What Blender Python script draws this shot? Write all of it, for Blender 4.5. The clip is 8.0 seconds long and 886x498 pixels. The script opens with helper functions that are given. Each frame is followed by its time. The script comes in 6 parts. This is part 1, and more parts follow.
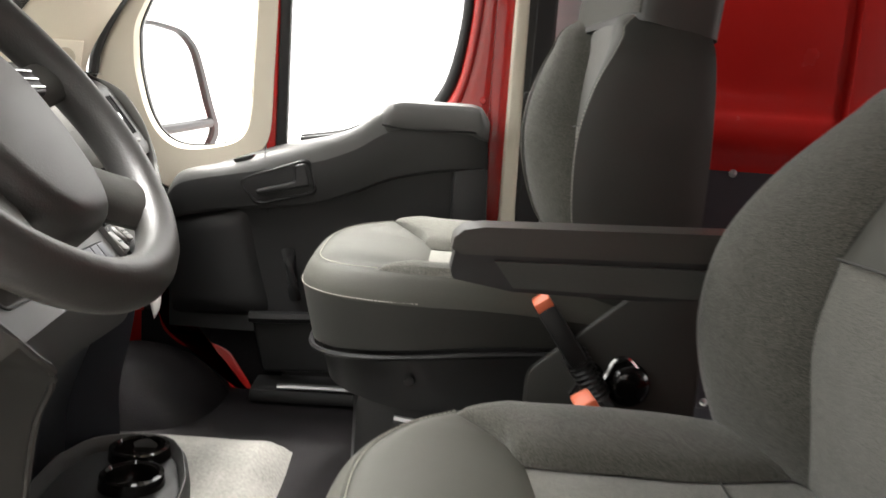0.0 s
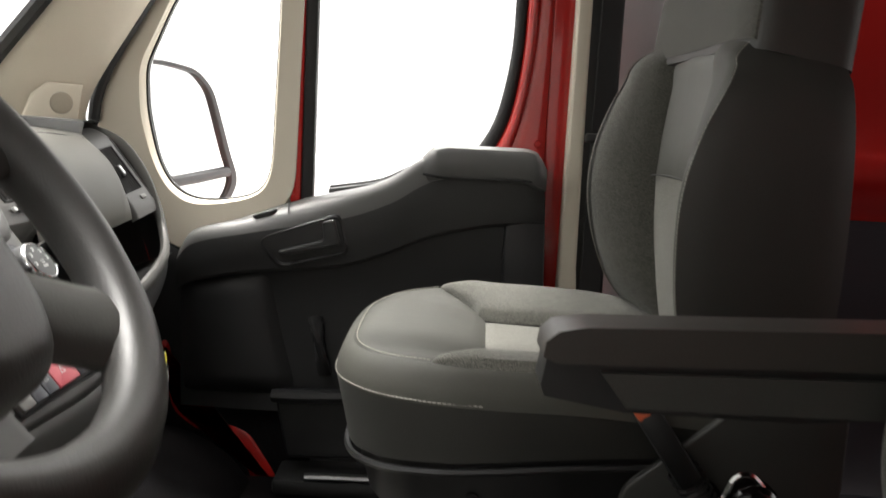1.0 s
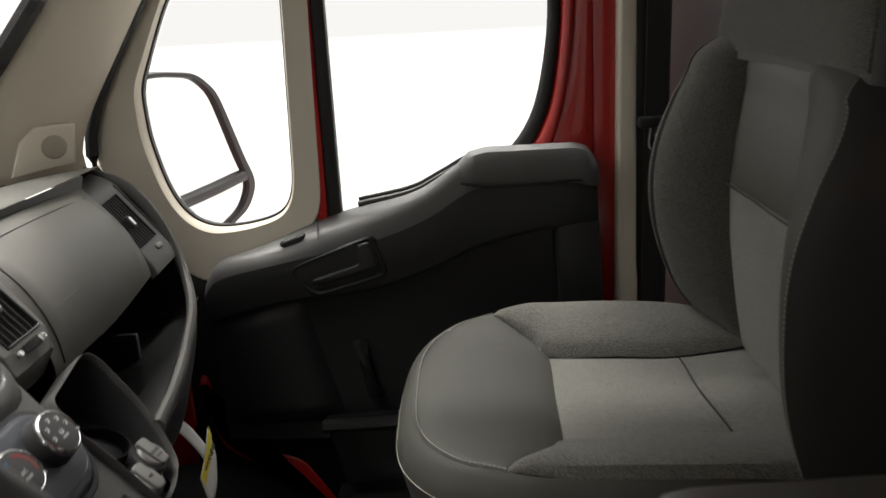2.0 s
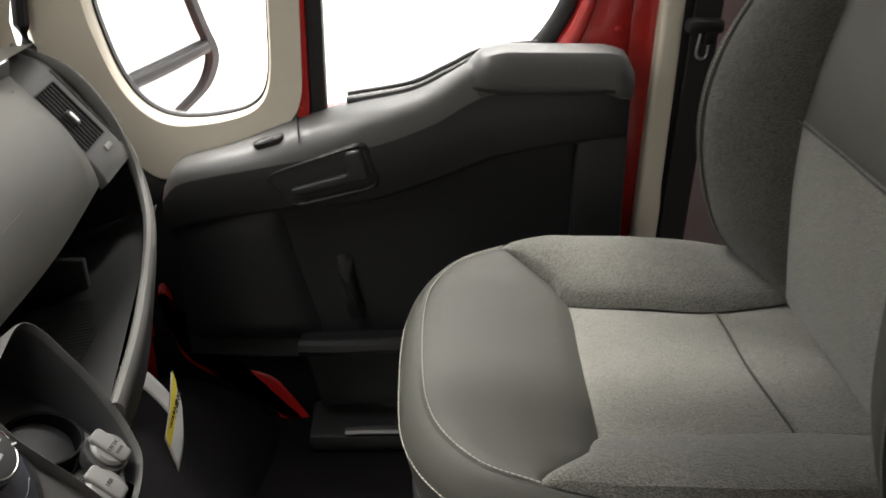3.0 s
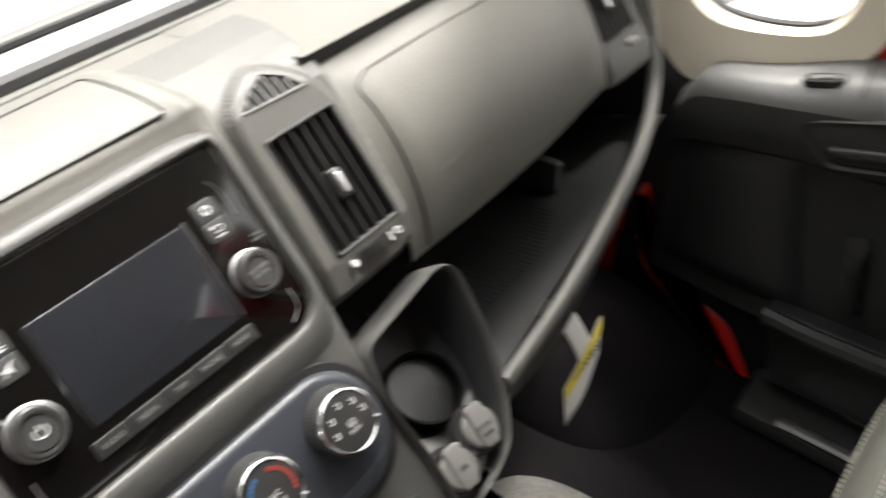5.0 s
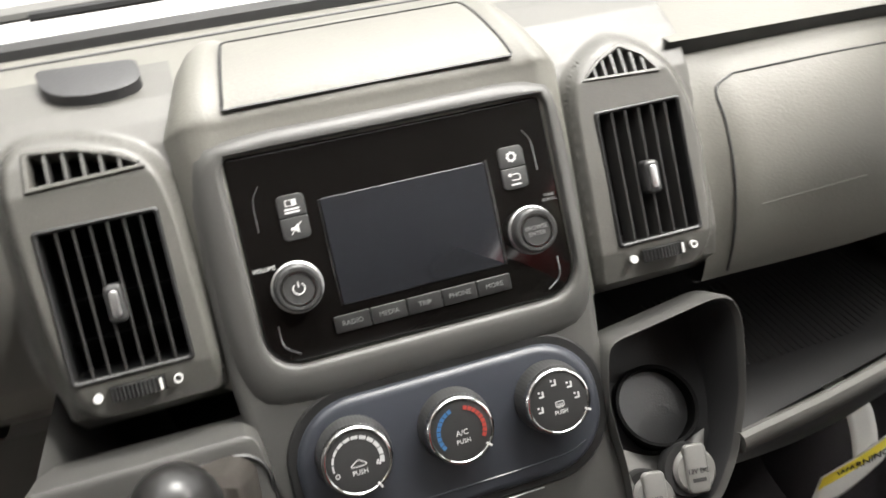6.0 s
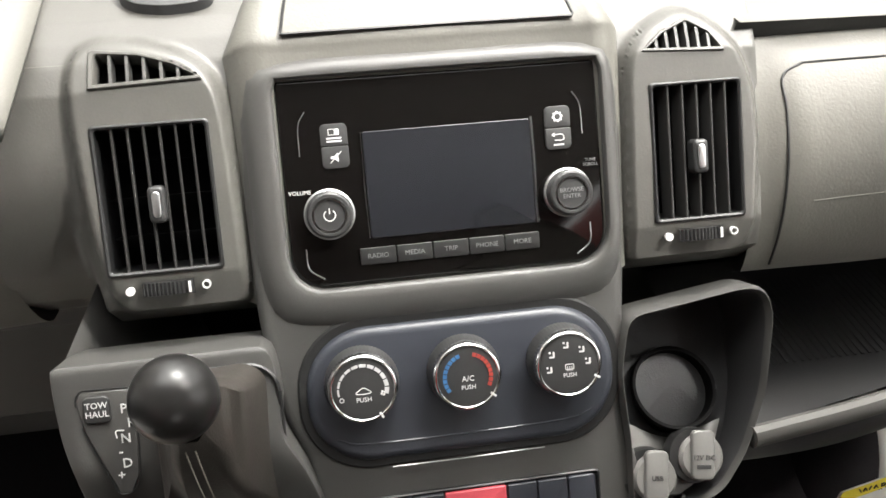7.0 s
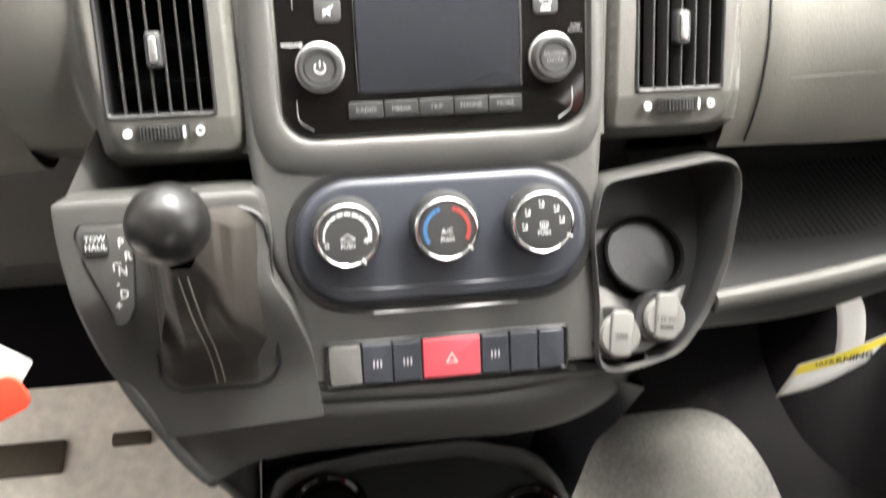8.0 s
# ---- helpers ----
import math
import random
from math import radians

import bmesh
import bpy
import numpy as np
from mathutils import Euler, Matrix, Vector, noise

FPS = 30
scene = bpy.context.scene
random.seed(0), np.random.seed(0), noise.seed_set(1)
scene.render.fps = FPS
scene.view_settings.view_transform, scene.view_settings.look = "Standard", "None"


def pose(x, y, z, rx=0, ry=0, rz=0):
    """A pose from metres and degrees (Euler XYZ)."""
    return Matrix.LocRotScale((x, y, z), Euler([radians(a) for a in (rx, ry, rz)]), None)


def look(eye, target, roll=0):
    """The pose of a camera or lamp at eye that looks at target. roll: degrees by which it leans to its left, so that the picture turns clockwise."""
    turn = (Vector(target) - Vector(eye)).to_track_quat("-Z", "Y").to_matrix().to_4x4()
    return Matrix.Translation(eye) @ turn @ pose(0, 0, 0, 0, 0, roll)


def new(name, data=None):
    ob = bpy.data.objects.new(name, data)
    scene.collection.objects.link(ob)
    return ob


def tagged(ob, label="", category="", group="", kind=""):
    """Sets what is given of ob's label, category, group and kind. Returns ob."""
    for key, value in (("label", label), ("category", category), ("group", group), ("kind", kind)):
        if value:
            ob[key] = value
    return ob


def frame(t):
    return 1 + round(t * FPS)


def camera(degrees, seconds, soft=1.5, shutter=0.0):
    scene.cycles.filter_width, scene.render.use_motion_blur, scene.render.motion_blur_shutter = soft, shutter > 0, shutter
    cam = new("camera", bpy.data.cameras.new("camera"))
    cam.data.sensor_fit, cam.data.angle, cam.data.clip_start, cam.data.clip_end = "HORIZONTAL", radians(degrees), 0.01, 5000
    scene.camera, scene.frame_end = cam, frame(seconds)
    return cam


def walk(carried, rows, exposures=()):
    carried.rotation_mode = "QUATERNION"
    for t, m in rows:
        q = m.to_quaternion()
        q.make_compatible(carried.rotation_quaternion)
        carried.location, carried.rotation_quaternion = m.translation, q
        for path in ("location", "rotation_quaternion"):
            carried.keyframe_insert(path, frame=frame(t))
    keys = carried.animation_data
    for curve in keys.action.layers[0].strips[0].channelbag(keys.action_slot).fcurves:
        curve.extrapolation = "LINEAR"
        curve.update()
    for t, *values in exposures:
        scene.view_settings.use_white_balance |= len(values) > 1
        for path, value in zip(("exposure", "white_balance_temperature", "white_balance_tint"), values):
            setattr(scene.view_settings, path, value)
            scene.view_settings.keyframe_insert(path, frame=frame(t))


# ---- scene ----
# Van cab. x points to the rear of the van, y to the passenger side, z up; the centre line is y = 0.
cam = camera(54.8, 8.0, shutter=0.5)
PATH = [
    (0, (0.022, -1.148, 0.909), (0.078, 0.82, 0.558), 4.0),
    (0.5, (-0.006, -1.002, 0.888), (0.012, 0.977, 0.598), 3.7),
    (1, (-0.035, -0.878, 0.928), (-0.031, 1.102, 0.647), 3.0),
    (1.2, (-0.047, -0.861, 0.956), (-0.048, 1.116, 0.653), 2.3),
    (2.3, (-0.093, -0.592, 1.195), (-0.146, 1.286, 0.509), -4.3),
    (2.5, (-0.107, -0.539, 1.2), (-0.104, 1.31, 0.438), -2.8),
    (3, (-0.16, -0.439, 1.209), (-0.098, 1.331, 0.28), 1.0),
    (3.5, (-0.206, -0.352, 1.201), (-0.129, 1.351, 0.155), 3.4),
    (4, (-0.21, -0.277, 1.215), (-0.438, 1.31, 0.019), 4.4),
    (4.2, (-0.208, -0.246, 1.227), (-0.597, 1.269, -0.02), 4.3),
    (4.6, (-0.203, -0.196, 1.253), (-0.842, 1.185, -0.046), 2.2),
    (4.7, (-0.205, -0.188, 1.255), (-0.892, 1.166, -0.046), 1.8),
    (5, (-0.197, -0.18, 1.27), (-1.116, 1.0, -0.058), -0.2),
    (5.2, (-0.193, -0.176, 1.273), (-1.265, 0.85, -0.069), -1.2),
    (6.3, (-0.155, -0.098, 1.287), (-1.503, 0.246, -0.15), 0.9),
    (6.5, (-0.147, -0.09, 1.283), (-1.492, 0.214, -0.166), 1.3),
    (7, (-0.137, -0.083, 1.279), (-1.482, 0.174, -0.178), 2.2),
    (7.5, (-0.127, -0.081, 1.289), (-1.423, 0.184, -0.211), 5.2),
    (8, (-0.085, -0.078, 1.277), (-1.267, 0.164, -0.318), 5.1),
]

EXPOSURES = [(0.0, 1.5), (0.5, 1.05), (1.0, 0.75), (1.3, 0.4), (2.4, -0.5), (3.0, 0.45), (3.5, 0.8), (4.0, 0.85), (4.5, 0.8), (5.0, 0.65), (6.5, 0.7), (7.0, 0.9), (7.5, 1.1), (7.75, 1.15), (8.0, 1.85)]
walk(cam, [(t, look(eye, target, roll)) for t, eye, target, roll in PATH], EXPOSURES)

# ---- light: a bright white hall all round the van ----
world = bpy.data.worlds.new("hall_light")
world.use_nodes = True
scene.world = world
wn = world.node_tree.nodes
wn["Background"].inputs["Strength"].default_value = 1.0
# white walls all round, brighter towards the lamps under the hall roof
wl = world.node_tree.links
up_axis, split = wn.new("ShaderNodeTexCoord"), wn.new("ShaderNodeSeparateXYZ")
height, tone = wn.new("ShaderNodeMapRange"), wn.new("ShaderNodeVectorMath")
height.interpolation_type = "SMOOTHSTEP"
height.inputs["From Min"].default_value, height.inputs["From Max"].default_value = 0.1, 1.0
height.inputs["To Min"].default_value, height.inputs["To Max"].default_value = 1.2, 3.2
tone.operation = "SCALE"
tone.inputs[0].default_value = (1.0, 0.985, 0.955)
wl.new(up_axis.outputs["Generated"], split.inputs[0])
wl.new(split.outputs["Z"], height.inputs["Value"])
wl.new(height.outputs[0], tone.inputs["Scale"])
wl.new(tone.outputs[0], wn["Background"].inputs["Color"])
sun_data = bpy.data.lights.new("hall_lamps", "SUN")
sun_data.energy, sun_data.angle, sun_data.color = 2.2, radians(20), (1.0, 0.97, 0.92)
sun = new("hall_lamps", sun_data)
sun.matrix_world = look((-2.4, 1.4, 5.0), (0.0, 0.0, 0.0))
lamp_data = bpy.data.lights.new("hall_lamp", "AREA")
lamp_data.shape, lamp_data.size, lamp_data.size_y = "RECTANGLE", 0.6, 0.25
lamp_data.energy, lamp_data.color = 150, (1.0, 0.97, 0.92)
lamp = new("hall_lamp", lamp_data)
lamp.matrix_world = look((-0.2, 2.2, 4.2), (0.1, 0.4, 0.62))


# ---- materials ----
def shade(name, base, rough=0.5, metal=0.0, grain=0.0, scale=400.0, vary=0.15, coat=0.0, detail=3.0, emit=0.0, spec=0.5, wave=0.0):
    """A painted or moulded surface: two scales of tone, and a fine relief."""
    m = bpy.data.materials.new(name)
    m.use_nodes = True
    n, l = m.node_tree.nodes, m.node_tree.links
    p = n["Principled BSDF"]
    p.inputs["Metallic"].default_value = metal
    p.inputs["Coat Weight"].default_value = coat
    p.inputs["Coat Roughness"].default_value = 0.08
    p.inputs["Specular IOR Level"].default_value = spec
    tex = n.new("ShaderNodeTexCoord")
    big, fine = n.new("ShaderNodeTexNoise"), n.new("ShaderNodeTexNoise")
    big.inputs["Scale"].default_value, big.inputs["Detail"].default_value = 9.0, 5.0
    fine.inputs["Scale"].default_value, fine.inputs["Detail"].default_value = scale, detail
    l.new(tex.outputs["Object"], big.inputs["Vector"])
    l.new(tex.outputs["Object"], fine.inputs["Vector"])
    add = n.new("ShaderNodeMath")
    add.operation = "MULTIPLY_ADD"
    add.inputs[1].default_value = 0.5
    l.new(fine.outputs["Fac"], add.inputs[0])
    half = n.new("ShaderNodeMath")
    half.operation = "MULTIPLY"
    half.inputs[1].default_value = 0.5
    l.new(big.outputs["Fac"], half.inputs[0])
    l.new(half.outputs[0], add.inputs[2])
    ramp = n.new("ShaderNodeMapRange")
    ramp.inputs["From Min"].default_value, ramp.inputs["From Max"].default_value = 0.3, 0.7
    ramp.inputs["To Min"].default_value, ramp.inputs["To Max"].default_value = 1 - vary, 1 + vary
    l.new(add.outputs[0], ramp.inputs["Value"])
    mul = n.new("ShaderNodeVectorMath")
    mul.operation = "SCALE"
    mul.inputs[0].default_value = base
    l.new(ramp.outputs[0], mul.inputs["Scale"])
    l.new(mul.outputs[0], p.inputs["Base Color"])
    rr = n.new("ShaderNodeMapRange")
    rr.inputs["To Min"].default_value, rr.inputs["To Max"].default_value = max(0.02, rough - 0.07), min(1, rough + 0.07)
    l.new(big.outputs["Fac"], rr.inputs["Value"])
    l.new(rr.outputs[0], p.inputs["Roughness"])
    if grain:
        b = n.new("ShaderNodeBump")
        b.inputs["Strength"].default_value, b.inputs["Distance"].default_value = grain, 0.0006
        l.new(fine.outputs["Fac"], b.inputs["Height"])
        l.new(b.outputs[0], p.inputs["Normal"])
        if wave:
            b2 = n.new("ShaderNodeBump")
            b2.inputs["Strength"].default_value, b2.inputs["Distance"].default_value = wave, 0.006
            l.new(big.outputs["Fac"], b2.inputs["Height"])
            l.new(b2.outputs[0], b.inputs["Normal"])
    if emit:
        p.inputs["Emission Color"].default_value = (*base, 1)
        p.inputs["Emission Strength"].default_value = emit
    return m


def cloth(name, light, dark, scale=1000.0):
    """Woven seat fabric with a salt-and-pepper yarn."""
    m = bpy.data.materials.new(name)
    m.use_nodes = True
    n, l = m.node_tree.nodes, m.node_tree.links
    p = n["Principled BSDF"]
    p.inputs["Roughness"].default_value = 0.9
    p.inputs["Sheen Weight"].default_value = 0.25
    p.inputs["Specular IOR Level"].default_value = 0.2
    tex = n.new("ShaderNodeTexCoord")
    a, b, c = (n.new("ShaderNodeTexNoise") for _ in range(3))
    for node, s, d in ((a, scale, 1.0), (b, 620.0, 2.0), (c, 14.0, 4.0)):
        node.inputs["Scale"].default_value, node.inputs["Detail"].default_value = s, d
        l.new(tex.outputs["Object"], node.inputs["Vector"])
    mix = n.new("ShaderNodeMix")
    mix.data_type = "RGBA"
    mix.inputs["A"].default_value, mix.inputs["B"].default_value = (*dark, 1), (*light, 1)
    s1 = n.new("ShaderNodeMath")
    s1.operation = "MULTIPLY_ADD"
    s1.inputs[1].default_value = 0.35
    l.new(b.outputs["Fac"], s1.inputs[0])
    l.new(a.outputs["Fac"], s1.inputs[2])
    s2 = n.new("ShaderNodeMath")
    s2.operation = "MULTIPLY_ADD"
    s2.inputs[1].default_value = 0.07
    l.new(c.outputs["Fac"], s2.inputs[0])
    l.new(s1.outputs[0], s2.inputs[2])
    r = n.new("ShaderNodeMapRange")
    r.inputs["From Min"].default_value, r.inputs["From Max"].default_value = 0.57, 0.87
    l.new(s2.outputs[0], r.inputs["Value"])
    l.new(r.outputs[0], mix.inputs["Factor"])
    l.new(mix.outputs["Result"], p.inputs["Base Color"])
    bump = n.new("ShaderNodeBump")
    bump.inputs["Strength"].default_value, bump.inputs["Distance"].default_value = 0.9, 0.0012
    l.new(s1.outputs[0], bump.inputs["Height"])
    l.new(bump.outputs[0], p.inputs["Normal"])
    soft_bump = n.new("ShaderNodeBump")
    soft_bump.inputs["Strength"].default_value, soft_bump.inputs["Distance"].default_value = 0.4, 0.008
    l.new(c.outputs["Fac"], soft_bump.inputs["Height"])
    l.new(soft_bump.outputs[0], bump.inputs["Normal"])
    return m


def clear(name, tint=(1, 1, 1)):
    m = bpy.data.materials.new(name)
    m.use_nodes = True
    p = m.node_tree.nodes["Principled BSDF"]
    p.inputs["Base Color"].default_value = (*tint, 1)
    p.inputs["Roughness"].default_value = 0.02
    p.inputs["Transmission Weight"].default_value = 1.0
    p.inputs["IOR"].default_value = 1.05
    return m


DASH = shade("grained_grey_plastic", (0.118, 0.115, 0.101), 0.5, spec=0.4, grain=0.3, scale=420, vary=0.06, detail=1.5)
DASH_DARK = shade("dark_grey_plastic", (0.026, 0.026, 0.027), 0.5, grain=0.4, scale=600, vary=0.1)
EDGING = shade("matt_grey_edging", (0.085, 0.083, 0.077), 0.62, grain=0.2, scale=700, vary=0.08, spec=0.35)
POD = shade("satin_pod_plastic", (0.078, 0.076, 0.069), 0.42, grain=0.2, scale=500, vary=0.07)
SHELF = shade("shelf_plastic_shade_tone", (0.017, 0.017, 0.017), 0.42, grain=0.3, scale=700, vary=0.1)
STACK = shade("satin_grey_plastic", (0.058, 0.057, 0.054), 0.46, grain=0.15, scale=900, vary=0.06)
CLIMATE = shade("blue_black_plastic", (0.03, 0.033, 0.041), 0.38, grain=0.1, scale=900, vary=0.06)
BLACK = shade("black_plastic", (0.012, 0.012, 0.012), 0.45, grain=0.2, vary=0.1)
SLAT = shade("vent_slat_plastic", (0.028, 0.027, 0.026), 0.35, vary=0.06)
# Near-black for vent boxes and the cup well: their inner shade as colour.
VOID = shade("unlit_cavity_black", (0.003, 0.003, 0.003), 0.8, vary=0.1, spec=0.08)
PIANO = shade("gloss_black_plastic", (0.003, 0.0026, 0.0024), 0.06, coat=0.0, vary=0.05)
SCREEN = shade("dark_screen_glass", (0.012, 0.0125, 0.015), 0.1, vary=0.05, coat=0.6)
MENU = shade("dark_menu_key", (0.014, 0.014, 0.014), 0.35, vary=0.06)
BUTTON = shade("charcoal_button", (0.03, 0.03, 0.03), 0.4, vary=0.06)
CHROME = shade("bright_chrome", (0.75, 0.75, 0.75), 0.12, metal=1.0, vary=0.04)
SILVER = shade("satin_silver", (0.72, 0.72, 0.72), 0.34, metal=1.0, vary=0.05)
STEEL = shade("brushed_steel", (0.4, 0.4, 0.4), 0.35, metal=1.0, vary=0.15)
CREAM = shade("cream_trim", (0.72, 0.66, 0.54), 0.6, grain=0.3, scale=600, vary=0.05)
RED = shade("red_body_paint", (0.46, 0.016, 0.013), 0.25, coat=0.8, vary=0.04)
# One door plastic in three tones: shaded lower card, upper card, brightly lit ledge.
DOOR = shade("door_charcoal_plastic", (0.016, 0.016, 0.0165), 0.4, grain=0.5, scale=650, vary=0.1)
DOOR_MID = shade("door_plastic_mid_tone", (0.029, 0.029, 0.029), 0.38, grain=0.5, scale=650, vary=0.06)
DOOR_LIT = shade("door_plastic_lit_tone", (0.1, 0.1, 0.097), 0.38, grain=0.5, scale=650, vary=0.06)
WHEEL = shade("wheel_rim_skin", (0.036, 0.035, 0.033), 0.42, grain=0.4, scale=500, vary=0.06)
RUBBER = shade("black_rubber", (0.015, 0.015, 0.015), 0.6, vary=0.1)
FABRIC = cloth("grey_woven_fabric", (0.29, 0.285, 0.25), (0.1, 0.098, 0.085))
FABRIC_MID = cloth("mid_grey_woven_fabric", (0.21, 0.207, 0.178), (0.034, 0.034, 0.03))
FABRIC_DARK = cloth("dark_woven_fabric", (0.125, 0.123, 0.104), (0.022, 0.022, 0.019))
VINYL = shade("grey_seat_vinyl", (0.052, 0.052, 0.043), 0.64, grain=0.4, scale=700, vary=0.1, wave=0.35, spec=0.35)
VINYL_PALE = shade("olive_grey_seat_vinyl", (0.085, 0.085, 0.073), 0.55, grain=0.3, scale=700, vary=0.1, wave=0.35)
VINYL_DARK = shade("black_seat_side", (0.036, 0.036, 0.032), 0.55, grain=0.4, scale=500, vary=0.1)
THREAD = shade("pale_thread", (0.3, 0.29, 0.25), 0.8)
WHITE = shade("white_print", (0.62, 0.62, 0.61), 0.5, vary=0.03)
REDBTN = shade("hazard_red", (0.5, 0.07, 0.09), 0.4, vary=0.05)
TAG_RED = shade("red_tag_plastic", (0.72, 0.07, 0.035), 0.4, vary=0.05)
ORANGE = shade("orange_release_button", (0.75, 0.16, 0.07), 0.45, vary=0.05)
PRINT = shade("grey_print", (0.5, 0.5, 0.5), 0.5, vary=0.03)
FAINT = shade("faint_grey_print", (0.16, 0.16, 0.16), 0.5, vary=0.03)
BLUEP = shade("blue_print", (0.04, 0.13, 0.28), 0.5)
REDP = shade("red_print", (0.3, 0.04, 0.03), 0.5)
PAPER = shade("white_paper", (0.75, 0.75, 0.72), 0.7, vary=0.04)
YELLOW = shade("yellow_print", (0.75, 0.62, 0.05), 0.6, vary=0.04)
CARPET = shade("floor_mat_rubber", (0.19, 0.184, 0.168), 0.85, grain=0.9, scale=160, vary=0.4)
FLOOR_DARK = shade("black_floor_lining", (0.007, 0.006, 0.0066), 0.9, grain=0.8, scale=300, vary=0.3, spec=0.15)
KNOB = shade("satin_black_knob", (0.014, 0.0135, 0.013), 0.3, vary=0.08)
LEATHER = shade("black_leather", (0.034, 0.03, 0.026), 0.45, grain=0.4, scale=600, vary=0.15, wave=0.3)
PANELDARK = shade("dark_cargo_lining", (0.03, 0.027, 0.034), 0.75, vary=0.15)
WEB = shade("black_belt_webbing", (0.02, 0.02, 0.02), 0.7, grain=0.6, scale=900)
CAP = shade("pale_grey_cap_plastic", (0.13, 0.128, 0.12), 0.45, vary=0.05)
TAN = shade("tan_speaker_cloth", (0.42, 0.37, 0.29), 0.8, grain=0.6, scale=900, vary=0.1)
MIRROR_CASE = shade("grey_mirror_casing", (0.05, 0.05, 0.052), 0.45, grain=0.3, vary=0.08)
GREYTRIM = shade("pale_grey_trim", (0.45, 0.44, 0.45), 0.6, vary=0.08)
BROWN = shade("brown_rubber_pad", (0.06, 0.045, 0.03), 0.6, grain=0.5, scale=120, vary=0.15)
BEIGE = shade("kraft_floor_cover", (0.85, 0.79, 0.7), 0.8, grain=0.5, scale=60, vary=0.2)
HEADLINER = shade("roof_lining", (0.14, 0.135, 0.13), 0.85, grain=0.5, scale=500)
GLASS = clear("clear_glass")
MIRROR = shade("mirror_glass", (0.8, 0.8, 0.8), 0.03, metal=1.0, vary=0.01)


# ---- mesh helpers ----
def thing(name, label, category, loc=(0, 0, 0), group=""):
    ob = new(name)
    ob.empty_display_size = 0.05
    ob.location = loc
    return tagged(ob, label, category, group)


def part(name, bm, material, parent=None, label="", smooth=True, flat_angle=40):
    """Links a bmesh, given in world metres, as one mesh under its thing."""
    bmesh.ops.remove_doubles(bm, verts=bm.verts, dist=1e-5)
    bmesh.ops.recalc_face_normals(bm, faces=bm.faces)
    me = bpy.data.meshes.new(name)
    bm.to_mesh(me)
    bm.free()
    me.materials.append(material)
    if smooth:
        me.polygons.foreach_set("use_smooth", [True] * len(me.polygons))
        me.set_sharp_from_angle(angle=radians(flat_angle))
    ob = new(name, me)
    if parent:
        off = Vector(parent.location)
        if parent.parent:
            off = off + Vector(parent.parent.location)
        me.transform(Matrix.Translation(-off))
        ob.parent = parent
    if label:
        ob["label"] = label
    return ob


def curve(pts, n, closed=False):
    """n points spread evenly along a smooth line through pts."""
    P = [np.array(p, float) for p in pts]
    k = len(P)
    out = []
    segs = k if closed else k - 1
    for i in range(segs):
        p1, p2 = P[i], P[(i + 1) % k]
        p0 = P[i - 1] if (closed or i > 0) else 2 * p1 - p2
        p3 = P[(i + 2) % k] if (closed or i + 2 < k) else 2 * p2 - p1
        for j in range(12):
            t = j / 12
            out.append(0.5 * (2 * p1 + (p2 - p0) * t + (2 * p0 - 5 * p1 + 4 * p2 - p3) * t * t + (3 * p1 - p0 - 3 * p2 + p3) * t ** 3))
    out.append(P[0] if closed else P[-1])
    d = np.concatenate([[0], np.cumsum([np.linalg.norm(b - a) for a, b in zip(out, out[1:])])])
    s = np.linspace(0, d[-1], n + 1 if closed else n)
    res = np.array([[np.interp(v, d, [o[a] for o in out]) for a in range(len(P[0]))] for v in s])
    return res[:-1] if closed else res


def straight(pts, n):
    """n points spread evenly along a broken line."""
    P = np.array(pts, float)
    d = np.concatenate([[0], np.cumsum(np.linalg.norm(np.diff(P, axis=0), axis=1))])
    s = np.linspace(0, d[-1], n)
    return np.array([[np.interp(v, d, P[:, a]) for a in range(P.shape[1])] for v in s])


def grid(bm, rows, close_v=False):
    """Faces over rows of points."""
    vs = [[bm.verts.new(tuple(p)) for p in r] for r in rows]
    for a, b in zip(vs, vs[1:]):
        m = len(a)
        for j in range(m if close_v else m - 1):
            bm.faces.new((a[j], a[(j + 1) % m], b[(j + 1) % m], b[j]))
    return vs


def pad(bm, a, b, puff, way, n=28, m=12, power=0.5, smooth=True):
    """A stuffed or bowed panel between two edges a and b, bulging by puff towards way."""
    A, B = (curve(a, n), curve(b, n)) if smooth else (straight(a, n), straight(b, n))
    w = np.array(way, float) / np.linalg.norm(way)
    rows = []
    for i in range(m + 1):
        t = i / m
        row = []
        for j in range(n):
            s = j / (n - 1)
            k = (math.sin(math.pi * t) ** power) * (min(1, 6 * min(s, 1 - s)) ** 0.5 if puff else 0)
            row.append(A[j] * (1 - t) + B[j] * t + w * puff * k)
        rows.append(row)
    grid(bm, rows)
    return bm


def box(bm, c, size, m=Matrix(), bevel=0.0, seg=2):
    r = bmesh.ops.create_cube(bm, size=1.0, matrix=m @ Matrix.LocRotScale(Vector(c), None, Vector(size)))
    if bevel:
        es = list({e for v in r["verts"] for e in v.link_edges})
        bmesh.ops.bevel(bm, geom=es, offset=bevel, segments=seg, affect="EDGES", profile=0.5)
    return bm


def rrect(w, h, r, n=6, cx=0.0, cy=0.0):
    pts = []
    rs = r if isinstance(r, (tuple, list)) else (r,) * 4
    for k, (sx, sy) in enumerate(((1, 1), (-1, 1), (-1, -1), (1, -1))):
        q = max(rs[k], 1e-4)
        for i in range(n + 1):
            a = math.pi / 2 * (k + i / n)
            pts.append((cx + sx * (w / 2 - q) + q * math.cos(a), cy + sy * (h / 2 - q) + q * math.sin(a)))
    return pts


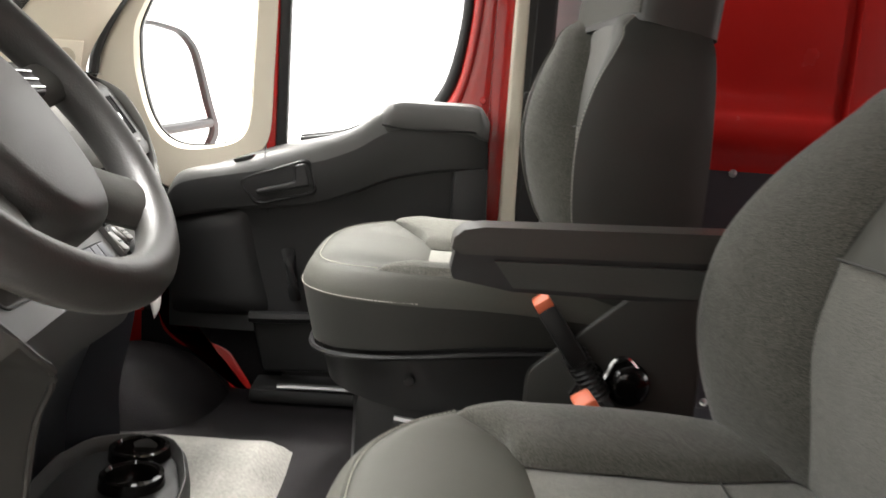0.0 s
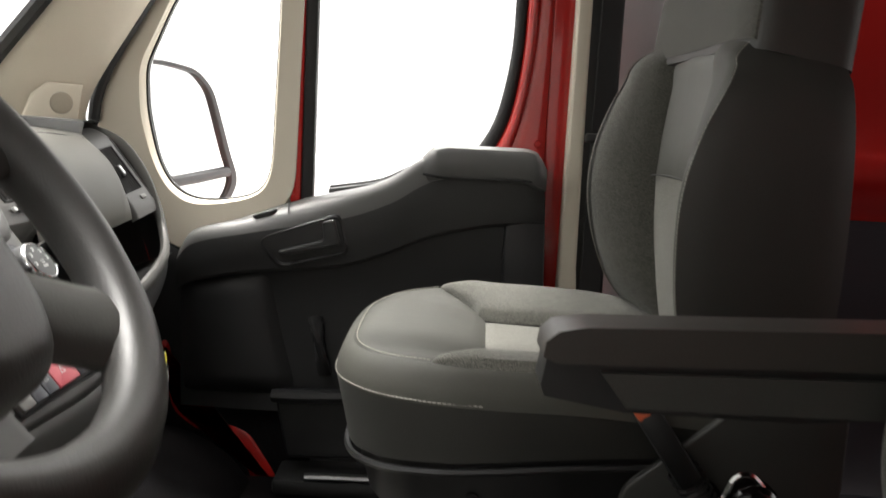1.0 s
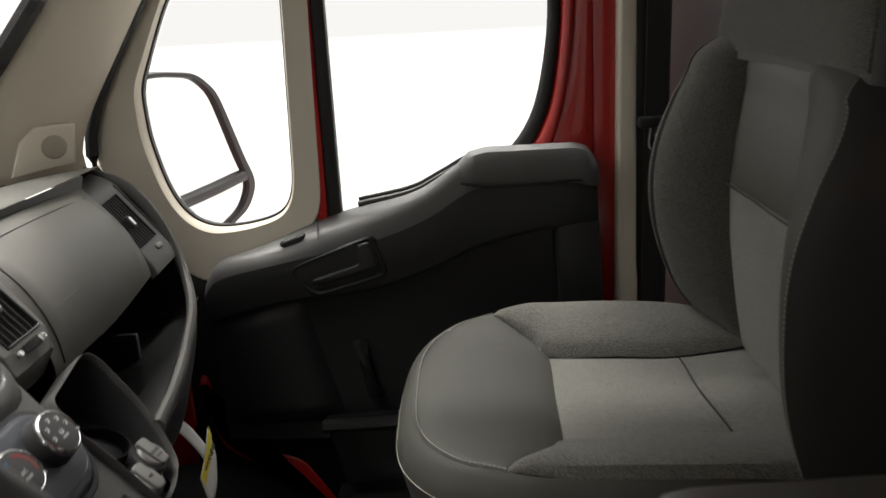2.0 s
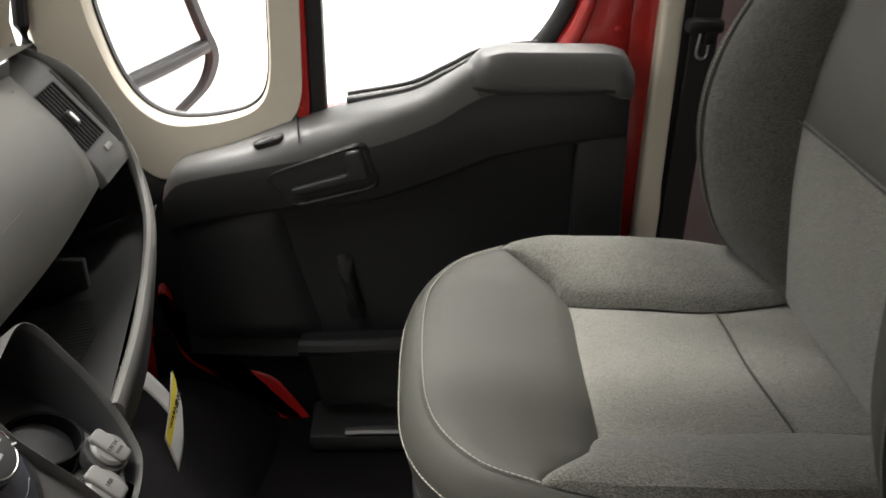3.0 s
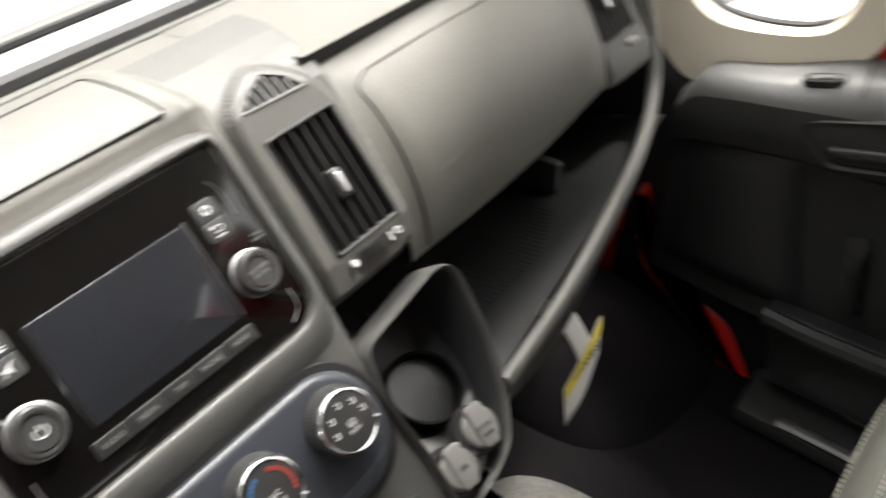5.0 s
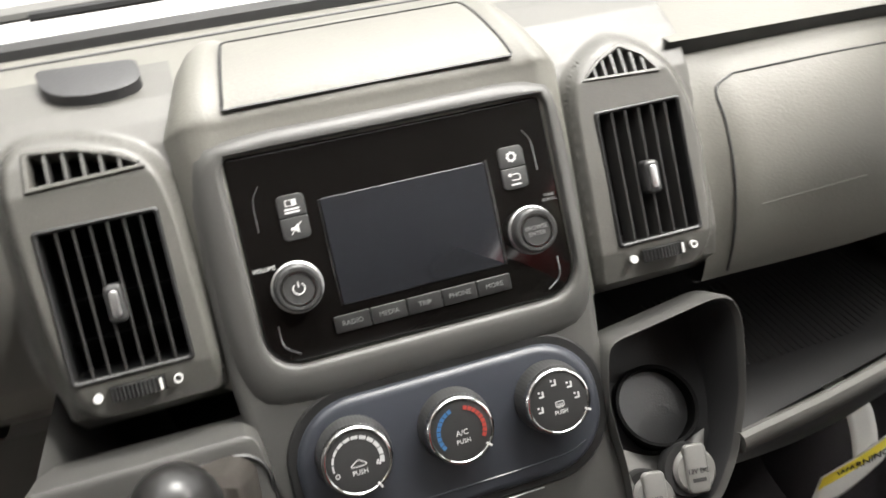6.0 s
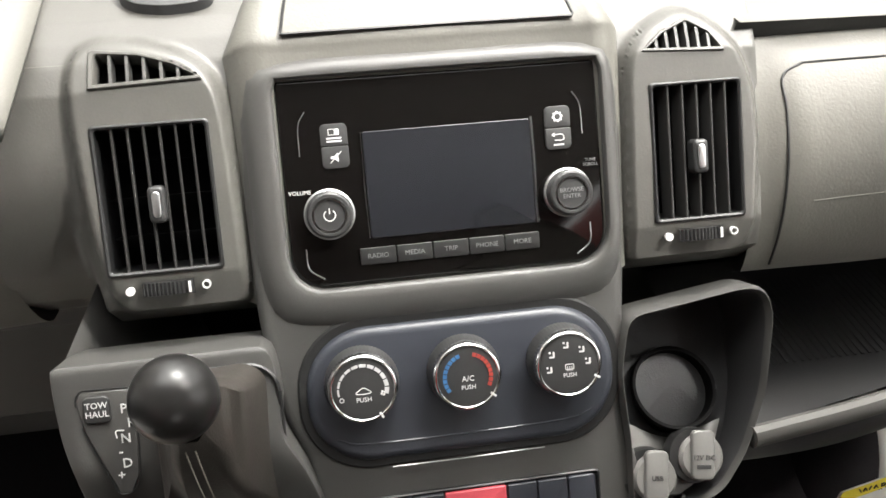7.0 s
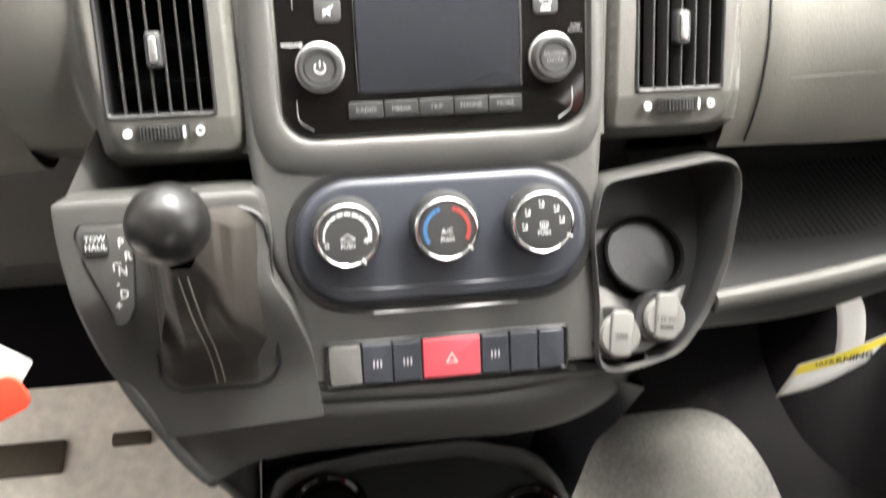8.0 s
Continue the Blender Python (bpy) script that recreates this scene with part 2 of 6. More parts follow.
def prism(bm, pts, z0, z1, m=Matrix(), edge=0.0, seg=3, back=True):
    """A plate from an outline, from z0 to z1, with its top edge rounded by edge."""
    P = np.array(pts, float)
    c = P.mean(axis=0)

    def inset(d):
        nx, pv = np.roll(P, -1, axis=0) - P, P - np.roll(P, 1, axis=0)
        def nrm(v):
            q = np.stack([v[:, 1], -v[:, 0]], axis=1)
            return q / np.maximum(np.linalg.norm(q, axis=1, keepdims=True), 1e-9)
        nn = nrm(nx) + nrm(pv)
        nn /= np.maximum(np.linalg.norm(nn, axis=1, keepdims=True), 1e-9)
        area = np.sum(P[:, 0] * np.roll(P[:, 1], -1) - P[:, 1] * np.roll(P[:, 0], -1))
        return P - nn * d * (1 if area > 0 else -1)

    rings = [(P, z0)]
    if edge:
        for i in range(seg + 1):
            a = math.pi / 2 * i / seg
            rings.append((inset(edge * (1 - math.cos(a))), z1 - edge * (1 - math.sin(a))))
    else:
        rings.append((P, z1))
    vs = [[bm.verts.new(m @ Vector((x, y, z))) for x, y in r] for r, z in rings]
    for a, b in zip(vs, vs[1:]):
        for j in range(len(a)):
            bm.faces.new((a[j], a[(j + 1) % len(a)], b[(j + 1) % len(a)], b[j]))
    bm.faces.new(vs[-1])
    if back:
        bm.faces.new(list(reversed(vs[0])))
    return bm


def soft(poly, r=0.012, n=5):
    """The outline with its corners rounded."""
    P = [np.array(p, float) for p in poly]
    out = []
    for i, p in enumerate(P):
        a, b = P[i - 1] - p, P[(i + 1) % len(P)] - p
        la, lb = np.linalg.norm(a), np.linalg.norm(b)
        q0, q1 = p + a / la * min(r, la * 0.48), p + b / lb * min(r, lb * 0.48)
        for k in range(n + 1):
            t = k / n
            out.append(tuple((1 - t) ** 2 * q0 + 2 * t * (1 - t) * p + t * t * q1))
    return out


def ring_plate(bm, outer, inner, z0, z1, m=Matrix(), edge=0.0):
    """A flat frame between two outlines of the same count, from z0 to z1."""
    rows = [(outer, z0), (outer, z1 - edge)]
    O, I = np.array(outer, float), np.array(inner, float)
    if edge:
        rows.append((O + (I - O) * min(0.45, edge / max(1e-6, np.abs(I - O).max())), z1))
        rows.append((I + (O - I) * min(0.45, edge / max(1e-6, np.abs(I - O).max())), z1))
    else:
        rows.append((O, z1))
        rows.append((I, z1))
    rows += [(I, z1 - edge), (I, z0)]
    vs = [[bm.verts.new(m @ Vector((x, y, z))) for x, y in r] for r, z in rows]
    for a, b in zip(vs, vs[1:] + vs[:1]):
        for j in range(len(a)):
            bm.faces.new((a[j], a[(j + 1) % len(a)], b[(j + 1) % len(a)], b[j]))
    return bm


def lathe(bm, prof, n=40, m=Matrix()):
    """A turned body from (radius, height) pairs."""
    rings = []
    for r, z in prof:
        if r < 1e-6:
            rings.append([bm.verts.new(m @ Vector((0, 0, z)))])
        else:
            rings.append([bm.verts.new(m @ Vector((r * math.cos(2 * math.pi * i / n), r * math.sin(2 * math.pi * i / n), z))) for i in range(n)])
    for a, b in zip(rings, rings[1:]):
        for i in range(n):
            j = (i + 1) % n
            if len(a) == 1 and len(b) == 1:
                continue
            if len(a) == 1:
                bm.faces.new((a[0], b[i], b[j]))
            elif len(b) == 1:
                bm.faces.new((a[i], a[j], b[0]))
            else:
                bm.faces.new((a[i], a[j], b[j], b[i]))
    return bm


def tube(bm, pts, r, n=8, closed=False, flat=1.0, count=0, up=(0, 0, 1)):
    """A round (or flattened) bar along a line."""
    P = curve(pts, count or 6 * len(pts), closed)
    k = len(P)
    rows = []
    for i in range(k):
        d = P[(i + 1) % k] - P[i - 1] if closed else P[min(i + 1, k - 1)] - P[max(i - 1, 0)]
        d = d / np.linalg.norm(d)
        s = np.cross(d, up)
        s = s / np.linalg.norm(s) if np.linalg.norm(s) > 1e-4 else np.array([1.0, 0, 0])
        u = np.cross(s, d)
        rows.append([P[i] + r * (math.cos(2 * math.pi * j / n) * s + flat * math.sin(2 * math.pi * j / n) * u) for j in range(n)])
    if closed:
        rows.append(rows[0])
    vs = grid(bm, rows, close_v=True)
    if not closed:
        bm.faces.new(vs[0])
        bm.faces.new(list(reversed(vs[-1])))
    return bm


def text(words, size, m, material, parent, name="lettering", depth=0.0004):
    cu = bpy.data.curves.new(name, "FONT")
    cu.body, cu.size, cu.extrude, cu.align_x, cu.align_y = words, size, depth, "CENTER", "CENTER"
    cu.resolution_u = 2
    tmp = bpy.data.objects.new("tmp", cu)
    scene.collection.objects.link(tmp)
    dep = bpy.context.evaluated_depsgraph_get()
    me = bpy.data.meshes.new_from_object(tmp.evaluated_get(dep))
    bpy.data.objects.remove(tmp)
    bm = bmesh.new()
    bm.from_mesh(me)
    bm.transform(m)
    bpy.data.meshes.remove(me)
    return part(name, bm, material, parent, smooth=False)


def stitches(bm, pts, gap=0.007, r=0.0007):
    """A row of separate thread stitches along a line."""
    P = curve(pts, 200)
    d = np.concatenate([[0], np.cumsum(np.linalg.norm(np.diff(P, axis=0), axis=1))])
    s = 0.0
    while s + gap * 0.7 < d[-1]:
        a = np.array([np.interp(s, d, P[:, i]) for i in range(3)])
        b = np.array([np.interp(s + gap * 0.7, d, P[:, i]) for i in range(3)])
        w = (b - a) / np.linalg.norm(b - a)
        q = np.cross(w, (0, 0, 1.0))
        q = q / max(1e-6, np.linalg.norm(q)) * r
        u = np.cross(q, w)
        va = [bm.verts.new(a + k) for k in (q, u, -q, -u)]
        vb = [bm.verts.new(b + k) for k in (q, u, -q, -u)]
        for j in range(4):
            bm.faces.new((va[j], va[(j + 1) % 4], vb[(j + 1) % 4], vb[j]))
        bm.faces.new(va)
        bm.faces.new(list(reversed(vb)))
        s += gap
    return bm


# The face of the centre stack: u across (to the passenger side), v up the slope, w out of it.
SLOPE = radians(40)
STK = Matrix(((0, -math.sin(SLOPE), math.cos(SLOPE), -0.515),
              (1, 0, 0, 0.007),
              (0, math.cos(SLOPE), math.sin(SLOPE), 0.738),
              (0, 0, 0, 1)))


def on(u, v, w=0.0):
    return np.array(STK @ Vector((u, v, w)))


def upright(y):
    return Matrix(((1, 0, 0, 0), (0, 0, -1, y), (0, 1, 0, 0), (0, 0, 0, 1)))


# ---- structure: floor, roof, walls ----
def slab(name, pts_a, pts_b, material, label, thick=0.02, way=(0, 0, 1), puff=0.0, n=24, m=10, smooth=False):
    bm = bmesh.new()
    pad(bm, pts_a, pts_b, puff, way, n, m, smooth=smooth)
    ob = part(name, bm, material)
    mod = ob.modifiers.new("thickness", "SOLIDIFY")
    mod.thickness, mod.offset = thick, 0
    return tagged(ob, label, kind="structure", category=name.split("_")[0])


FLOOR = 0.17
HALL = shade("pale_hall_floor", (0.62, 0.61, 0.59), 0.6, grain=0.3, scale=80, vary=0.1)
# Dim wall out of view, added to cut the light through the driver door.
BLOCKER_GREY = shade("light_blocker_grey", (0.2, 0.2, 0.195), 0.8, vary=0.06)
slab("ground", [(-40, -40, -0.5), (40, -40, -0.5)], [(-40, 40, -0.5), (40, 40, -0.5)], HALL, "white painted hall floor under the van", 0.05)
slab("wall_hall", [(-9, -2.0, -0.5), (9, -2.0, -0.5)], [(-9, -2.0, 4.5), (9, -2.0, 4.5)], BLOCKER_GREY, "unseen dim wall added to cut light from the driver side", 0.1)
slab("floor", [(-1.1, -0.85, FLOOR), (0.62, -0.85, FLOOR)], [(-1.1, 0.85, FLOOR), (0.62, 0.85, FLOOR)], FLOOR_DARK, "black lined cab floor under the seats", 0.02)
slab("floor_cargo", [(0.62, -0.95, FLOOR - 0.02), (3.0, -0.95, FLOOR - 0.02)], [(0.62, 0.95, FLOOR - 0.02), (3.0, 0.95, FLOOR - 0.02)], PANELDARK, "dark cargo floor behind the seats")
slab("ceiling", [(-0.45, -0.8, 1.52), (0.5, -0.85, 1.55), (3.0, -0.9, 1.6)], [(-0.45, 0.8, 1.52), (0.5, 0.85, 1.55), (3.0, 0.9, 1.6)], HEADLINER, "pale roof lining", 0.03)
# Unseen rear wall; its height is set by how much light the cargo bay needs.
slab("wall_rear", [(3.0, -0.97, 0.1), (3.0, -0.97, 0.9)], [(3.0, 0.97, 0.1), (3.0, 0.97, 0.9)], RED, "unseen red rear wall, kept low to let light into the cargo bay", 0.03)
slab("wall_driver_side", [(0.62, -0.96, 0.1), (3.0, -0.96, 0.1)], [(0.62, -0.9, 1.62), (3.0, -0.9, 1.62)], RED, "red painted cargo side panel", 0.03)
slab("wall_kick_panel", [(-1.12, 0.875, 0.1), (-0.5, 0.875, 0.1)], [(-1.12, 0.875, 0.88), (-0.56, 0.875, 0.66)], BLACK, "black side lining of the passenger footwell", 0.03)
slab("wall_hinge_post", [(-0.76, 0.85, 0.2), (-0.625, 0.85, 0.2)], [(-0.76, 0.85, 0.84), (-0.625, 0.85, 0.68)], RED, "red painted door hinge post", 0.012)
slab("wall_outer_sill", [(-0.6, 0.895, 0.08), (0.62, 0.895, 0.08)], [(-0.6, 0.895, 0.36), (0.62, 0.895, 0.36)], BLACK, "black outer sill below the door", 0.02)
slab("wall_driver_front", [(-1.12, -0.88, 0.1), (-0.62, -0.88, 0.1)], [(-1.12, -0.88, 0.92), (-0.75, -0.86, 0.95)], BLACK, "black side lining of the driver footwell", 0.03)
slab("wall_driver_post", [(0.3, -0.95, 0.1), (0.64, -0.95, 0.1)], [(0.3, -0.87, 1.56), (0.64, -0.88, 1.58)], RED, "red painted post behind the driver door", 0.03)
slab("wall_driver_pillar", [(-0.98, -0.74, 0.9), (-0.44, -0.66, 1.52)], [(-0.86, -0.86, 0.92), (-0.36, -0.82, 1.54)], CREAM, "cream windscreen pillar on the driver side", 0.03)
slab("wall_cowl", [(-1.14, -0.9, 0.69), (-1.14, 0.9, 0.69)], [(-0.925, -0.9, 0.848), (-0.925, 0.9, 0.848)], BLACK, "black cowl below the windscreen", 0.012)
slab("bulkhead", [(-1.12, -0.9, 0.1), (-1.12, 0.9, 0.1)], [(-1.12, -0.9, 0.69), (-1.12, 0.9, 0.69)], BLACK, "black firewall ahead of the footwells", 0.03)

# ---- cargo side behind the seats ----
side = thing("cargo_side_panel", "red painted inner side panel above dark lower lining", "wall panel", (0.9, 0.97, 0.1))
tagged(side, kind="structure")
bm = bmesh.new()
prof = [(0.985, 0.77), (0.968, 0.775), (0.965, 0.803), (0.955, 0.815), (0.952, 0.895), (0.965, 0.915), (0.972, 0.93), (0.975, 1.0), (0.96, 1.6)]
grid(bm, [[(0.42, y, z) for y, z in prof], [(1.02, y, z) for y, z in prof], [(1.03, y + 0.025, z) for y, z in prof], [(1.05, y + 0.025, z) for y, z in prof], [(1.06, y, z) for y, z in prof], [(3.0, y, z) for y, z in prof]])
part("painted_panel", bm, RED, side)
bm = bmesh.new()
box(bm, (1.7, 0.98, 0.46), (2.6, 0.02, 0.67), bevel=0.004)
part("lower_lining", bm, PANELDARK, side)
bm = bmesh.new()
box(bm, (1.7, 0.985, 0.09), (2.6, 0.03, 0.08), bevel=0.004)
part("sill_strip", bm, RED, side)
for x in (0.79, 1.25):
    for z in (0.77, 0.17):
        bm = bmesh.new()
        lathe(bm, [(0.0, 0.008), (0.006, 0.007), (0.01, 0.003), (0.011, 0)], 12, Matrix.Translation((x, 0.97, z)) @ Matrix.Rotation(radians(90), 4, "X"))
        part("fixing_stud", bm, STEEL, side)

# ---- passenger side body: pillars and sill ----
pil = thing("pillar_trim", "cream plastic trim on the red door pillar", "pillar", (0.22, 0.84, 0.25))
tagged(pil, kind="structure")
bm = bmesh.new()
prism(bm, [(0.204, 0.18), (0.243, 0.18), (0.243, 0.62), (0.24, 0.66), (0.236, 1.0), (0.232, 1.55), (0.205, 1.55), (0.204, 1.0)], 0.0, 0.035, upright(0.865), edge=0.008)
part("cream_cover", bm, CREAM, pil)
bm = bmesh.new()
box(bm, (0.187, 0.876, 0.88), (0.046, 0.03, 1.4), bevel=0.004)
part("painted_post", bm, RED, pil)
bm = bmesh.new()
box(bm, (0.27, 0.885, 0.88), (0.07, 0.03, 1.4), bevel=0.006)
part("dark_recess", bm, BLACK, pil)
bm = bmesh.new()
box(bm, (0.37, 0.95, 0.88), (0.12, 0.03, 1.4), bevel=0.006)
part("grey_cover", bm, GREYTRIM, pil)

belt = thing("seat_belt", "black webbing belt hanging by the pillar with a plastic guide", "seat belt", (0.27, 0.85, 0.3))
bm = bmesh.new()
pad(bm, [(0.248, 0.84, 0.32), (0.25, 0.835, 0.9), (0.255, 0.83, 1.5)], [(0.292, 0.85, 0.32), (0.295, 0.845, 0.9), (0.3, 0.84, 1.5)], 0.0, (0, -1, 0))
ob = part("webbing", bm, WEB, belt)
ob.modifiers.new("thickness", "SOLIDIFY").thickness = 0.002
bm = bmesh.new()
box(bm, (0.263, 0.815, 0.922), (0.055, 0.025, 0.02), bevel=0.006)
box(bm, (0.272, 0.812, 0.91), (0.02, 0.018, 0.03), bevel=0.004)
part("belt_guide", bm, BLACK, belt)
bm = bmesh.new()
tube(bm, [(0.256, 0.806, 0.912), (0.254, 0.806, 0.88), (0.268, 0.806, 0.878), (0.27, 0.806, 0.905)], 0.0022, 6)
part("belt_tongue", bm, STEEL, belt)


def star(poly, c, n=96, pts=None):
    """Where n rays from c meet a closed outline."""
    P = np.array(straight(soft(poly) + soft(poly)[:1], 600)[:-1] if pts is None else pts)
    a = np.unwrap(np.arctan2(P[:, 1] - c[1], P[:, 0] - c[0]))
    r = np.hypot(P[:, 0] - c[0], P[:, 1] - c[1])
    if a[-1] < a[0]:
        a, r = a[::-1], r[::-1]
    out = []
    for k in range(n):
        w = a[0] + ((2 * math.pi * k / n - a[0]) % (2 * math.pi))
        rr = np.interp(w, np.append(a, a[0] + 2 * math.pi), np.append(r, r[0]))
        out.append((c[0] + rr * math.cos(w), c[1] + rr * math.sin(w)))
    return out


def eased(loop, times):
    """A closed outline with its corners rounded off."""
    P = np.array(loop, float)
    for _ in range(times):
        P = 0.25 * np.roll(P, 1, 0) + 0.5 * P + 0.25 * np.roll(P, -1, 0)
    return [tuple(p) for p in P]


# Upright plates that face the cab: local x is x, local y is z, local z points to the cab.
door = thing("passenger_door", "closed front door with charcoal panel, cream window trim and red frame", "vehicle door", (-0.2, 0.85, 0.3))
QC = (-0.5, 0.98)
Q_IN = [(-0.648, 1.02), (-0.645, 0.93), (-0.625, 0.84), (-0.6, 0.785), (-0.555, 0.754), (-0.48, 0.757), (-0.405, 0.775), (-0.388, 0.81), (-0.377, 1.16), (-0.372, 1.42), (-0.39, 1.45), (-0.44, 1.41), (-0.591, 1.15)]
Q_OUT = [(-0.748, 1.0), (-0.752, 0.94), (-0.74, 0.86), (-0.68, 0.76), (-0.6, 0.66), (-0.565, 0.635), (-0.53, 0.66), (-0.46, 0.7), (-0.36, 0.742), (-0.334, 0.78), (-0.326, 1.16), (-0.32, 1.52), (-0.36, 1.56), (-0.45, 1.5), (-0.632, 1.146), (-0.716, 1.055)]
bm = bmesh.new()
ring_plate(bm, eased(star(Q_OUT, QC, 160), 6), eased(star(Q_IN, QC, 160), 14), 0.0, 0.03, upright(0.885), edge=0.012)
trim = part("window_trim", bm, CREAM, door, "cream plastic quarter window surround")
bm = bmesh.new()
Q_SEAL = [((x - QC[0]) * 1.015 + QC[0], (z - QC[1]) * 1.015 + QC[1]) for x, z in eased(star(Q_IN, QC, 160), 14)]
ring_plate(bm, Q_SEAL, [((x - QC[0]) * 0.975 + QC[0], (z - QC[1]) * 0.985 + QC[1]) for x, z in eased(star(Q_IN, QC, 160), 14)], 0.0, 0.012, upright(0.885))
part("quarter_seal", bm, RUBBER, door)
bm = bmesh.new()
prism(bm, eased(star(Q_IN, QC, 160), 14), -0.004, 0.0, upright(0.895))
pane = part("quarter_pane", bm, GLASS, door, smooth=False)
pane.visible_shadow = False
bm = bmesh.new()
box(bm, (-0.338, 0.872, 1.14), (0.022, 0.03, 0.76), bevel=0.006)
part("divider_bar", bm, RED, door, "red painted window divider")
bm = bmesh.new()
box(bm, (-0.315, 0.876, 1.14), (0.026, 0.026, 0.76), bevel=0.005)
part("divider_seal", bm, RUBBER, door)
G = [(-0.302, 0.80), (-0.302, 1.5), (0.07, 1.5), (0.09, 1.35), (0.089, 1.186), (0.085, 1.076), (0.064, 0.963), (0.033, 0.899), (-0.005, 0.855), (-0.1, 0.79)]
bm = bmesh.new()
prism(bm, G, -0.004, 0.0, upright(0.895))
pane = part("window_pane", bm, GLASS, door, smooth=False)
pane.visible_shadow = False
edge_in = [(0.09, 0.885, 1.5), (0.09, 0.885, 1.35), (0.089, 0.885, 1.186), (0.085, 0.885, 1.076), (0.064, 0.885, 0.963), (0.033, 0.885, 0.899), (-0.005, 0.885, 0.863), (-0.06, 0.885, 0.835)]
edge_seal = [(x + d, 0.878, z - e) for (x, y, z), d, e in zip(edge_in, (0.022, 0.022, 0.023, 0.023, 0.026, 0.026, 0.026, 0.02), (0, 0, 0, 0.002, 0.006, 0.012, 0.02, 0.02))]
bm = bmesh.new()
pad(bm, edge_in, edge_seal, 0.008, (0, -1, 0), 40, 6)
part("window_seal", bm, RUBBER, door)
edge_mid = [(0.135, 0.868, 1.5), (0.135, 0.868, 1.35), (0.135, 0.868, 1.186), (0.13, 0.868, 1.076), (0.118, 0.868, 0.98), (0.098, 0.868, 0.90), (0.07, 0.868, 0.85), (0.0, 0.868, 0.8)]
edge_out = [(0.163, 0.86, 1.5), (0.163, 0.86, 1.35), (0.163, 0.86, 1.186), (0.163, 0.86, 1.076), (0.163, 0.86, 0.98), (0.163, 0.86, 0.88), (0.163, 0.86, 0.8), (0.163, 0.86, 0.7)]
bm = bmesh.new()
pad(bm, edge_seal, edge_mid, 0.012, (0, -1, 0), 40, 8)
pad(bm, edge_mid, edge_out, 0.005, (0, -1, 0), 40, 5)
pad(bm, edge_out, [(x, 0.91, z) for x, y, z in edge_out], 0.0, (1, 0, 0), 40, 2)
part("door_frame", bm, RED, door, "red painted door frame behind the window")
bm = bmesh.new()
lathe(bm, [(0, 0.004), (0.006, 0.004), (0.008, 0.0)], 14, Matrix.Translation((0.148, 0.858, 0.905)) @ Matrix.Rotation(radians(90), 4, "X"))
part("screw_cap", bm, RED, door)

# the ledge under the window and the door card
top_in = [(-0.56, 0.805, 0.655), (-0.535, 0.798, 0.69), (-0.49, 0.79, 0.706), (-0.394, 0.786, 0.726), (-0.235, 0.786, 0.778), (-0.14, 0.786, 0.82), (-0.085, 0.782, 0.862), (-0.04, 0.78, 0.882), (0.05, 0.78, 0.886), (0.125, 0.785, 0.878), (0.158, 0.80, 0.85)]
top_out = [(-0.56, 0.87, 0.65), (-0.535, 0.872, 0.69), (-0.46, 0.872, 0.715), (-0.36, 0.872, 0.757), (-0.27, 0.872, 0.783), (-0.17, 0.872, 0.802), (-0.11, 0.872, 0.83), (-0.05, 0.872, 0.858), (0.05, 0.872, 0.868), (0.125, 0.872, 0.862), (0.158, 0.872, 0.84)]
card_mid = [(-0.565, 0.812, 0.585), (-0.54, 0.806, 0.6), (-0.5, 0.80, 0.612), (-0.4, 0.798, 0.63), (-0.24, 0.80, 0.648), (-0.14, 0.802, 0.68), (-0.085, 0.802, 0.705), (-0.04, 0.802, 0.722), (0.05, 0.802, 0.742), (0.125, 0.806, 0.75), (0.168, 0.815, 0.75)]
card_low = [(-0.56, 0.835, 0.33), (-0.5, 0.83, 0.33), (-0.4, 0.825, 0.33), (-0.3, 0.825, 0.33), (-0.2, 0.825, 0.33), (-0.1, 0.825, 0.33), (0.0, 0.825, 0.33), (0.06, 0.825, 0.33), (0.12, 0.825, 0.33), (0.16, 0.826, 0.33), (0.185, 0.828, 0.33)]
bm = bmesh.new()
A, B, C = (np.array(curve(k, 70)) for k in (top_out, top_in, card_mid))
rows = []
for i in range(70):
    a, b, c = A[i], B[i], C[i]
    up = np.array((0, 0, 0.007))
    path = [a, a * 0.65 + b * 0.35 + up, a * 0.25 + b * 0.75 + up, b + np.array((0, 0.004, -0.004)), b * 0.75 + c * 0.25 + np.array((0, -0.006, 0)), b * 0.4 + c * 0.6 + np.array((0, -0.007, 0)), c]
    rows.append(list(curve(path, 22)))
# the ledge takes the lit tone, the card below it a darker one
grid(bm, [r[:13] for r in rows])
part("ledge", bm, DOOR_LIT, door, "plastic ledge below the window in a lighter tone, as lit")
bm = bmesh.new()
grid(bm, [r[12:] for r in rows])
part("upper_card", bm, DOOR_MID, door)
# the lower card lies back under the lip of the upper one
low_top = [(x, y + 0.024, z - 0.003) for x, y, z in card_mid]
bm = bmesh.new()
pad(bm, card_mid, [(x, y + 0.004, z - 0.007) for x, y, z in card_mid], 0.0, (0, 0, -1), 60, 2)
pad(bm, [(x, y + 0.004, z - 0.007) for x, y, z in card_mid], low_top, 0.0, (0, 0, -1), 60, 2)
part("card_lip", bm, DOOR_MID, door, "rounded lip above the recessed lower card")
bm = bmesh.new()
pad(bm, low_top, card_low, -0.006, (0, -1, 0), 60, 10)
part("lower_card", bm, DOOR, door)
bm = bmesh.new()
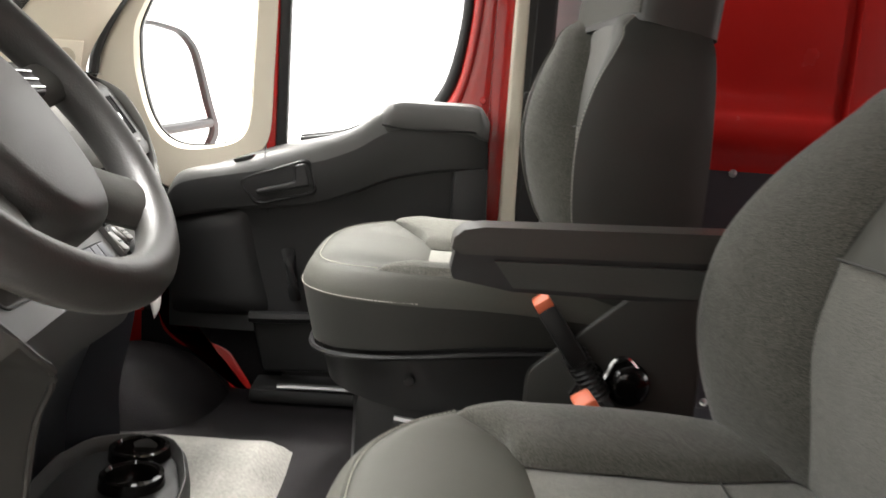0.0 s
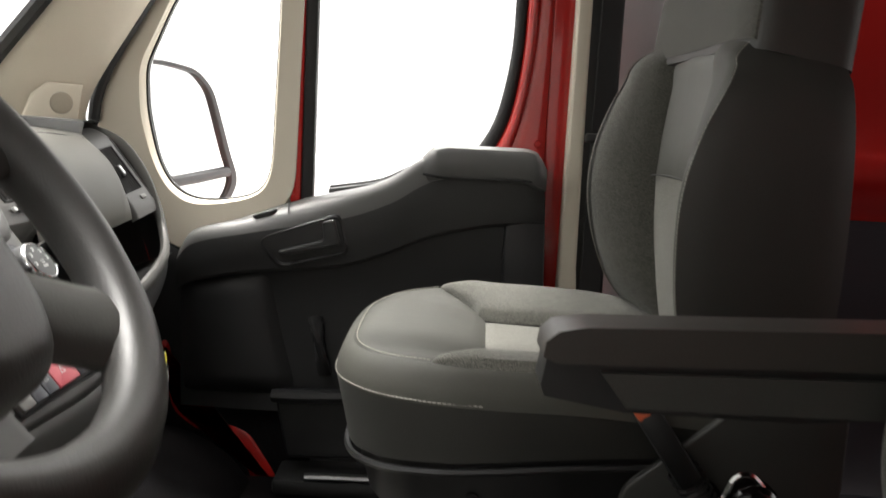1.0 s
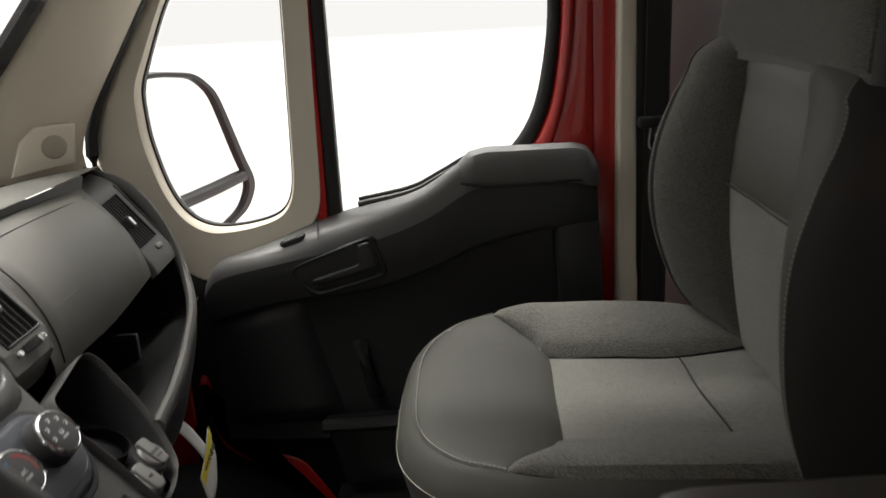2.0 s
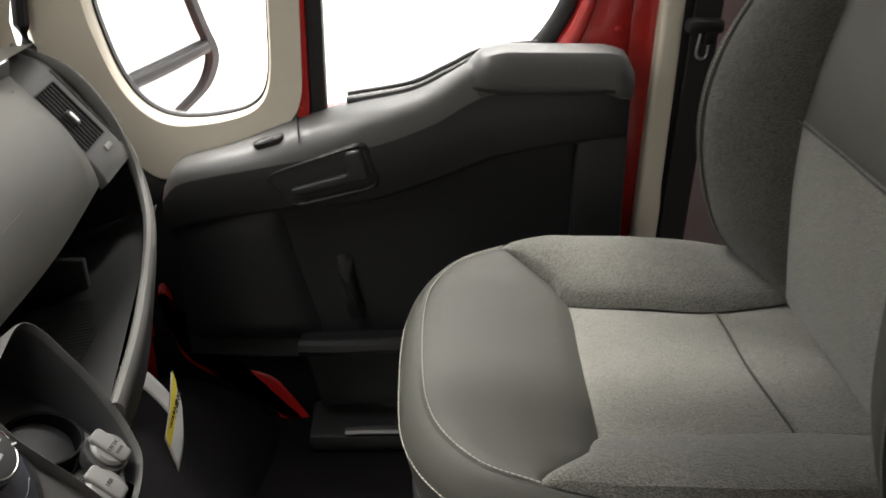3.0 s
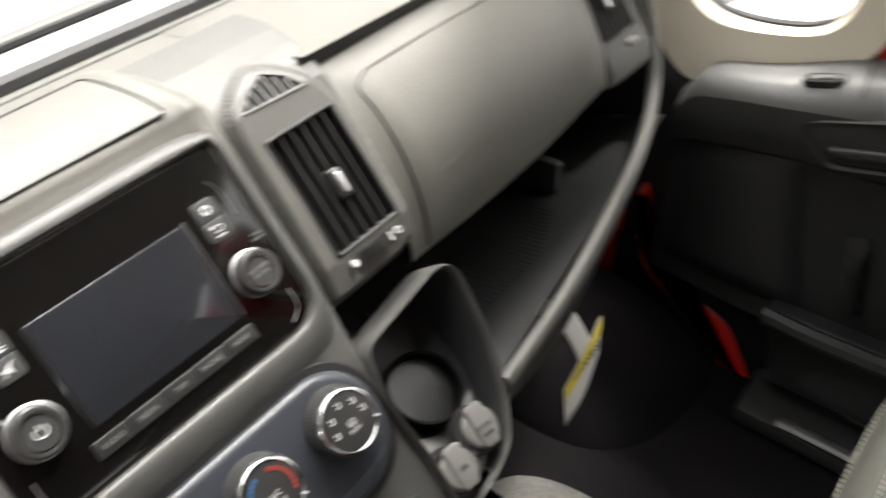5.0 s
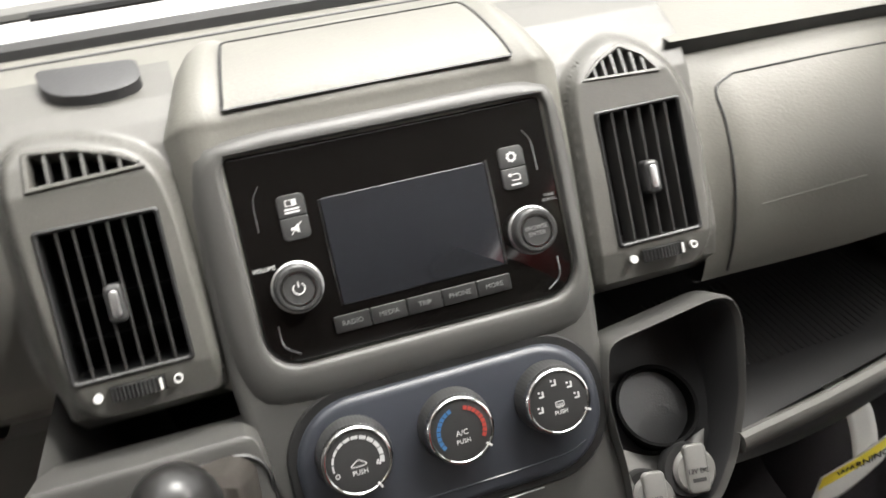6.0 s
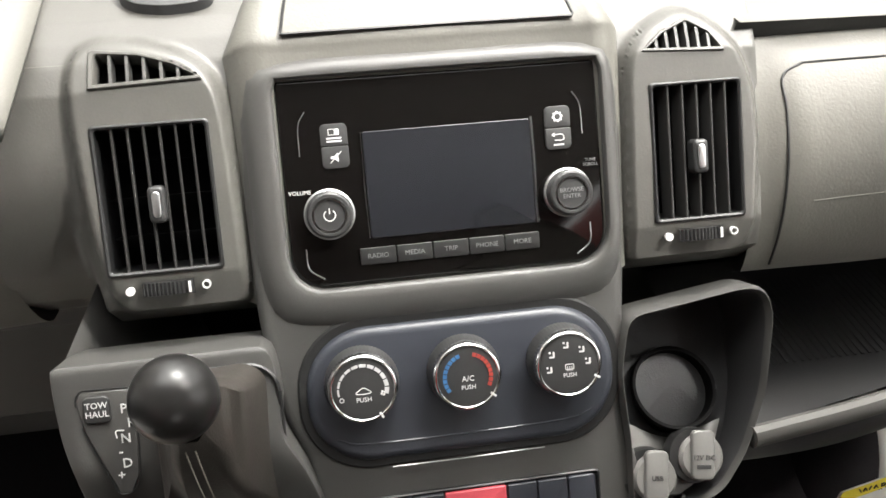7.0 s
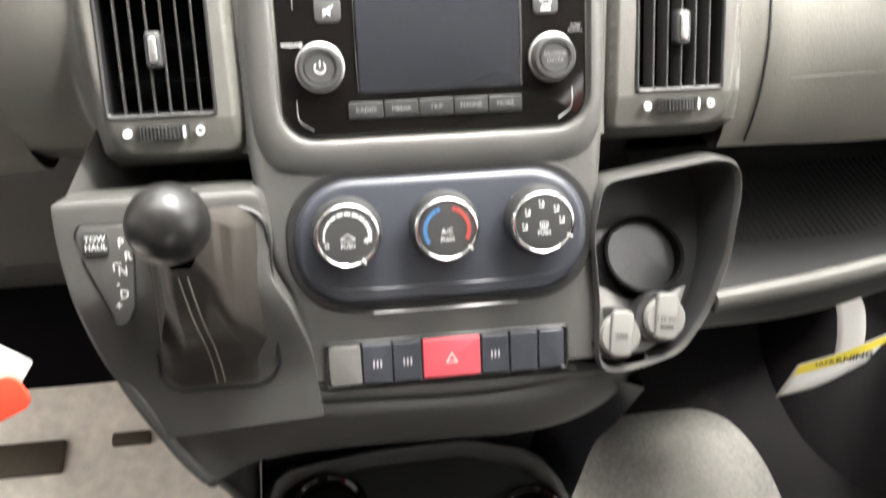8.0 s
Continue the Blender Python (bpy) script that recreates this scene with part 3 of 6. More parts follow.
prism(bm, [(0.168, 0.752), (0.098, 0.752), (0.09, 0.742), (0.088, 0.7), (0.094, 0.52), (0.104, 0.36), (0.186, 0.36)], 0.0, 0.019, upright(0.826), edge=0.007, seg=4)
part("card_end", bm, DOOR, door, "raised rear strip of the door card")
bm = bmesh.new()
tube(bm, [(-0.078, 0.7745, 0.838), (-0.03, 0.7695, 0.832), (0.05, 0.769, 0.832), (0.12, 0.7725, 0.834), (0.156, 0.79, 0.828)], 0.0026, 6, count=40)
part("pad_groove", bm, RUBBER, door)
bm = bmesh.new()
tube(bm, [(-0.338, 0.788, 0.7462), (-0.342, 0.81, 0.7608), (-0.348, 0.85, 0.7655), (-0.352, 0.87, 0.7625)], 0.0012, 5, count=20)
part("ledge_seam", bm, RUBBER, door)
bm = bmesh.new()
pad(bm, [(0.158, 0.80, 0.85), (0.168, 0.815, 0.75), (0.185, 0.828, 0.33)], [(0.165, 0.88, 0.85), (0.172, 0.88, 0.75), (0.19, 0.88, 0.33)], 0.0, (1, 0, 0), 20, 3)
part("card_edge", bm, DOOR, door)
bm = bmesh.new()
rows = []
for i in range(25):
    t = i / 24
    x = -0.082 + 0.245 * t
    k = min(1, (12 * min(t, 1 - t)) ** 0.5) if 0 < t < 1 else 0.3
    lift = -0.012 * max(0, 1 - t * 5) - 0.02 * max(0, (t - 0.8) * 5) ** 2
    rows.append([(x, 0.83 + (y - 0.83) * (0.55 + 0.45 * k), 0.848 + (z - 0.848) * (0.5 + 0.5 * k) + lift) for y, z in ((0.872, 0.866), (0.84, 0.888), (0.80, 0.896), (0.778, 0.89), (0.768, 0.872), (0.769, 0.85), (0.776, 0.832), (0.79, 0.825))])
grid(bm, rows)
part("arm_pad", bm, DOOR_LIT, door, "padded arm rest on the door")
HM = upright(0.789) @ Matrix.Translation((-0.305, 0.69, 0)) @ Matrix.Rotation(radians(14), 4, "Z") @ Matrix.Rotation(radians(7), 4, "X")
hc = Vector((0, 0, 0))
bm = bmesh.new()
H_O = soft([(hc.x + 0.083, hc.y + 0.046), (hc.x - 0.075, hc.y + 0.03), (hc.x - 0.09, hc.y + 0.018), (hc.x - 0.062, hc.y - 0.042), (hc.x + 0.083, hc.y - 0.04)], 0.018)
hcx = (hc.x, hc.y)
ring_plate(bm, star(None, hcx, 80, pts=straight(H_O + H_O[:1], 500)[:-1]), [((x - hcx[0]) * 0.9 + hcx[0], (y - hcx[1]) * 0.82 + hcx[1]) for x, y in star(None, hcx, 80, pts=straight(H_O + H_O[:1], 500)[:-1])], -0.012, 0.0045, HM, edge=0.0035)
part("handle_bezel", bm, DOOR, door)
# Black plate inside the bezel stands for the shade of an uncut recess.
bm = bmesh.new()
prism(bm, H_O, -0.012, -0.001, HM)
part("handle_recess_shade", bm, BLACK, door)
bm = bmesh.new()
prism(bm, soft([(hc.x - 0.055, hc.y - 0.004), (hc.x + 0.04, hc.y + 0.0), (hc.x + 0.045, hc.y + 0.036), (hc.x + 0.07, hc.y + 0.036), (hc.x + 0.07, hc.y - 0.018), (hc.x - 0.05, hc.y - 0.018)], 0.008), 0.0008, 0.011, HM, edge=0.005)
part("door_handle", bm, BUTTON, door, "dark pull handle")
bm = bmesh.new()
tube(bm, [(-0.285, 0.83, 0.53), (-0.278, 0.818, 0.51), (-0.268, 0.818, 0.45), (-0.262, 0.828, 0.415)], 0.016, 8, flat=0.7)
part("pull_strap", bm, DOOR, door)
bm = bmesh.new()
pad(bm, [(-0.56, 0.836, 0.6), (-0.56, 0.836, 0.5), (-0.555, 0.836, 0.36)], [(-0.372, 0.836, 0.645), (-0.345, 0.836, 0.5), (-0.305, 0.836, 0.36)], 0.03, (0, -1, 0), power=0.55)
part("speaker_bulge", bm, DOOR, door)
bm = bmesh.new()
tube(bm, [(-0.36, 0.785, 0.376), (-0.28, 0.78, 0.379), (-0.1, 0.78, 0.39), (0.1, 0.79, 0.4)], 0.014, 8)
part("pocket_lip", bm, DOOR, door)
bm = bmesh.new()
prism(bm, [(-0.36, 0.38), (0.17, 0.4), (0.18, 0.26), (-0.33, 0.24)], 0, 0.03, upright(0.825), edge=0.01)
part("bottle_bin", bm, DOOR, door)
bm = bmesh.new()
tube(bm, [(x, 0.868, z + 0.004) for x, y, z in top_out[4:10]], 0.007, 8, count=40)
tube(bm, [(x, 0.88, z + 0.012) for x, y, z in top_out[4:10]], 0.004, 8, count=40)
part("sill_seal", bm, RUBBER, door)
LK = Matrix.Translation((-0.388, 0.812, 0.7405)) @ Matrix.Rotation(radians(-17), 4, "Y")
bm = bmesh.new()
ring_plate(bm, rrect(0.05, 0.025, 0.0115, 6), rrect(0.044, 0.019, 0.009, 6), -0.006, 0.0035, LK, edge=0.0012)
prism(bm, rrect(0.045, 0.02, 0.009, 6), -0.006, 0.0012, LK)
part("lock_surround", bm, BLACK, door)
bm = bmesh.new()
prism(bm, rrect(0.026, 0.007, 0.0033, 5, -0.004, -0.002), 0.0012, 0.0048, LK @ Matrix.Rotation(radians(14), 4, "Z"), edge=0.0015)
part("lock_button", bm, CAP, door, "small grey lock lever")

bm = bmesh.new()
prism(bm, [(-0.66, 0.3), (0.165, 0.3), (0.165, 0.83), (0.05, 0.84), (-0.1, 0.775), (-0.3, 0.765), (-0.58, 0.62), (-0.66, 0.6)], 0.0, 0.012, upright(0.925), edge=0.004)
part("outer_skin", bm, RED, door)

sill = thing("door_sill", "red painted door sill with a metal tread strip", "sill", (-0.2, 0.8, 0.17))
tagged(sill, kind="structure")
bm = bmesh.new()
prism(bm, soft([(-0.594, 0.46), (-0.58, 0.39), (-0.56, 0.33), (-0.53, 0.305), (-0.45, 0.296), (-0.41, 0.278), (-0.36, 0.2), (-0.325, 0.13), (-0.4, 0.12), (-0.43, 0.2), (-0.47, 0.25), (-0.54, 0.272), (-0.585, 0.31), (-0.602, 0.38), (-0.61, 0.46)], 0.02), 0.0, 0.022, upright(0.862), edge=0.016, seg=5)
part("arch_edge", bm, RED, sill, "rounded red edge of the door opening")
bm = bmesh.new()
box(bm, (0.1, 0.80, 0.2), (0.9, 0.12, 0.035), bevel=0.01)
part("painted_step", bm, RUBBER, sill)
# Black filler, added to cover a pale patch behind the red edge.
bm = bmesh.new()
box(bm, (-0.46, 0.85, 0.26), (0.34, 0.016, 0.2), bevel=0.004)
part("sill_filler", bm, FLOOR_DARK, sill)
bm = bmesh.new()
tube(bm, [(-0.285, 0.752, 0.222), (-0.2, 0.752, 0.224), (0.2, 0.752, 0.224)], 0.011, 8, flat=0.6)
part("tread_strip", bm, STEEL, sill)

arch = thing("wheel_arch_cover", "black lined wheel arch hump in the footwell", "wheel arch", (-0.6, 0.62, 0.17))
tagged(arch, kind="structure")
bm = bmesh.new()
rows = []
for i in range(15):
    v = i / 14
    k = math.sqrt(max(0.0, 1 - v ** 3))
    rows.append([(-0.61 + 0.235 * (0.35 + 0.65 * k) * math.cos(a), 0.81 - 0.3 * v, 0.06 + 0.235 * k * math.sin(a)) for a in np.linspace(-0.1, math.pi + 0.1, 28)])
grid(bm, rows)
part("lining", bm, FLOOR_DARK, arch)

# ---- front pillar with its tweeter, windscreen ----
ap = thing("front_pillar", "cream trimmed windscreen pillar with a round tweeter", "pillar", (-0.78, 0.78, 0.88))
tagged(ap, kind="structure")
bm = bmesh.new()
pad(bm, [(-0.95, 0.74, 0.86), (-0.868, 0.72, 0.985), (-0.735, 0.70, 1.14), (-0.45, 0.66, 1.47)], [(-0.745, 0.83, 0.86), (-0.742, 0.83, 0.95), (-0.62, 0.83, 1.15), (-0.38, 0.82, 1.52)], 0.018, (0.5, -0.8, 0.1))
part("cover", bm, CREAM, ap)
bm = bmesh.new()
tube(bm, [(-0.97, 0.735, 0.86), (-0.878, 0.715, 0.985), (-0.745, 0.695, 1.14), (-0.46, 0.655, 1.47)], 0.012, 8)
part("screen_rubber", bm, RUBBER, ap)
bm = bmesh.new()
tube(bm, [(-0.735, 0.842, 0.84), (-0.735, 0.842, 0.95), (-0.66, 0.842, 1.1), (-0.38, 0.835, 1.525)], 0.012, 8)
part("door_rubber", bm, RUBBER, ap)
TW = Matrix.Translation((-0.788, 0.772, 0.935)) @ Matrix(((0.79, 0.12, 0.6, 0), (0.61, -0.1, -0.79, 0), (-0.03, 0.99, -0.16, 0), (0, 0, 0, 1))).to_quaternion().to_matrix().to_4x4()
bm = bmesh.new()
prism(bm, [(-0.06, -0.045), (0.045, -0.03), (0.05, 0.042), (-0.015, 0.04), (-0.042, 0.015)], 0, 0.006, TW, edge=0.005)
pod = part("tweeter_housing", bm, CREAM, ap)
bm = bmesh.new()
lathe(bm, [(0, 0.0075), (0.016, 0.0075), (0.02, 0.0068), (0.022, 0.0055)], 28, TW @ Matrix.Translation((0.012, 0.003, 0)))
part("tweeter_grille", bm, TAN, pod)

ws = thing("windscreen", "clear curved windscreen above the dashboard", "windscreen", (-0.85, 0, 0.95))
tagged(ws, kind="structure")
bm = bmesh.new()
pad(bm, [(-0.93, -0.74, 0.872), (-0.945, 0, 0.868), (-0.93, 0.74, 0.872)], [(-0.42, -0.66, 1.5), (-0.46, 0, 1.53), (-0.42, 0.66, 1.5)], 0.01, (-0.7, 0, 0.7))
ob = part("screen", bm, GLASS, ws)
ob.visible_shadow = False

wiper = thing("windscreen_wiper", "grey windscreen wiper lying along the foot of the glass", "wiper", (-0.965, 0.1, 0.88))
bm = bmesh.new()
tube(bm, [(-0.985, -0.45, 0.862), (-0.975, -0.1, 0.874), (-0.955, 0.38, 0.882)], 0.008, 8, flat=0.7, count=30)
part("arm", bm, CAP, wiper)
bm = bmesh.new()
tube(bm, [(-0.968, -0.25, 0.872), (-0.958, 0.1, 0.88), (-0.935, 0.5, 0.886)], 0.004, 6, count=30)
part("blade", bm, RUBBER, wiper, "black rubber blade")

mir = thing("side_mirror", "black framed exterior mirror with two glasses", "mirror", (-0.6, 1.1, 0.75))
MA = radians(60)
MM = Matrix(((math.cos(MA), 0, math.sin(MA), -0.52), (math.sin(MA), 0, -math.cos(MA), 1.22), (0, 1, 0, 0), (0, 0, 0, 1)))
M_OUT = [(-0.37, 1.035), (-0.28, 1.042), (-0.175, 1.03), (-0.125, 0.99), (-0.098, 0.925), (-0.06, 0.828), (-0.032, 0.777), (-0.068, 0.722), (-0.169, 0.682), (-0.3, 0.67), (-0.36, 0.71), (-0.38, 0.85)]
mc = (-0.21, 0.85)
mo = eased(star(M_OUT, mc, 140), 8)
bm = bmesh.new()
ring_plate(bm, mo, [((x - mc[0]) * 0.85 + mc[0] - 0.004, (z - mc[1]) * 0.94 + mc[1]) for x, z in mo], -0.03, 0.012, MM, edge=0.006)
part("frame", bm, MIRROR_CASE, mir)
bm = bmesh.new()
tube(bm, [MM @ Vector((-0.36, 0.768, 0.008)), MM @ Vector((-0.2, 0.782, 0.01)), MM @ Vector((-0.075, 0.798, 0.008))], 0.012, 8)
part("divider", bm, MIRROR_CASE, mir)
bm = bmesh.new()
prism(bm, [((x - mc[0]) * 0.93 + mc[0], (z - mc[1]) * 0.96 + mc[1]) for x, z in mo], -0.02, 0.002, MM)
part("glass", bm, MIRROR, mir, "pale reflecting mirror glass")
bm = bmesh.new()
tube(bm, [(-0.7, 0.93, 0.74), (-0.7, 1.0, 0.72), (-0.69, 1.06, 0.72)], 0.025, 10)
part("arm", bm, BLACK, mir)


# ---- dashboard ----
dash = thing("dashboard", "grey grained plastic dashboard with open shelf and glove compartment lid", "dashboard", (-0.75, 0.0, 0.5))
Y0, Y1 = -0.76, 0.745
bm = bmesh.new()
pad(bm, [(-0.888, Y0, 0.874), (-0.888, 0.252, 0.874)], [(-0.69, Y0, 0.915), (-0.69, 0.252, 0.912)], 0.008, (0, 0, 1), 40, 10)
pad(bm, [(-0.888, 0.252, 0.874), (-0.86, Y1, 0.878)], [(-0.681, 0.252, 0.917), (-0.684, Y1, 0.906)], 0.008, (0, 0, 1), 40, 10)
part("top_pad", bm, DASH, dash)
bm = bmesh.new()
pad(bm, [(-0.915, Y0, 0.864), (-0.918, 0.0, 0.864), (-0.89, Y1, 0.868)], [(-0.886, Y0, 0.873), (-0.886, 0.0, 0.873), (-0.858, Y1, 0.877)], 0.003, (0, 0, 1), 20, 4)
part("screen_base", bm, DASH, dash, "pale ledge at the foot of the windscreen")
bm = bmesh.new()
tube(bm, [(-0.921, Y0, 0.868), (-0.924, 0.0, 0.868), (-0.915, 0.3, 0.869), (-0.896, Y1, 0.872)], 0.011, 8, count=40)
part("screen_gasket", bm, RUBBER, dash, "black rubber gasket along the glass")
bm = bmesh.new()
tube(bm, [(-0.886, Y0, 0.8745), (-0.886, 0, 0.8745), (-0.877, 0.4, 0.876), (-0.858, Y1, 0.8785)], 0.0022, 6, count=30)
part("screen_base_bead", bm, DASH_DARK, dash)
bm = bmesh.new()
box(bm, (-0.8, 0, 0.665), (0.2, 1.48, 0.38))
part("inner_body", bm, BLACK, dash)
bm = bmesh.new()
pad(bm, [(-0.682, 0.25, 0.916), (-0.685, 0.665, 0.905)], [(-0.69, 0.25, 0.88), (-0.692, 0.665, 0.872)], 0.0, (0, 0, 1), 20, 2)
part("slot", bm, BLACK, dash)
bm = bmesh.new()
FA, FB = curve([(-0.688, 0.263, 0.9), (-0.686, 0.45, 0.898), (-0.69, 0.665, 0.884)], 70), curve([(-0.578, 0.263, 0.735), (-0.578, 0.45, 0.733), (-0.594, 0.665, 0.737)], 70)
FW = np.array((0.8, 0, 0.55)) / np.linalg.norm((0.8, 0, 0.55))
def face(j, t):
    """A point of the bowed passenger face: j along it, t from its top edge to its foot."""
    s = min(1.0, j / 7)
    k = (0.72 + 0.28 * s * s * (3 - 2 * s)) * min(1.0, 6 * (1 - j / 69)) ** 0.5
    return FA[j] * (1 - t) + FB[j] * t + FW * 0.036 * k * math.sin(math.pi * min(1.0, t)) ** 0.75
grid(bm, [[face(j, i / 24) for j in range(70)] for i in range(25)])
part("passenger_face", bm, DASH, dash)
# underside of the face: the dark tone paints in the shade beneath it
bm = bmesh.new()
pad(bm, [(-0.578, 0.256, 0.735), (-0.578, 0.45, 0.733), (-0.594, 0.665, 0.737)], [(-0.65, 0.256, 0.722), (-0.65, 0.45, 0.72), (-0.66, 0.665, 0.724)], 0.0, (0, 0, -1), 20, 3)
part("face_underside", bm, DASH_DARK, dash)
# shelf below the face, its tone darkened for the shade of the overhang
bm = bmesh.new()
pad(bm, [(-0.70, 0.24, 0.735), (-0.70, 0.74, 0.735)], [(-0.70, 0.24, 0.60), (-0.70, 0.74, 0.60)], 0.0, (1, 0, 0), 4, 2)
pad(bm, [(-0.70, 0.24, 0.605), (-0.70, 0.74, 0.605)], [(-0.47, 0.24, 0.655), (-0.55, 0.74, 0.665)], -0.01, (0, 0, 1), 20, 6)
part("shelf", bm, SHELF, dash)
for i in range(34):
    bm = bmesh.new()
    y = 0.27 + i * 0.0075
    box(bm, (0, 0, 0), (0.12, 0.0028, 0.0012), Matrix.Translation((-0.60, y, 0.6278)) @ Matrix.Rotation(radians(-12), 4, "Y"))
    part("shelf_rib", bm, SHELF, dash, smooth=False)
bm = bmesh.new()
box(bm, (-0.645, 0.56, 0.64), (0.1, 0.012, 0.06), bevel=0.004)
part("shelf_divider", bm, DASH_DARK, dash)
LIP = [(-0.455, 0.24, 0.672), (-0.468, 0.35, 0.674), (-0.492, 0.48, 0.676), (-0.525, 0.62, 0.682), (-0.555, 0.705, 0.705), (-0.578, 0.735, 0.75), (-0.61, 0.745, 0.815), (-0.655, 0.748, 0.868), (-0.72, 0.745, 0.895)]
bm = bmesh.new()
tube(bm, LIP, 0.0085, 10, flat=1.3, count=60)
part("shelf_lip", bm, EDGING, dash, "matt grey rim along the shelf")
bm = bmesh.new()
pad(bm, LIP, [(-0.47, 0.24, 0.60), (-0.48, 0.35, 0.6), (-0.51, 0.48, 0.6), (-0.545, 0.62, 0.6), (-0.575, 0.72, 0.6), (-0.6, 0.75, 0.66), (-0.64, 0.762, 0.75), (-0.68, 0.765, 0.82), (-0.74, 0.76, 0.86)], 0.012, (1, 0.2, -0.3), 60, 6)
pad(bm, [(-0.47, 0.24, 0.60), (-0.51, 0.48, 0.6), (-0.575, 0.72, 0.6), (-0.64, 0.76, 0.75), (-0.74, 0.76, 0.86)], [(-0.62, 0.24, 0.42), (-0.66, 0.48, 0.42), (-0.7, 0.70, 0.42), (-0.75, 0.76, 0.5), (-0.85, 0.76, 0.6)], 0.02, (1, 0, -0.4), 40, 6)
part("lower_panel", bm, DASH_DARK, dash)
bm = bmesh.new()
tube(bm, [face(j, t) + FW * 0.0002 for j, t in ((7, 0.12), (4, 0.17), (4, 0.3), (4, 0.5), (4, 0.7), (4, 0.85), (4, 0.97))], 0.0012, 6, count=50)
tube(bm, [face(j, t) + FW * 0.0002 for j, t in ((7, 0.12), (20, 0.115), (40, 0.115), (60, 0.12))], 0.0009, 6, count=50)
part("glove_lid_seam", bm, BLACK, dash)
bm = bmesh.new()
tube(bm, [face(8, 0.68), face(16, 0.67), face(26, 0.66)], 0.0005, 6)
part("glove_lid_crease", bm, DASH, dash)

# raised centre housing round the radio and climate panel
bm = bmesh.new()
HOUSE = [(-0.146, 0.21), (-0.150, 0.15), (-0.150, 0.06), (-0.143, -0.02), (-0.125, -0.06), (-0.118, -0.12), (-0.2, -0.13), (-0.19, -0.144), (-0.107, -0.153), (0.0, -0.158), (0.06, -0.157), (0.13, -0.15), (0.19, -0.137), (0.15, -0.13), (0.127, -0.06), (0.132, 0.0), (0.136, 0.06), (0.14, 0.15), (0.138, 0.21)]
prism(bm, soft(HOUSE, 0.02), -0.10, 0.0, STK, edge=0.01, seg=4)
part("centre_housing", bm, STACK, dash)
bm = bmesh.new()
pad(bm, [on(-0.25, -0.15, -0.001), on(-0.19, -0.146, 0.0), on(-0.107, -0.152, -0.002), on(0.0, -0.157, -0.003), on(0.06, -0.156, -0.004), on(0.13, -0.148, -0.008), on(0.175, -0.135, -0.02)], [on(-0.209, -0.222, -0.014), on(-0.172, -0.217, -0.04), on(-0.097, -0.211, -0.04), on(0.005, -0.213, -0.04), on(0.09, -0.212, -0.04), on(0.15, -0.195, -0.045), on(0.19, -0.16, -0.05)], 0.007, tuple(on(0, -0.6, 0.8) - on(0, 0, 0)), 60, 12)
part("housing_chin", bm, STACK, dash, "rolled lower edge of the console")
bm = bmesh.new()
BEZ = rrect(0.243, 0.155, (0.003, 0.003, 0.026, 0.026), 8, 0.0, 0.1465)
hc0 = (0.0, 0.145)
HO = [(-0.144, 0.235), (-0.15, 0.2), (-0.151, 0.1), (-0.147, 0.055), (-0.137, 0.037), (-0.1, 0.032), (0.1, 0.032), (0.126, 0.037), (0.135, 0.055), (0.139, 0.1), (0.139, 0.2), (0.133, 0.235), (0.1, 0.242), (-0.1, 0.242)]
inner = star(None, hc0, 96, pts=np.array(straight(BEZ + BEZ[:1], 800))[:-1])
outer = star(HO, hc0)
prof = [(0.0, -0.012), (0.0, 0.0045), (0.03, 0.0072), (0.09, 0.0085), (0.22, 0.0088), (0.4, 0.0078), (0.58, 0.0052), (0.75, 0.001), (0.88, -0.005), (1.0, -0.014), (1.06, -0.03)]
rows = [[on(a[0] + (b[0] - a[0]) * t, a[1] + (b[1] - a[1]) * t, w) for a, b in zip(inner, outer)] for t, w in prof]
grid(bm, rows, close_v=True)
part("radio_surround", bm, STACK, dash)
HOOD = [(on(0, 0.06, -0.003), (0.77, 0.64), 0.985), (on(0, 0.15, -0.001), (0.77, 0.64), 1.0), (on(0, 0.228, 0.0), (0.77, 0.64), 1.0), (on(0, 0.242, 0.0), (0.74, 0.67), 1.0), (on(0, 0.254, -0.001), (0.5, 0.87), 0.99), (np.array((-0.705, 0, 0.9385)), (0.12, 0.99), 0.95), (np.array((-0.748, 0, 0.9395)), (-0.05, 1.0), 0.88), (np.array((-0.785, 0, 0.925)), (-0.35, 0.94), 0.8), (np.array((-0.85, 0, 0.878)), (-0.2, 0.98), 0.7)]
SECT = [(-0.160, -0.03), (-0.152, -0.012), (-0.144, -0.002), (-0.134, 0.0035), (-0.124, 0.003), (-0.114, 0.0), (-0.06, 0.001), (0.0, 0.002), (0.06, 0.001), (0.11, 0.0), (0.118, 0.003), (0.127, 0.0035), (0.136, -0.002), (0.143, -0.012), (0.15, -0.03)]
def hood(sect, lift=0.0):
    """The raised roof of the centre housing, from the radio back to the windscreen."""
    st = curve([(p[0], p[2], n[0], n[1], k) for p, n, k in HOOD], 40)
    return [[(x + (w + lift) * nx, 0.007 + u * k - 0.02 * (1 - k), z + (w + lift) * nz) for u, w in sect] for x, z, nx, nz, k in st]
bm = bmesh.new()
grid(bm, hood(SECT))
part("housing_roof", bm, DASH, dash)
rows = hood([(-0.112 + 0.219 * i / 10, 0.0014) for i in range(11)], 0.002)
bm = bmesh.new()
grid(bm, rows[13:29])
lid = part("top_lid", bm, DASH, dash, "storage lid on top of the centre housing")
bm = bmesh.new()
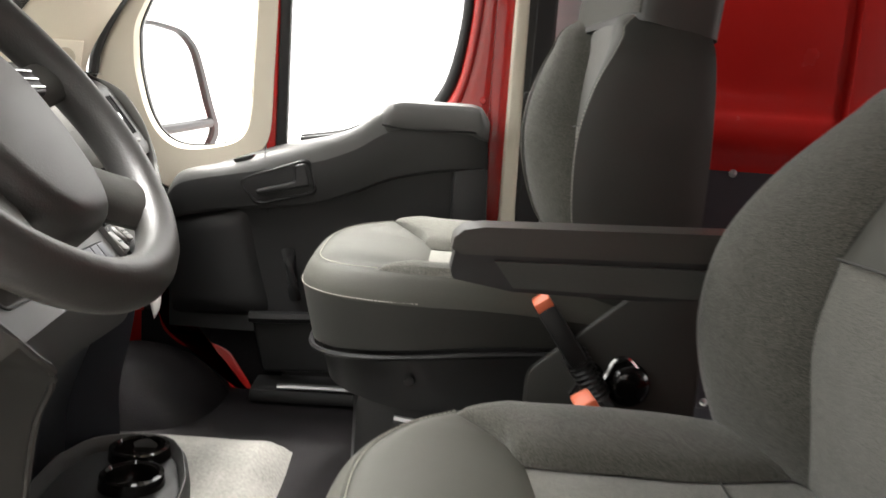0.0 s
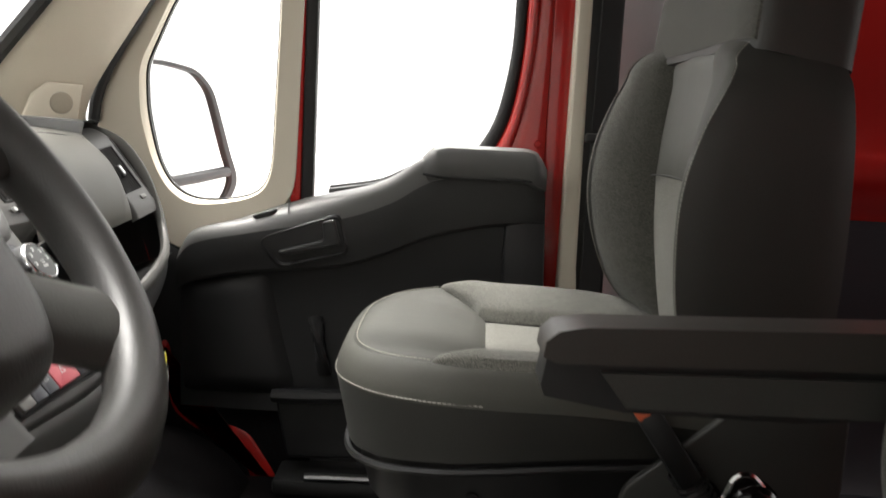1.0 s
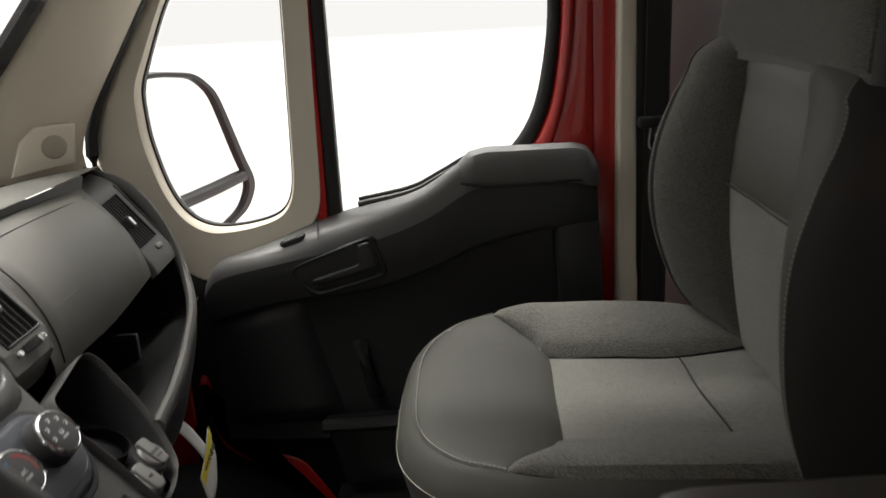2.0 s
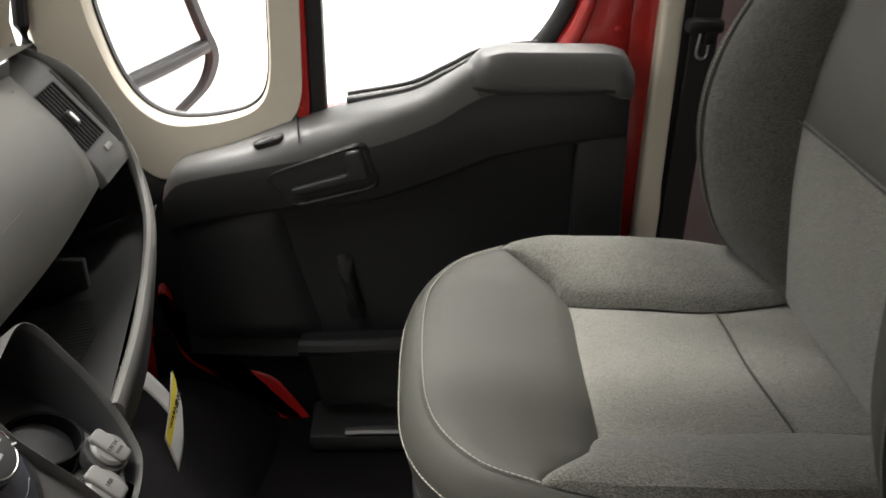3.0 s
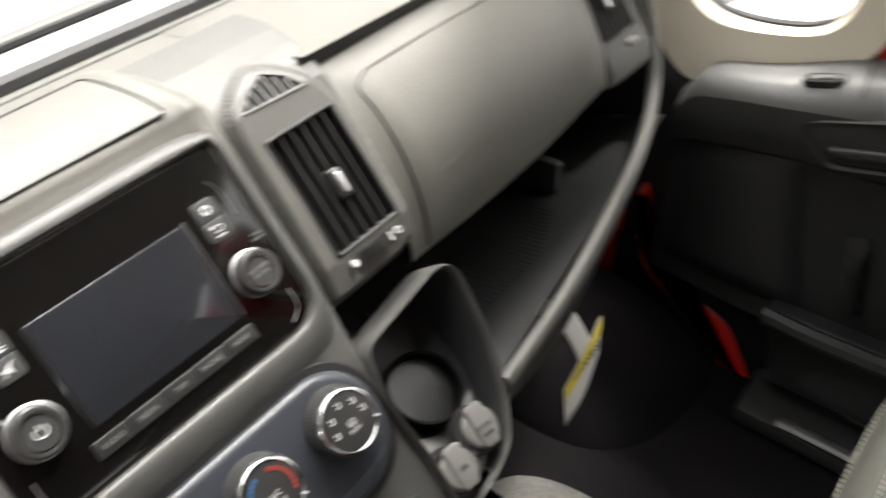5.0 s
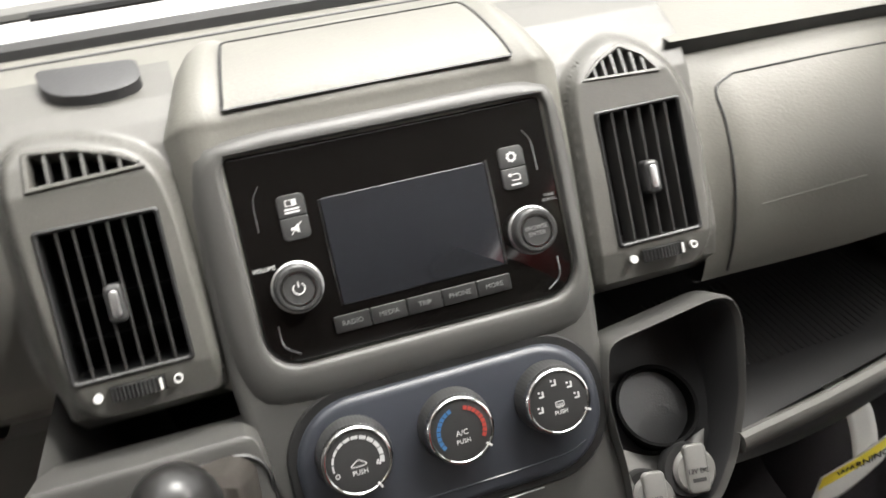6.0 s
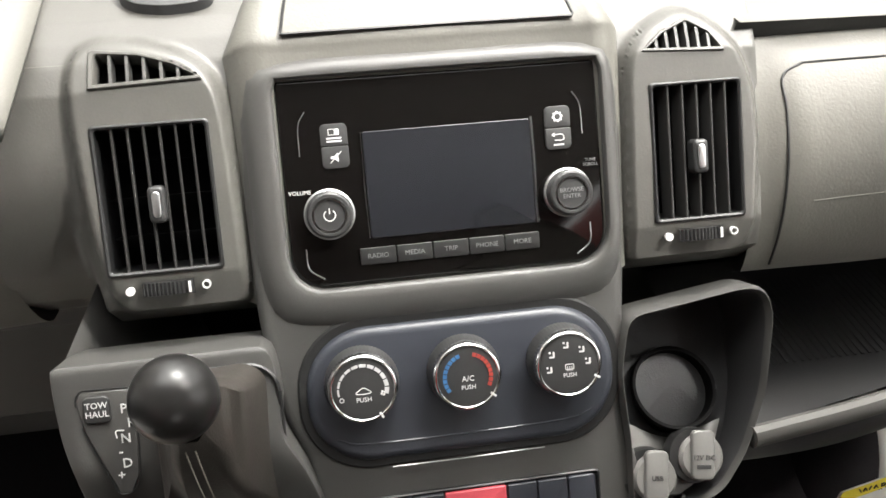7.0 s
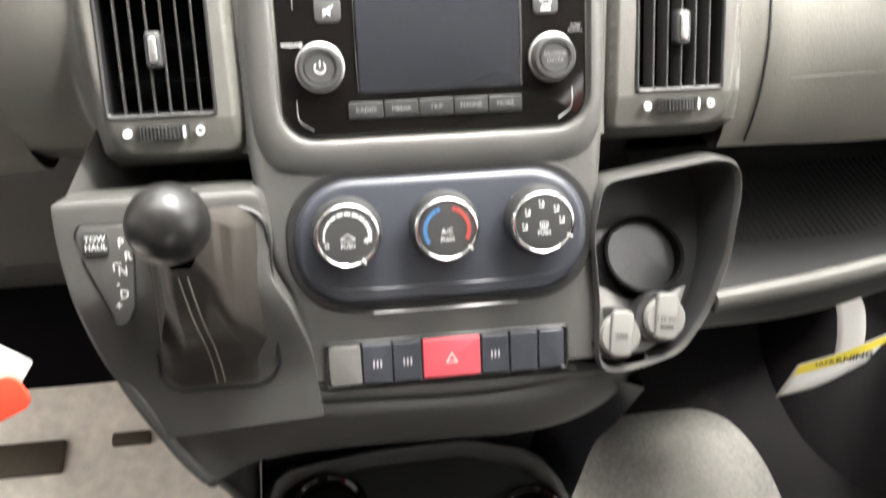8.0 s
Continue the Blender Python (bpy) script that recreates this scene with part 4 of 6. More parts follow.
loop = [r[0] for r in rows[13:29]] + rows[28][1:] + [r[-1] for r in reversed(rows[13:28])] + list(reversed(rows[13][1:-1]))
tube(bm, straight(loop + loop[:1], 90)[:-1], 0.0012, 5, closed=True, count=160)
part("lid_seam", bm, BLACK, dash)
# Flat dark plate, not a hollow: it paints the shade inside the cubby.
bm = bmesh.new()
prism(bm, soft([(-0.778, -0.229), (-0.772, -0.156), (-0.742, -0.154), (-0.734, -0.168), (-0.732, -0.19), (-0.737, -0.211), (-0.75, -0.224)], 0.008), 0.9, 0.9325, edge=0.001)
part("cubby_shade_plate", bm, DASH_DARK, dash, "dark plate standing in for the shaded cubby beside the top lid")

# driver side of the dashboard
bm = bmesh.new()
rows = curve([(-0.75, 0.922), (-0.69, 0.921), (-0.645, 0.882), (-0.626, 0.832), (-0.622, 0.785), (-0.635, 0.715), (-0.66, 0.67), (-0.7, 0.655)], 32)
grid(bm, [[(x + 0.01 * math.sin(math.pi * k / 12), -0.76 + 0.425 * k / 12, z) for k in range(13)] for x, z in rows])
part("driver_face", bm, DASH, dash)
bm = bmesh.new()
pad(bm, [(-0.80, -0.62, 0.93), (-0.80, -0.45, 1.0), (-0.80, -0.28, 0.93)], [(-0.60, -0.62, 0.93), (-0.58, -0.45, 1.0), (-0.60, -0.28, 0.93)], 0.0, (0, 0, 1), 30, 6)
ob = part("cluster_hood", bm, DASH, dash)
ob.modifiers.new("thickness", "SOLIDIFY").thickness = 0.012
bm = bmesh.new()
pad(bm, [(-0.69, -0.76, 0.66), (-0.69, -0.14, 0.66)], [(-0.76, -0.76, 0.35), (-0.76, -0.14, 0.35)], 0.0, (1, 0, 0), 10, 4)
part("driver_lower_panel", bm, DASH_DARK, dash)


# ---- air vents ----
def air_vent(u0, u1, v0, v1, slats, label, m=STK, wheel=True, depth=0.05, tab_at=0.46):
    """A louvred outlet on the slope: frame, dark box, upright slats, slider tab, thumb wheel."""
    flush = 0.0012
    base = m @ Vector(((u0 + u1) / 2, (v0 + v1) / 2, -depth))
    v = thing("air_vent", label, "air vent", tuple(base), "dashboard air vents")
    w, h, cu, cv = u1 - u0, v1 - v0, (u0 + u1) / 2, (v0 + v1) / 2
    bm = bmesh.new()
    ring_plate(bm, rrect(w + 0.005, h + 0.005, 0.003, cx=cu, cy=cv), rrect(w - 0.001, h - 0.001, 0.0025, cx=cu, cy=cv), -depth, flush, m, edge=0.0012)
    fr = part("vent_frame", bm, BLACK, v)
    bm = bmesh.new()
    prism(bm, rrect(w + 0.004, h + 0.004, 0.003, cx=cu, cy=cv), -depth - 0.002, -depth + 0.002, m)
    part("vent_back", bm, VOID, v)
    for k in range(slats):
        u = u0 + w * (k + 1) / (slats + 1)
        bm = bmesh.new()
        dz = -0.009 if wheel else -0.0045
        box(bm, (u, cv, dz), (0.0019 if wheel else 0.0022, h, 0.016 if wheel else 0.009), m @ Matrix.Translation((u, 0, dz)) @ Matrix.Rotation(radians(9), 4, "Y") @ Matrix.Translation((-u, 0, -dz)), bevel=0.0006, seg=1)
        part("slat", bm, SLAT, v, smooth=False)
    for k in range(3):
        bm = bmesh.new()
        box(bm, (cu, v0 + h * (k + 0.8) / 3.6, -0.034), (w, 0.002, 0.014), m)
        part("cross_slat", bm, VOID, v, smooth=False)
    bm = bmesh.new()
    prism(bm, rrect(0.0125, 0.027 * h / 0.105, 0.004, cx=u0 + w * 0.5, cy=v0 + h * tab_at), -0.006, 0.006, m, edge=0.003)
    tab = part("slider_tab", bm, BUTTON, v)
    bm = bmesh.new()
    prism(bm, rrect(0.006, 0.019 * h / 0.105, 0.0028, cx=u0 + w * 0.5, cy=v0 + h * tab_at), 0.005, 0.0075, m, edge=0.001)
    part("tab_inlay", bm, SILVER, tab)
    if wheel:
        bm = bmesh.new()
        ridge = [(cu - 0.0185 + 0.037 * j / 52, -0.001 + 0.0045 * math.sin(math.pi * (j + 1) / 54) - (0.0009 if j % 4 > 1 else 0)) for j in range(53)]
        grid(bm, [[m @ Vector((x, v0 - 0.0135 + d, z if abs(d) < 0.005 else -0.002)) for x, z in ridge] for d in (-0.0055, -0.0047, 0.0047, 0.0055)])
        wh = part("thumb_wheel", bm, BLACK, v)
        bm = bmesh.new()
        box(bm, (cu + 0.0155, v0 - 0.0135, 0.0022), (0.0018, 0.008, 0.0014), m)
        part("wheel_mark", bm, WHITE, wh)
        bm = bmesh.new()
        lathe(bm, [(0, 0.0008), (0.0032, 0.0008), (0.0032, -0.003)], 16, m @ Matrix.Translation((cu - 0.027, v0 - 0.0135, 0)))
        part("closed_mark", bm, WHITE, v)
        bm = bmesh.new()
        lathe(bm, [(0.0022, -0.003), (0.0022, 0.0008), (0.0032, 0.0008), (0.0032, -0.003)], 16, m @ Matrix.Translation((cu + 0.027, v0 - 0.0135, 0)))
        part("open_mark", bm, WHITE, v)
    return v


VENTS = ((-0.249, -0.171, 0.095, 0.199), (0.165, 0.235, 0.095, 0.199))
DEMIST = ([(-0.244, 0.230), (-0.174, 0.232), (-0.19, 0.2415), (-0.213, 0.249), (-0.242, 0.252)], [(0.163, 0.228), (0.222, 0.2255), (0.213, 0.238), (0.197, 0.2475), (0.177, 0.239)])
PODS = ([(-0.266, 0.212), (-0.264, 0.247), (-0.25, 0.264), (-0.212, 0.261), (-0.176, 0.247), (-0.159, 0.227), (-0.154, 0.184), (-0.152, 0.058), (-0.2, 0.056), (-0.25, 0.062), (-0.261, 0.124)], [(0.146, 0.222), (0.16, 0.243), (0.196, 0.262), (0.226, 0.243), (0.245, 0.217), (0.254, 0.173), (0.25, 0.084), (0.238, 0.06), (0.19, 0.054), (0.142, 0.055), (0.143, 0.14)])


def away(P, pts):
    """How far outside (plus) or inside (minus) a closed outline the points lie."""
    L = np.array(straight(list(pts) + [pts[0]], 160)[:-1])
    P = np.array(P, float)
    d = np.sqrt(((P[:, None, :] - L[None]) ** 2).sum(2)).min(1)
    inside = np.zeros(len(P), bool)
    for a, b in zip(L, np.roll(L, -1, 0)):
        hit = (a[1] > P[:, 1]) != (b[1] > P[:, 1])
        inside ^= hit & (P[:, 0] < a[0] + (b[0] - a[0]) * (P[:, 1] - a[1]) / (b[1] - a[1] if b[1] != a[1] else 1e-9))
    return np.where(inside, -d, d)


for (a, b), (u0, u1, v0, v1), dem, pod in zip(((-0.345, -0.14), (0.13, 0.285)), VENTS, DEMIST, PODS):
    us = np.concatenate([np.linspace(a, u0, 50), np.linspace(u0, u1, 40)[1:], np.linspace(u1, b, 26)[1:]])
    vs = np.concatenate([np.linspace(0.05, v0, 24), np.linspace(v0, v1, 40)[1:], np.linspace(v1, 0.31, 60)[1:]])
    P = [(u, v) for v in vs for u in us]
    lift = np.clip(0.5 - away(P, soft(pod, 0.02)) / 0.013, 0, 1)
    lift = 0.014 * lift * lift * (3 - 2 * lift)
    base = np.interp([p[1] for p in P], [0.05, 0.065, 0.09, 0.15, 0.225, 0.245, 0.262, 0.28, 0.30, 0.31], [-0.06, -0.024, -0.0155, -0.014, -0.0155, -0.0205, -0.0295, -0.0445, -0.0685, -0.0835])
    U, W = np.array(P).T
    roll = np.clip((-0.258 - U) / 0.025, 0, 1)
    base = base - roll * roll * (3 - 2 * roll) * 5.0 * np.clip(0.19 - W, 0, 1) ** 2
    dive = np.clip((U - 0.258) / 0.012, 0, 1)
    base = base - 0.03 * dive * dive * (3 - 2 * dive)
    bm = bmesh.new()
    V = [bm.verts.new(on(u, v, w)) for (u, v), w in zip(P, base + lift)]
    n = len(us)
    mid = [((us[i] + us[i + 1]) / 2, (vs[j] + vs[j + 1]) / 2) for j in range(len(vs) - 1) for i in range(n - 1)]
    holes = away(mid, dem) < 0.0018
    for k, (u, v) in enumerate(mid):
        j, i = divmod(k, n - 1)
        if not (holes[k] or (u0 < u < u1 and v0 < v < v1)):
            bm.faces.new((V[j * n + i], V[j * n + i + 1], V[(j + 1) * n + i + 1], V[(j + 1) * n + i]))
    bmesh.ops.delete(bm, geom=[v for v in bm.verts if not v.link_faces], context="VERTS")
    part("vent_pod", bm, POD, dash)
for u0, u1 in ((-0.249, -0.171), (0.165, 0.235)):
    air_vent(u0, u1, 0.095, 0.199, 6 if u0 < 0 else 5, "tall louvred air vent beside the radio with a chrome slider")
SV = Matrix(((0.12, -0.602, 0.789, -0.631), (0.983, -0.041, -0.181, 0.684), (0.141, 0.797, 0.587, 0.821), (0, 0, 0, 1)))
air_vent(-0.029, 0.029, -0.0465, 0.0465, 7, "narrow louvred vent at the passenger end of the dashboard", SV, False)
bm = bmesh.new()
us = np.concatenate([np.linspace(-0.046, -0.029, 10), np.linspace(-0.029, 0.029, 10)[1:], np.linspace(0.029, 0.075, 20)[1:]])
vs = np.concatenate([np.linspace(-0.095, -0.0465, 16), np.linspace(-0.0465, 0.0465, 10)[1:], np.linspace(0.0465, 0.1, 16)[1:]])
V = {}
for j, v in enumerate(vs):
    for i, u in enumerate(us):
        drop = 9 * max(0, v - 0.05) ** 2 + 6 * max(0, -v - 0.06) ** 2 + 14 * max(0, u - 0.036) ** 2 + 60 * max(0, -u - 0.034) ** 2
        V[i, j] = bm.verts.new(SV @ Vector((u, v, 0.0008 - drop)))
for j in range(len(vs) - 1):
    for i in range(len(us) - 1):
        if not (-0.029 < (us[i] + us[i + 1]) / 2 < 0.029 and -0.0465 < (vs[j] + vs[j + 1]) / 2 < 0.0465):
            bm.faces.new((V[i, j], V[i + 1, j], V[i + 1, j + 1], V[i, j + 1]))
bmesh.ops.delete(bm, geom=[v for v in bm.verts if not v.link_faces], context="VERTS")
part("side_pod", bm, STACK, dash)
bm = bmesh.new()
prism(bm, rrect(0.018, 0.009, 0.003, 4, 0.012, -0.062), -0.002, 0.0035, SV, edge=0.002)
part("vent_switch", bm, CAP, dash)
bm = bmesh.new()
tube(bm, [SV @ Vector((0.041, y, 0.001 - 14 * 0.005 ** 2)) for y in (0.06, 0.0, -0.07)], 0.0012, 5)
part("pod_seam", bm, BLACK, dash)


def demist_vent(pts, slats, label):
    c = np.mean(pts, axis=0)
    v = thing("demister_vent", label, "air vent", tuple(on(c[0], c[1], -0.01)), "demister vents")
    bm = bmesh.new()
    SL = STK @ Matrix.Translation((c[0], c[1], -0.0035)) @ Matrix.Rotation(radians(-15), 4, "X") @ Matrix.Translation((-c[0], -c[1], 0))
    O = [((x - c[0]) * 1.15 + c[0], (y - c[1]) * 1.34 + c[1]) for x, y in straight(list(pts) + [pts[0]], 49)[:-1]]
    ring_plate(bm, O, straight(list(pts) + [pts[0]], 49)[:-1], -0.02, 0.0008, SL, edge=0.0012)
    part("vent_frame", bm, POD, v)
    bm = bmesh.new()
    prism(bm, straight(list(pts) + [pts[0]], 49)[:-1], -0.022, -0.019, SL)
    part("vent_back", bm, VOID, v)
    xs = [p[0] for p in pts]
    x0, x1, yb = min(xs), max(xs), min(p[1] for p in pts)
    P = straight(list(pts) + [pts[0]], 400)
    for k in range(1, slats):
        x = x0 + (x1 - x0) * k / slats
        near = P[np.abs(P[:, 0] - x) < 0.0015]
        if len(near) and near[:, 1].max() - near[:, 1].min() > 0.003:
            bm = bmesh.new()
            box(bm, (x, (near[:, 1].max() + near[:, 1].min()) / 2, -0.0065), (0.0022, near[:, 1].max() - near[:, 1].min(), 0.012), SL)
            part("slat", bm, STACK, v, smooth=False)


demist_vent(DEMIST[0], 6, "small slatted demister vent above the driver side outlet")
demist_vent(DEMIST[1], 7, "small slatted demister vent above the passenger side outlet")

# ---- radio ----
radio = thing("radio", "gloss black radio with a dark screen and two chrome ringed knobs", "radio", tuple(on(0, 0.146, -0.01)))
bm = bmesh.new()
prism(bm, rrect(0.240, 0.152, (0.003, 0.003, 0.024, 0.024), cx=0.0, cy=0.1465), -0.01, 0.003, STK, edge=0.002)
part("bezel", bm, PIANO, radio, "gloss black bezel")
bm = bmesh.new()
prism(bm, rrect(0.126, 0.079, 0.002, cx=0.003, cy=0.143), 0.003, 0.0042, STK, edge=0.0008)
part("screen", bm, SCREEN, radio, "dark glass display")
bm = bmesh.new()
tube(bm, [on(0.067, 0.184, 0.0045), on(0.0675, 0.143, 0.0045), on(0.067, 0.104, 0.0045)], 0.0011, 6)
part("screen_edge", bm, CHROME, radio)
bm = bmesh.new()
tube(bm, [on(-0.061, 0.182, 0.0042), on(-0.0615, 0.143, 0.0042), on(-0.061, 0.104, 0.0042)], 0.0005, 6)
part("screen_edge", bm, CHROME, radio)
for k, (u, v) in enumerate(((-0.089, 0.1245), (0.092, 0.1245))):
    m = STK @ Matrix.Translation((u, v, 0.003)) @ Matrix.Scale(0.92, 4)
    bm = bmesh.new()
    lathe(bm, [(0.0205, 0), (0.0205, 0.003), (0.019, 0.004)], 40, m)
    kn = part("knob", bm, STEEL, radio, "chrome ringed rotary knob")
    bm = bmesh.new()
    lathe(bm, [(0.0188, 0.002), (0.018, 0.013), (0.0165, 0.0145), (0.0145, 0.0145), (0.0135, 0.0135), (0.0, 0.0135)], 48, m)
    part("knob_body", bm, BUTTON, kn)
    bm = bmesh.new()
    lathe(bm, [(0.0135, 0.0136), (0.0135, 0.0146), (0.0122, 0.0146), (0.0122, 0.0136)], 40, m)
    part("knob_ring", bm, CHROME, kn)
    if k == 0:
        bm = bmesh.new()
        tube(bm, [m @ Vector((0.0045 * math.cos(a), 0.0045 * math.sin(a), 0.0139)) for a in np.linspace(radians(130), radians(410), 9)], 0.0005, 5)
        tube(bm, [m @ Vector((0, 0.001, 0.0139)), m @ Vector((0, 0.0055, 0.0139))], 0.0005, 5)
        part("power_mark", bm, WHITE, kn)
for u, names in ((-0.0805, ("half", "mute")), (0.0875, ("gear", "back"))):
    for j, nm in enumerate(names):
        v = 0.182 - 0.0165 * j
        bm = bmesh.new()
        prism(bm, rrect(0.020, 0.016, (0.004, 0.004, 0.001, 0.001) if j == 0 else (0.001, 0.001, 0.004, 0.004), cx=u, cy=v), 0.003, 0.0045, STK, edge=0.0006)
        b = part("key", bm, BUTTON, radio)
        bm = bmesh.new()
        if nm == "half":
            box(bm, (u + 0.002, v + 0.002, 0.0047), (0.003, 0.004, 0.0004), STK)
            ring_plate(bm, rrect(0.008, 0.0046, 0.0003, 1, u, v + 0.002), rrect(0.007, 0.0036, 0.0003, 1, u, v + 0.002), 0.0044, 0.0048, STK)
            for q in range(2):
                box(bm, (u, v - 0.0025 - q * 0.0022, 0.0047), (0.011, 0.0012, 0.0003), STK)
        elif nm == "mute":
            prism(bm, [(u - 0.0035, v - 0.001), (u - 0.001, v - 0.001), (u + 0.002, v - 0.0035), (u + 0.002, v + 0.0035), (u - 0.001, v + 0.001), (u - 0.0035, v + 0.001)], 0.0044, 0.0048, STK)
            tube(bm, [on(u - 0.004, v - 0.004, 0.0047), on(u + 0.0045, v + 0.0042, 0.0047)], 0.0004, 4)
        elif nm == "gear":
            ring_plate(bm, [(u + (0.0042 if i % 4 < 2 else 0.0034) * math.cos(2 * math.pi * i / 32), v + (0.0042 if i % 4 < 2 else 0.0034) * math.sin(2 * math.pi * i / 32)) for i in range(32)], [(u + 0.0022 * math.cos(2 * math.pi * i / 32), v + 0.0022 * math.sin(2 * math.pi * i / 32)) for i in range(32)], 0.0044, 0.0048, STK)
        else:
            tube(bm, [on(u - 0.004, v + 0.003, 0.0047), on(u + 0.003, v + 0.003, 0.0047), on(u + 0.0035, v - 0.001, 0.0047), on(u - 0.003, v - 0.001, 0.0047)], 0.0005, 4)
            prism(bm, [(u - 0.0055, v + 0.003), (u - 0.003, v + 0.0048), (u - 0.003, v + 0.0012)], 0.0044, 0.0048, STK)
            box(bm, (u, v - 0.0045, 0.0047), (0.008, 0.0012, 0.0003), STK)
        part("key_mark", bm, WHITE, b, smooth=False)
for k, w in enumerate(("RADIO", "MEDIA", "TRIP", "PHONE", "MORE")):
    u = -0.056 + k * 0.0275
    bm = bmesh.new()
    prism(bm, rrect(0.0268, 0.0125, 0.001, cx=u, cy=0.0905), 0.003, 0.0048, STK, edge=0.0006)
    b = part("menu_key", bm, MENU, radio)
    text(w, 0.0052, STK @ Matrix.Translation((u, 0.0905, 0.0049)), FAINT, b)
text("BROWSE\nENTER", 0.0046, STK @ Matrix.Translation((0.092, 0.1245, 0.0157)), FAINT, radio)
text("TUNE\nSCROLL", 0.0034, STK @ Matrix.Translation((0.1115, 0.146, 0.0033)), FAINT, radio)
text("VOLUME", 0.0042, STK @ Matrix.Translation((-0.109, 0.1415, 0.0033)), WHITE, radio)
# Thin steel slivers stand in for highlights on the gloss bezel.
for s, lean in ((-1, 0), (1, 0)):
    bm = bmesh.new()
    tube(bm, [on(s * 0.1, 0.2, 0.0032), on(s * 0.1055, 0.19, 0.0032), on(s * 0.1065, 0.168, 0.0032)], 0.0004, 5)
    part("bezel_glint", bm, STEEL, radio)
    bm = bmesh.new()
    tube(bm, [on(s * 0.1085, 0.1, 0.0032), on(s * 0.1075, 0.085, 0.0032), on(s * 0.097, 0.0765, 0.0032)], 0.0006, 5)
    part("bezel_glint", bm, STEEL, radio)

# ---- climate controls ----
clim = thing("climate_panel", "blue-black oval climate panel with three rotary dials", "climate control", tuple(on(0.003, -0.012, -0.01)))
# Flat black ring draws the shadow in the groove round the panel.
bm = bmesh.new()
ring_plate(bm, rrect(0.252, 0.118, 0.052, 10, 0.0, -0.0145), rrect(0.232, 0.098, 0.044, 10, 0.0, -0.0145), -0.004, 0.0022, STK, edge=0.0015)
part("rim", bm, BLACK, clim, "flat black ring standing in for the shaded groove")
bm = bmesh.new()
prism(bm, rrect(0.239, 0.105, 0.048, 12, 0.0, -0.0145), -0.01, 0.0085, STK, edge=0.008, seg=5)
part("panel", bm, CLIMATE, clim)
bm = bmesh.new()
tube(bm, [on(-0.06, -0.0735, 0.005), on(0.0, -0.0737, 0.0055), on(0.06, -0.0735, 0.005)], 0.0006, 6)
part("chrome_line", bm, STEEL, clim)
bm = bmesh.new()
tube(bm, [on(-0.1, -0.046, 0.0072), on(-0.07, -0.0525, 0.0075), on(0.07, -0.0525, 0.0075), on(0.1, -0.046, 0.0072)], 0.0018, 6, count=40)
part("panel_ridge", bm, CLIMATE, clim)
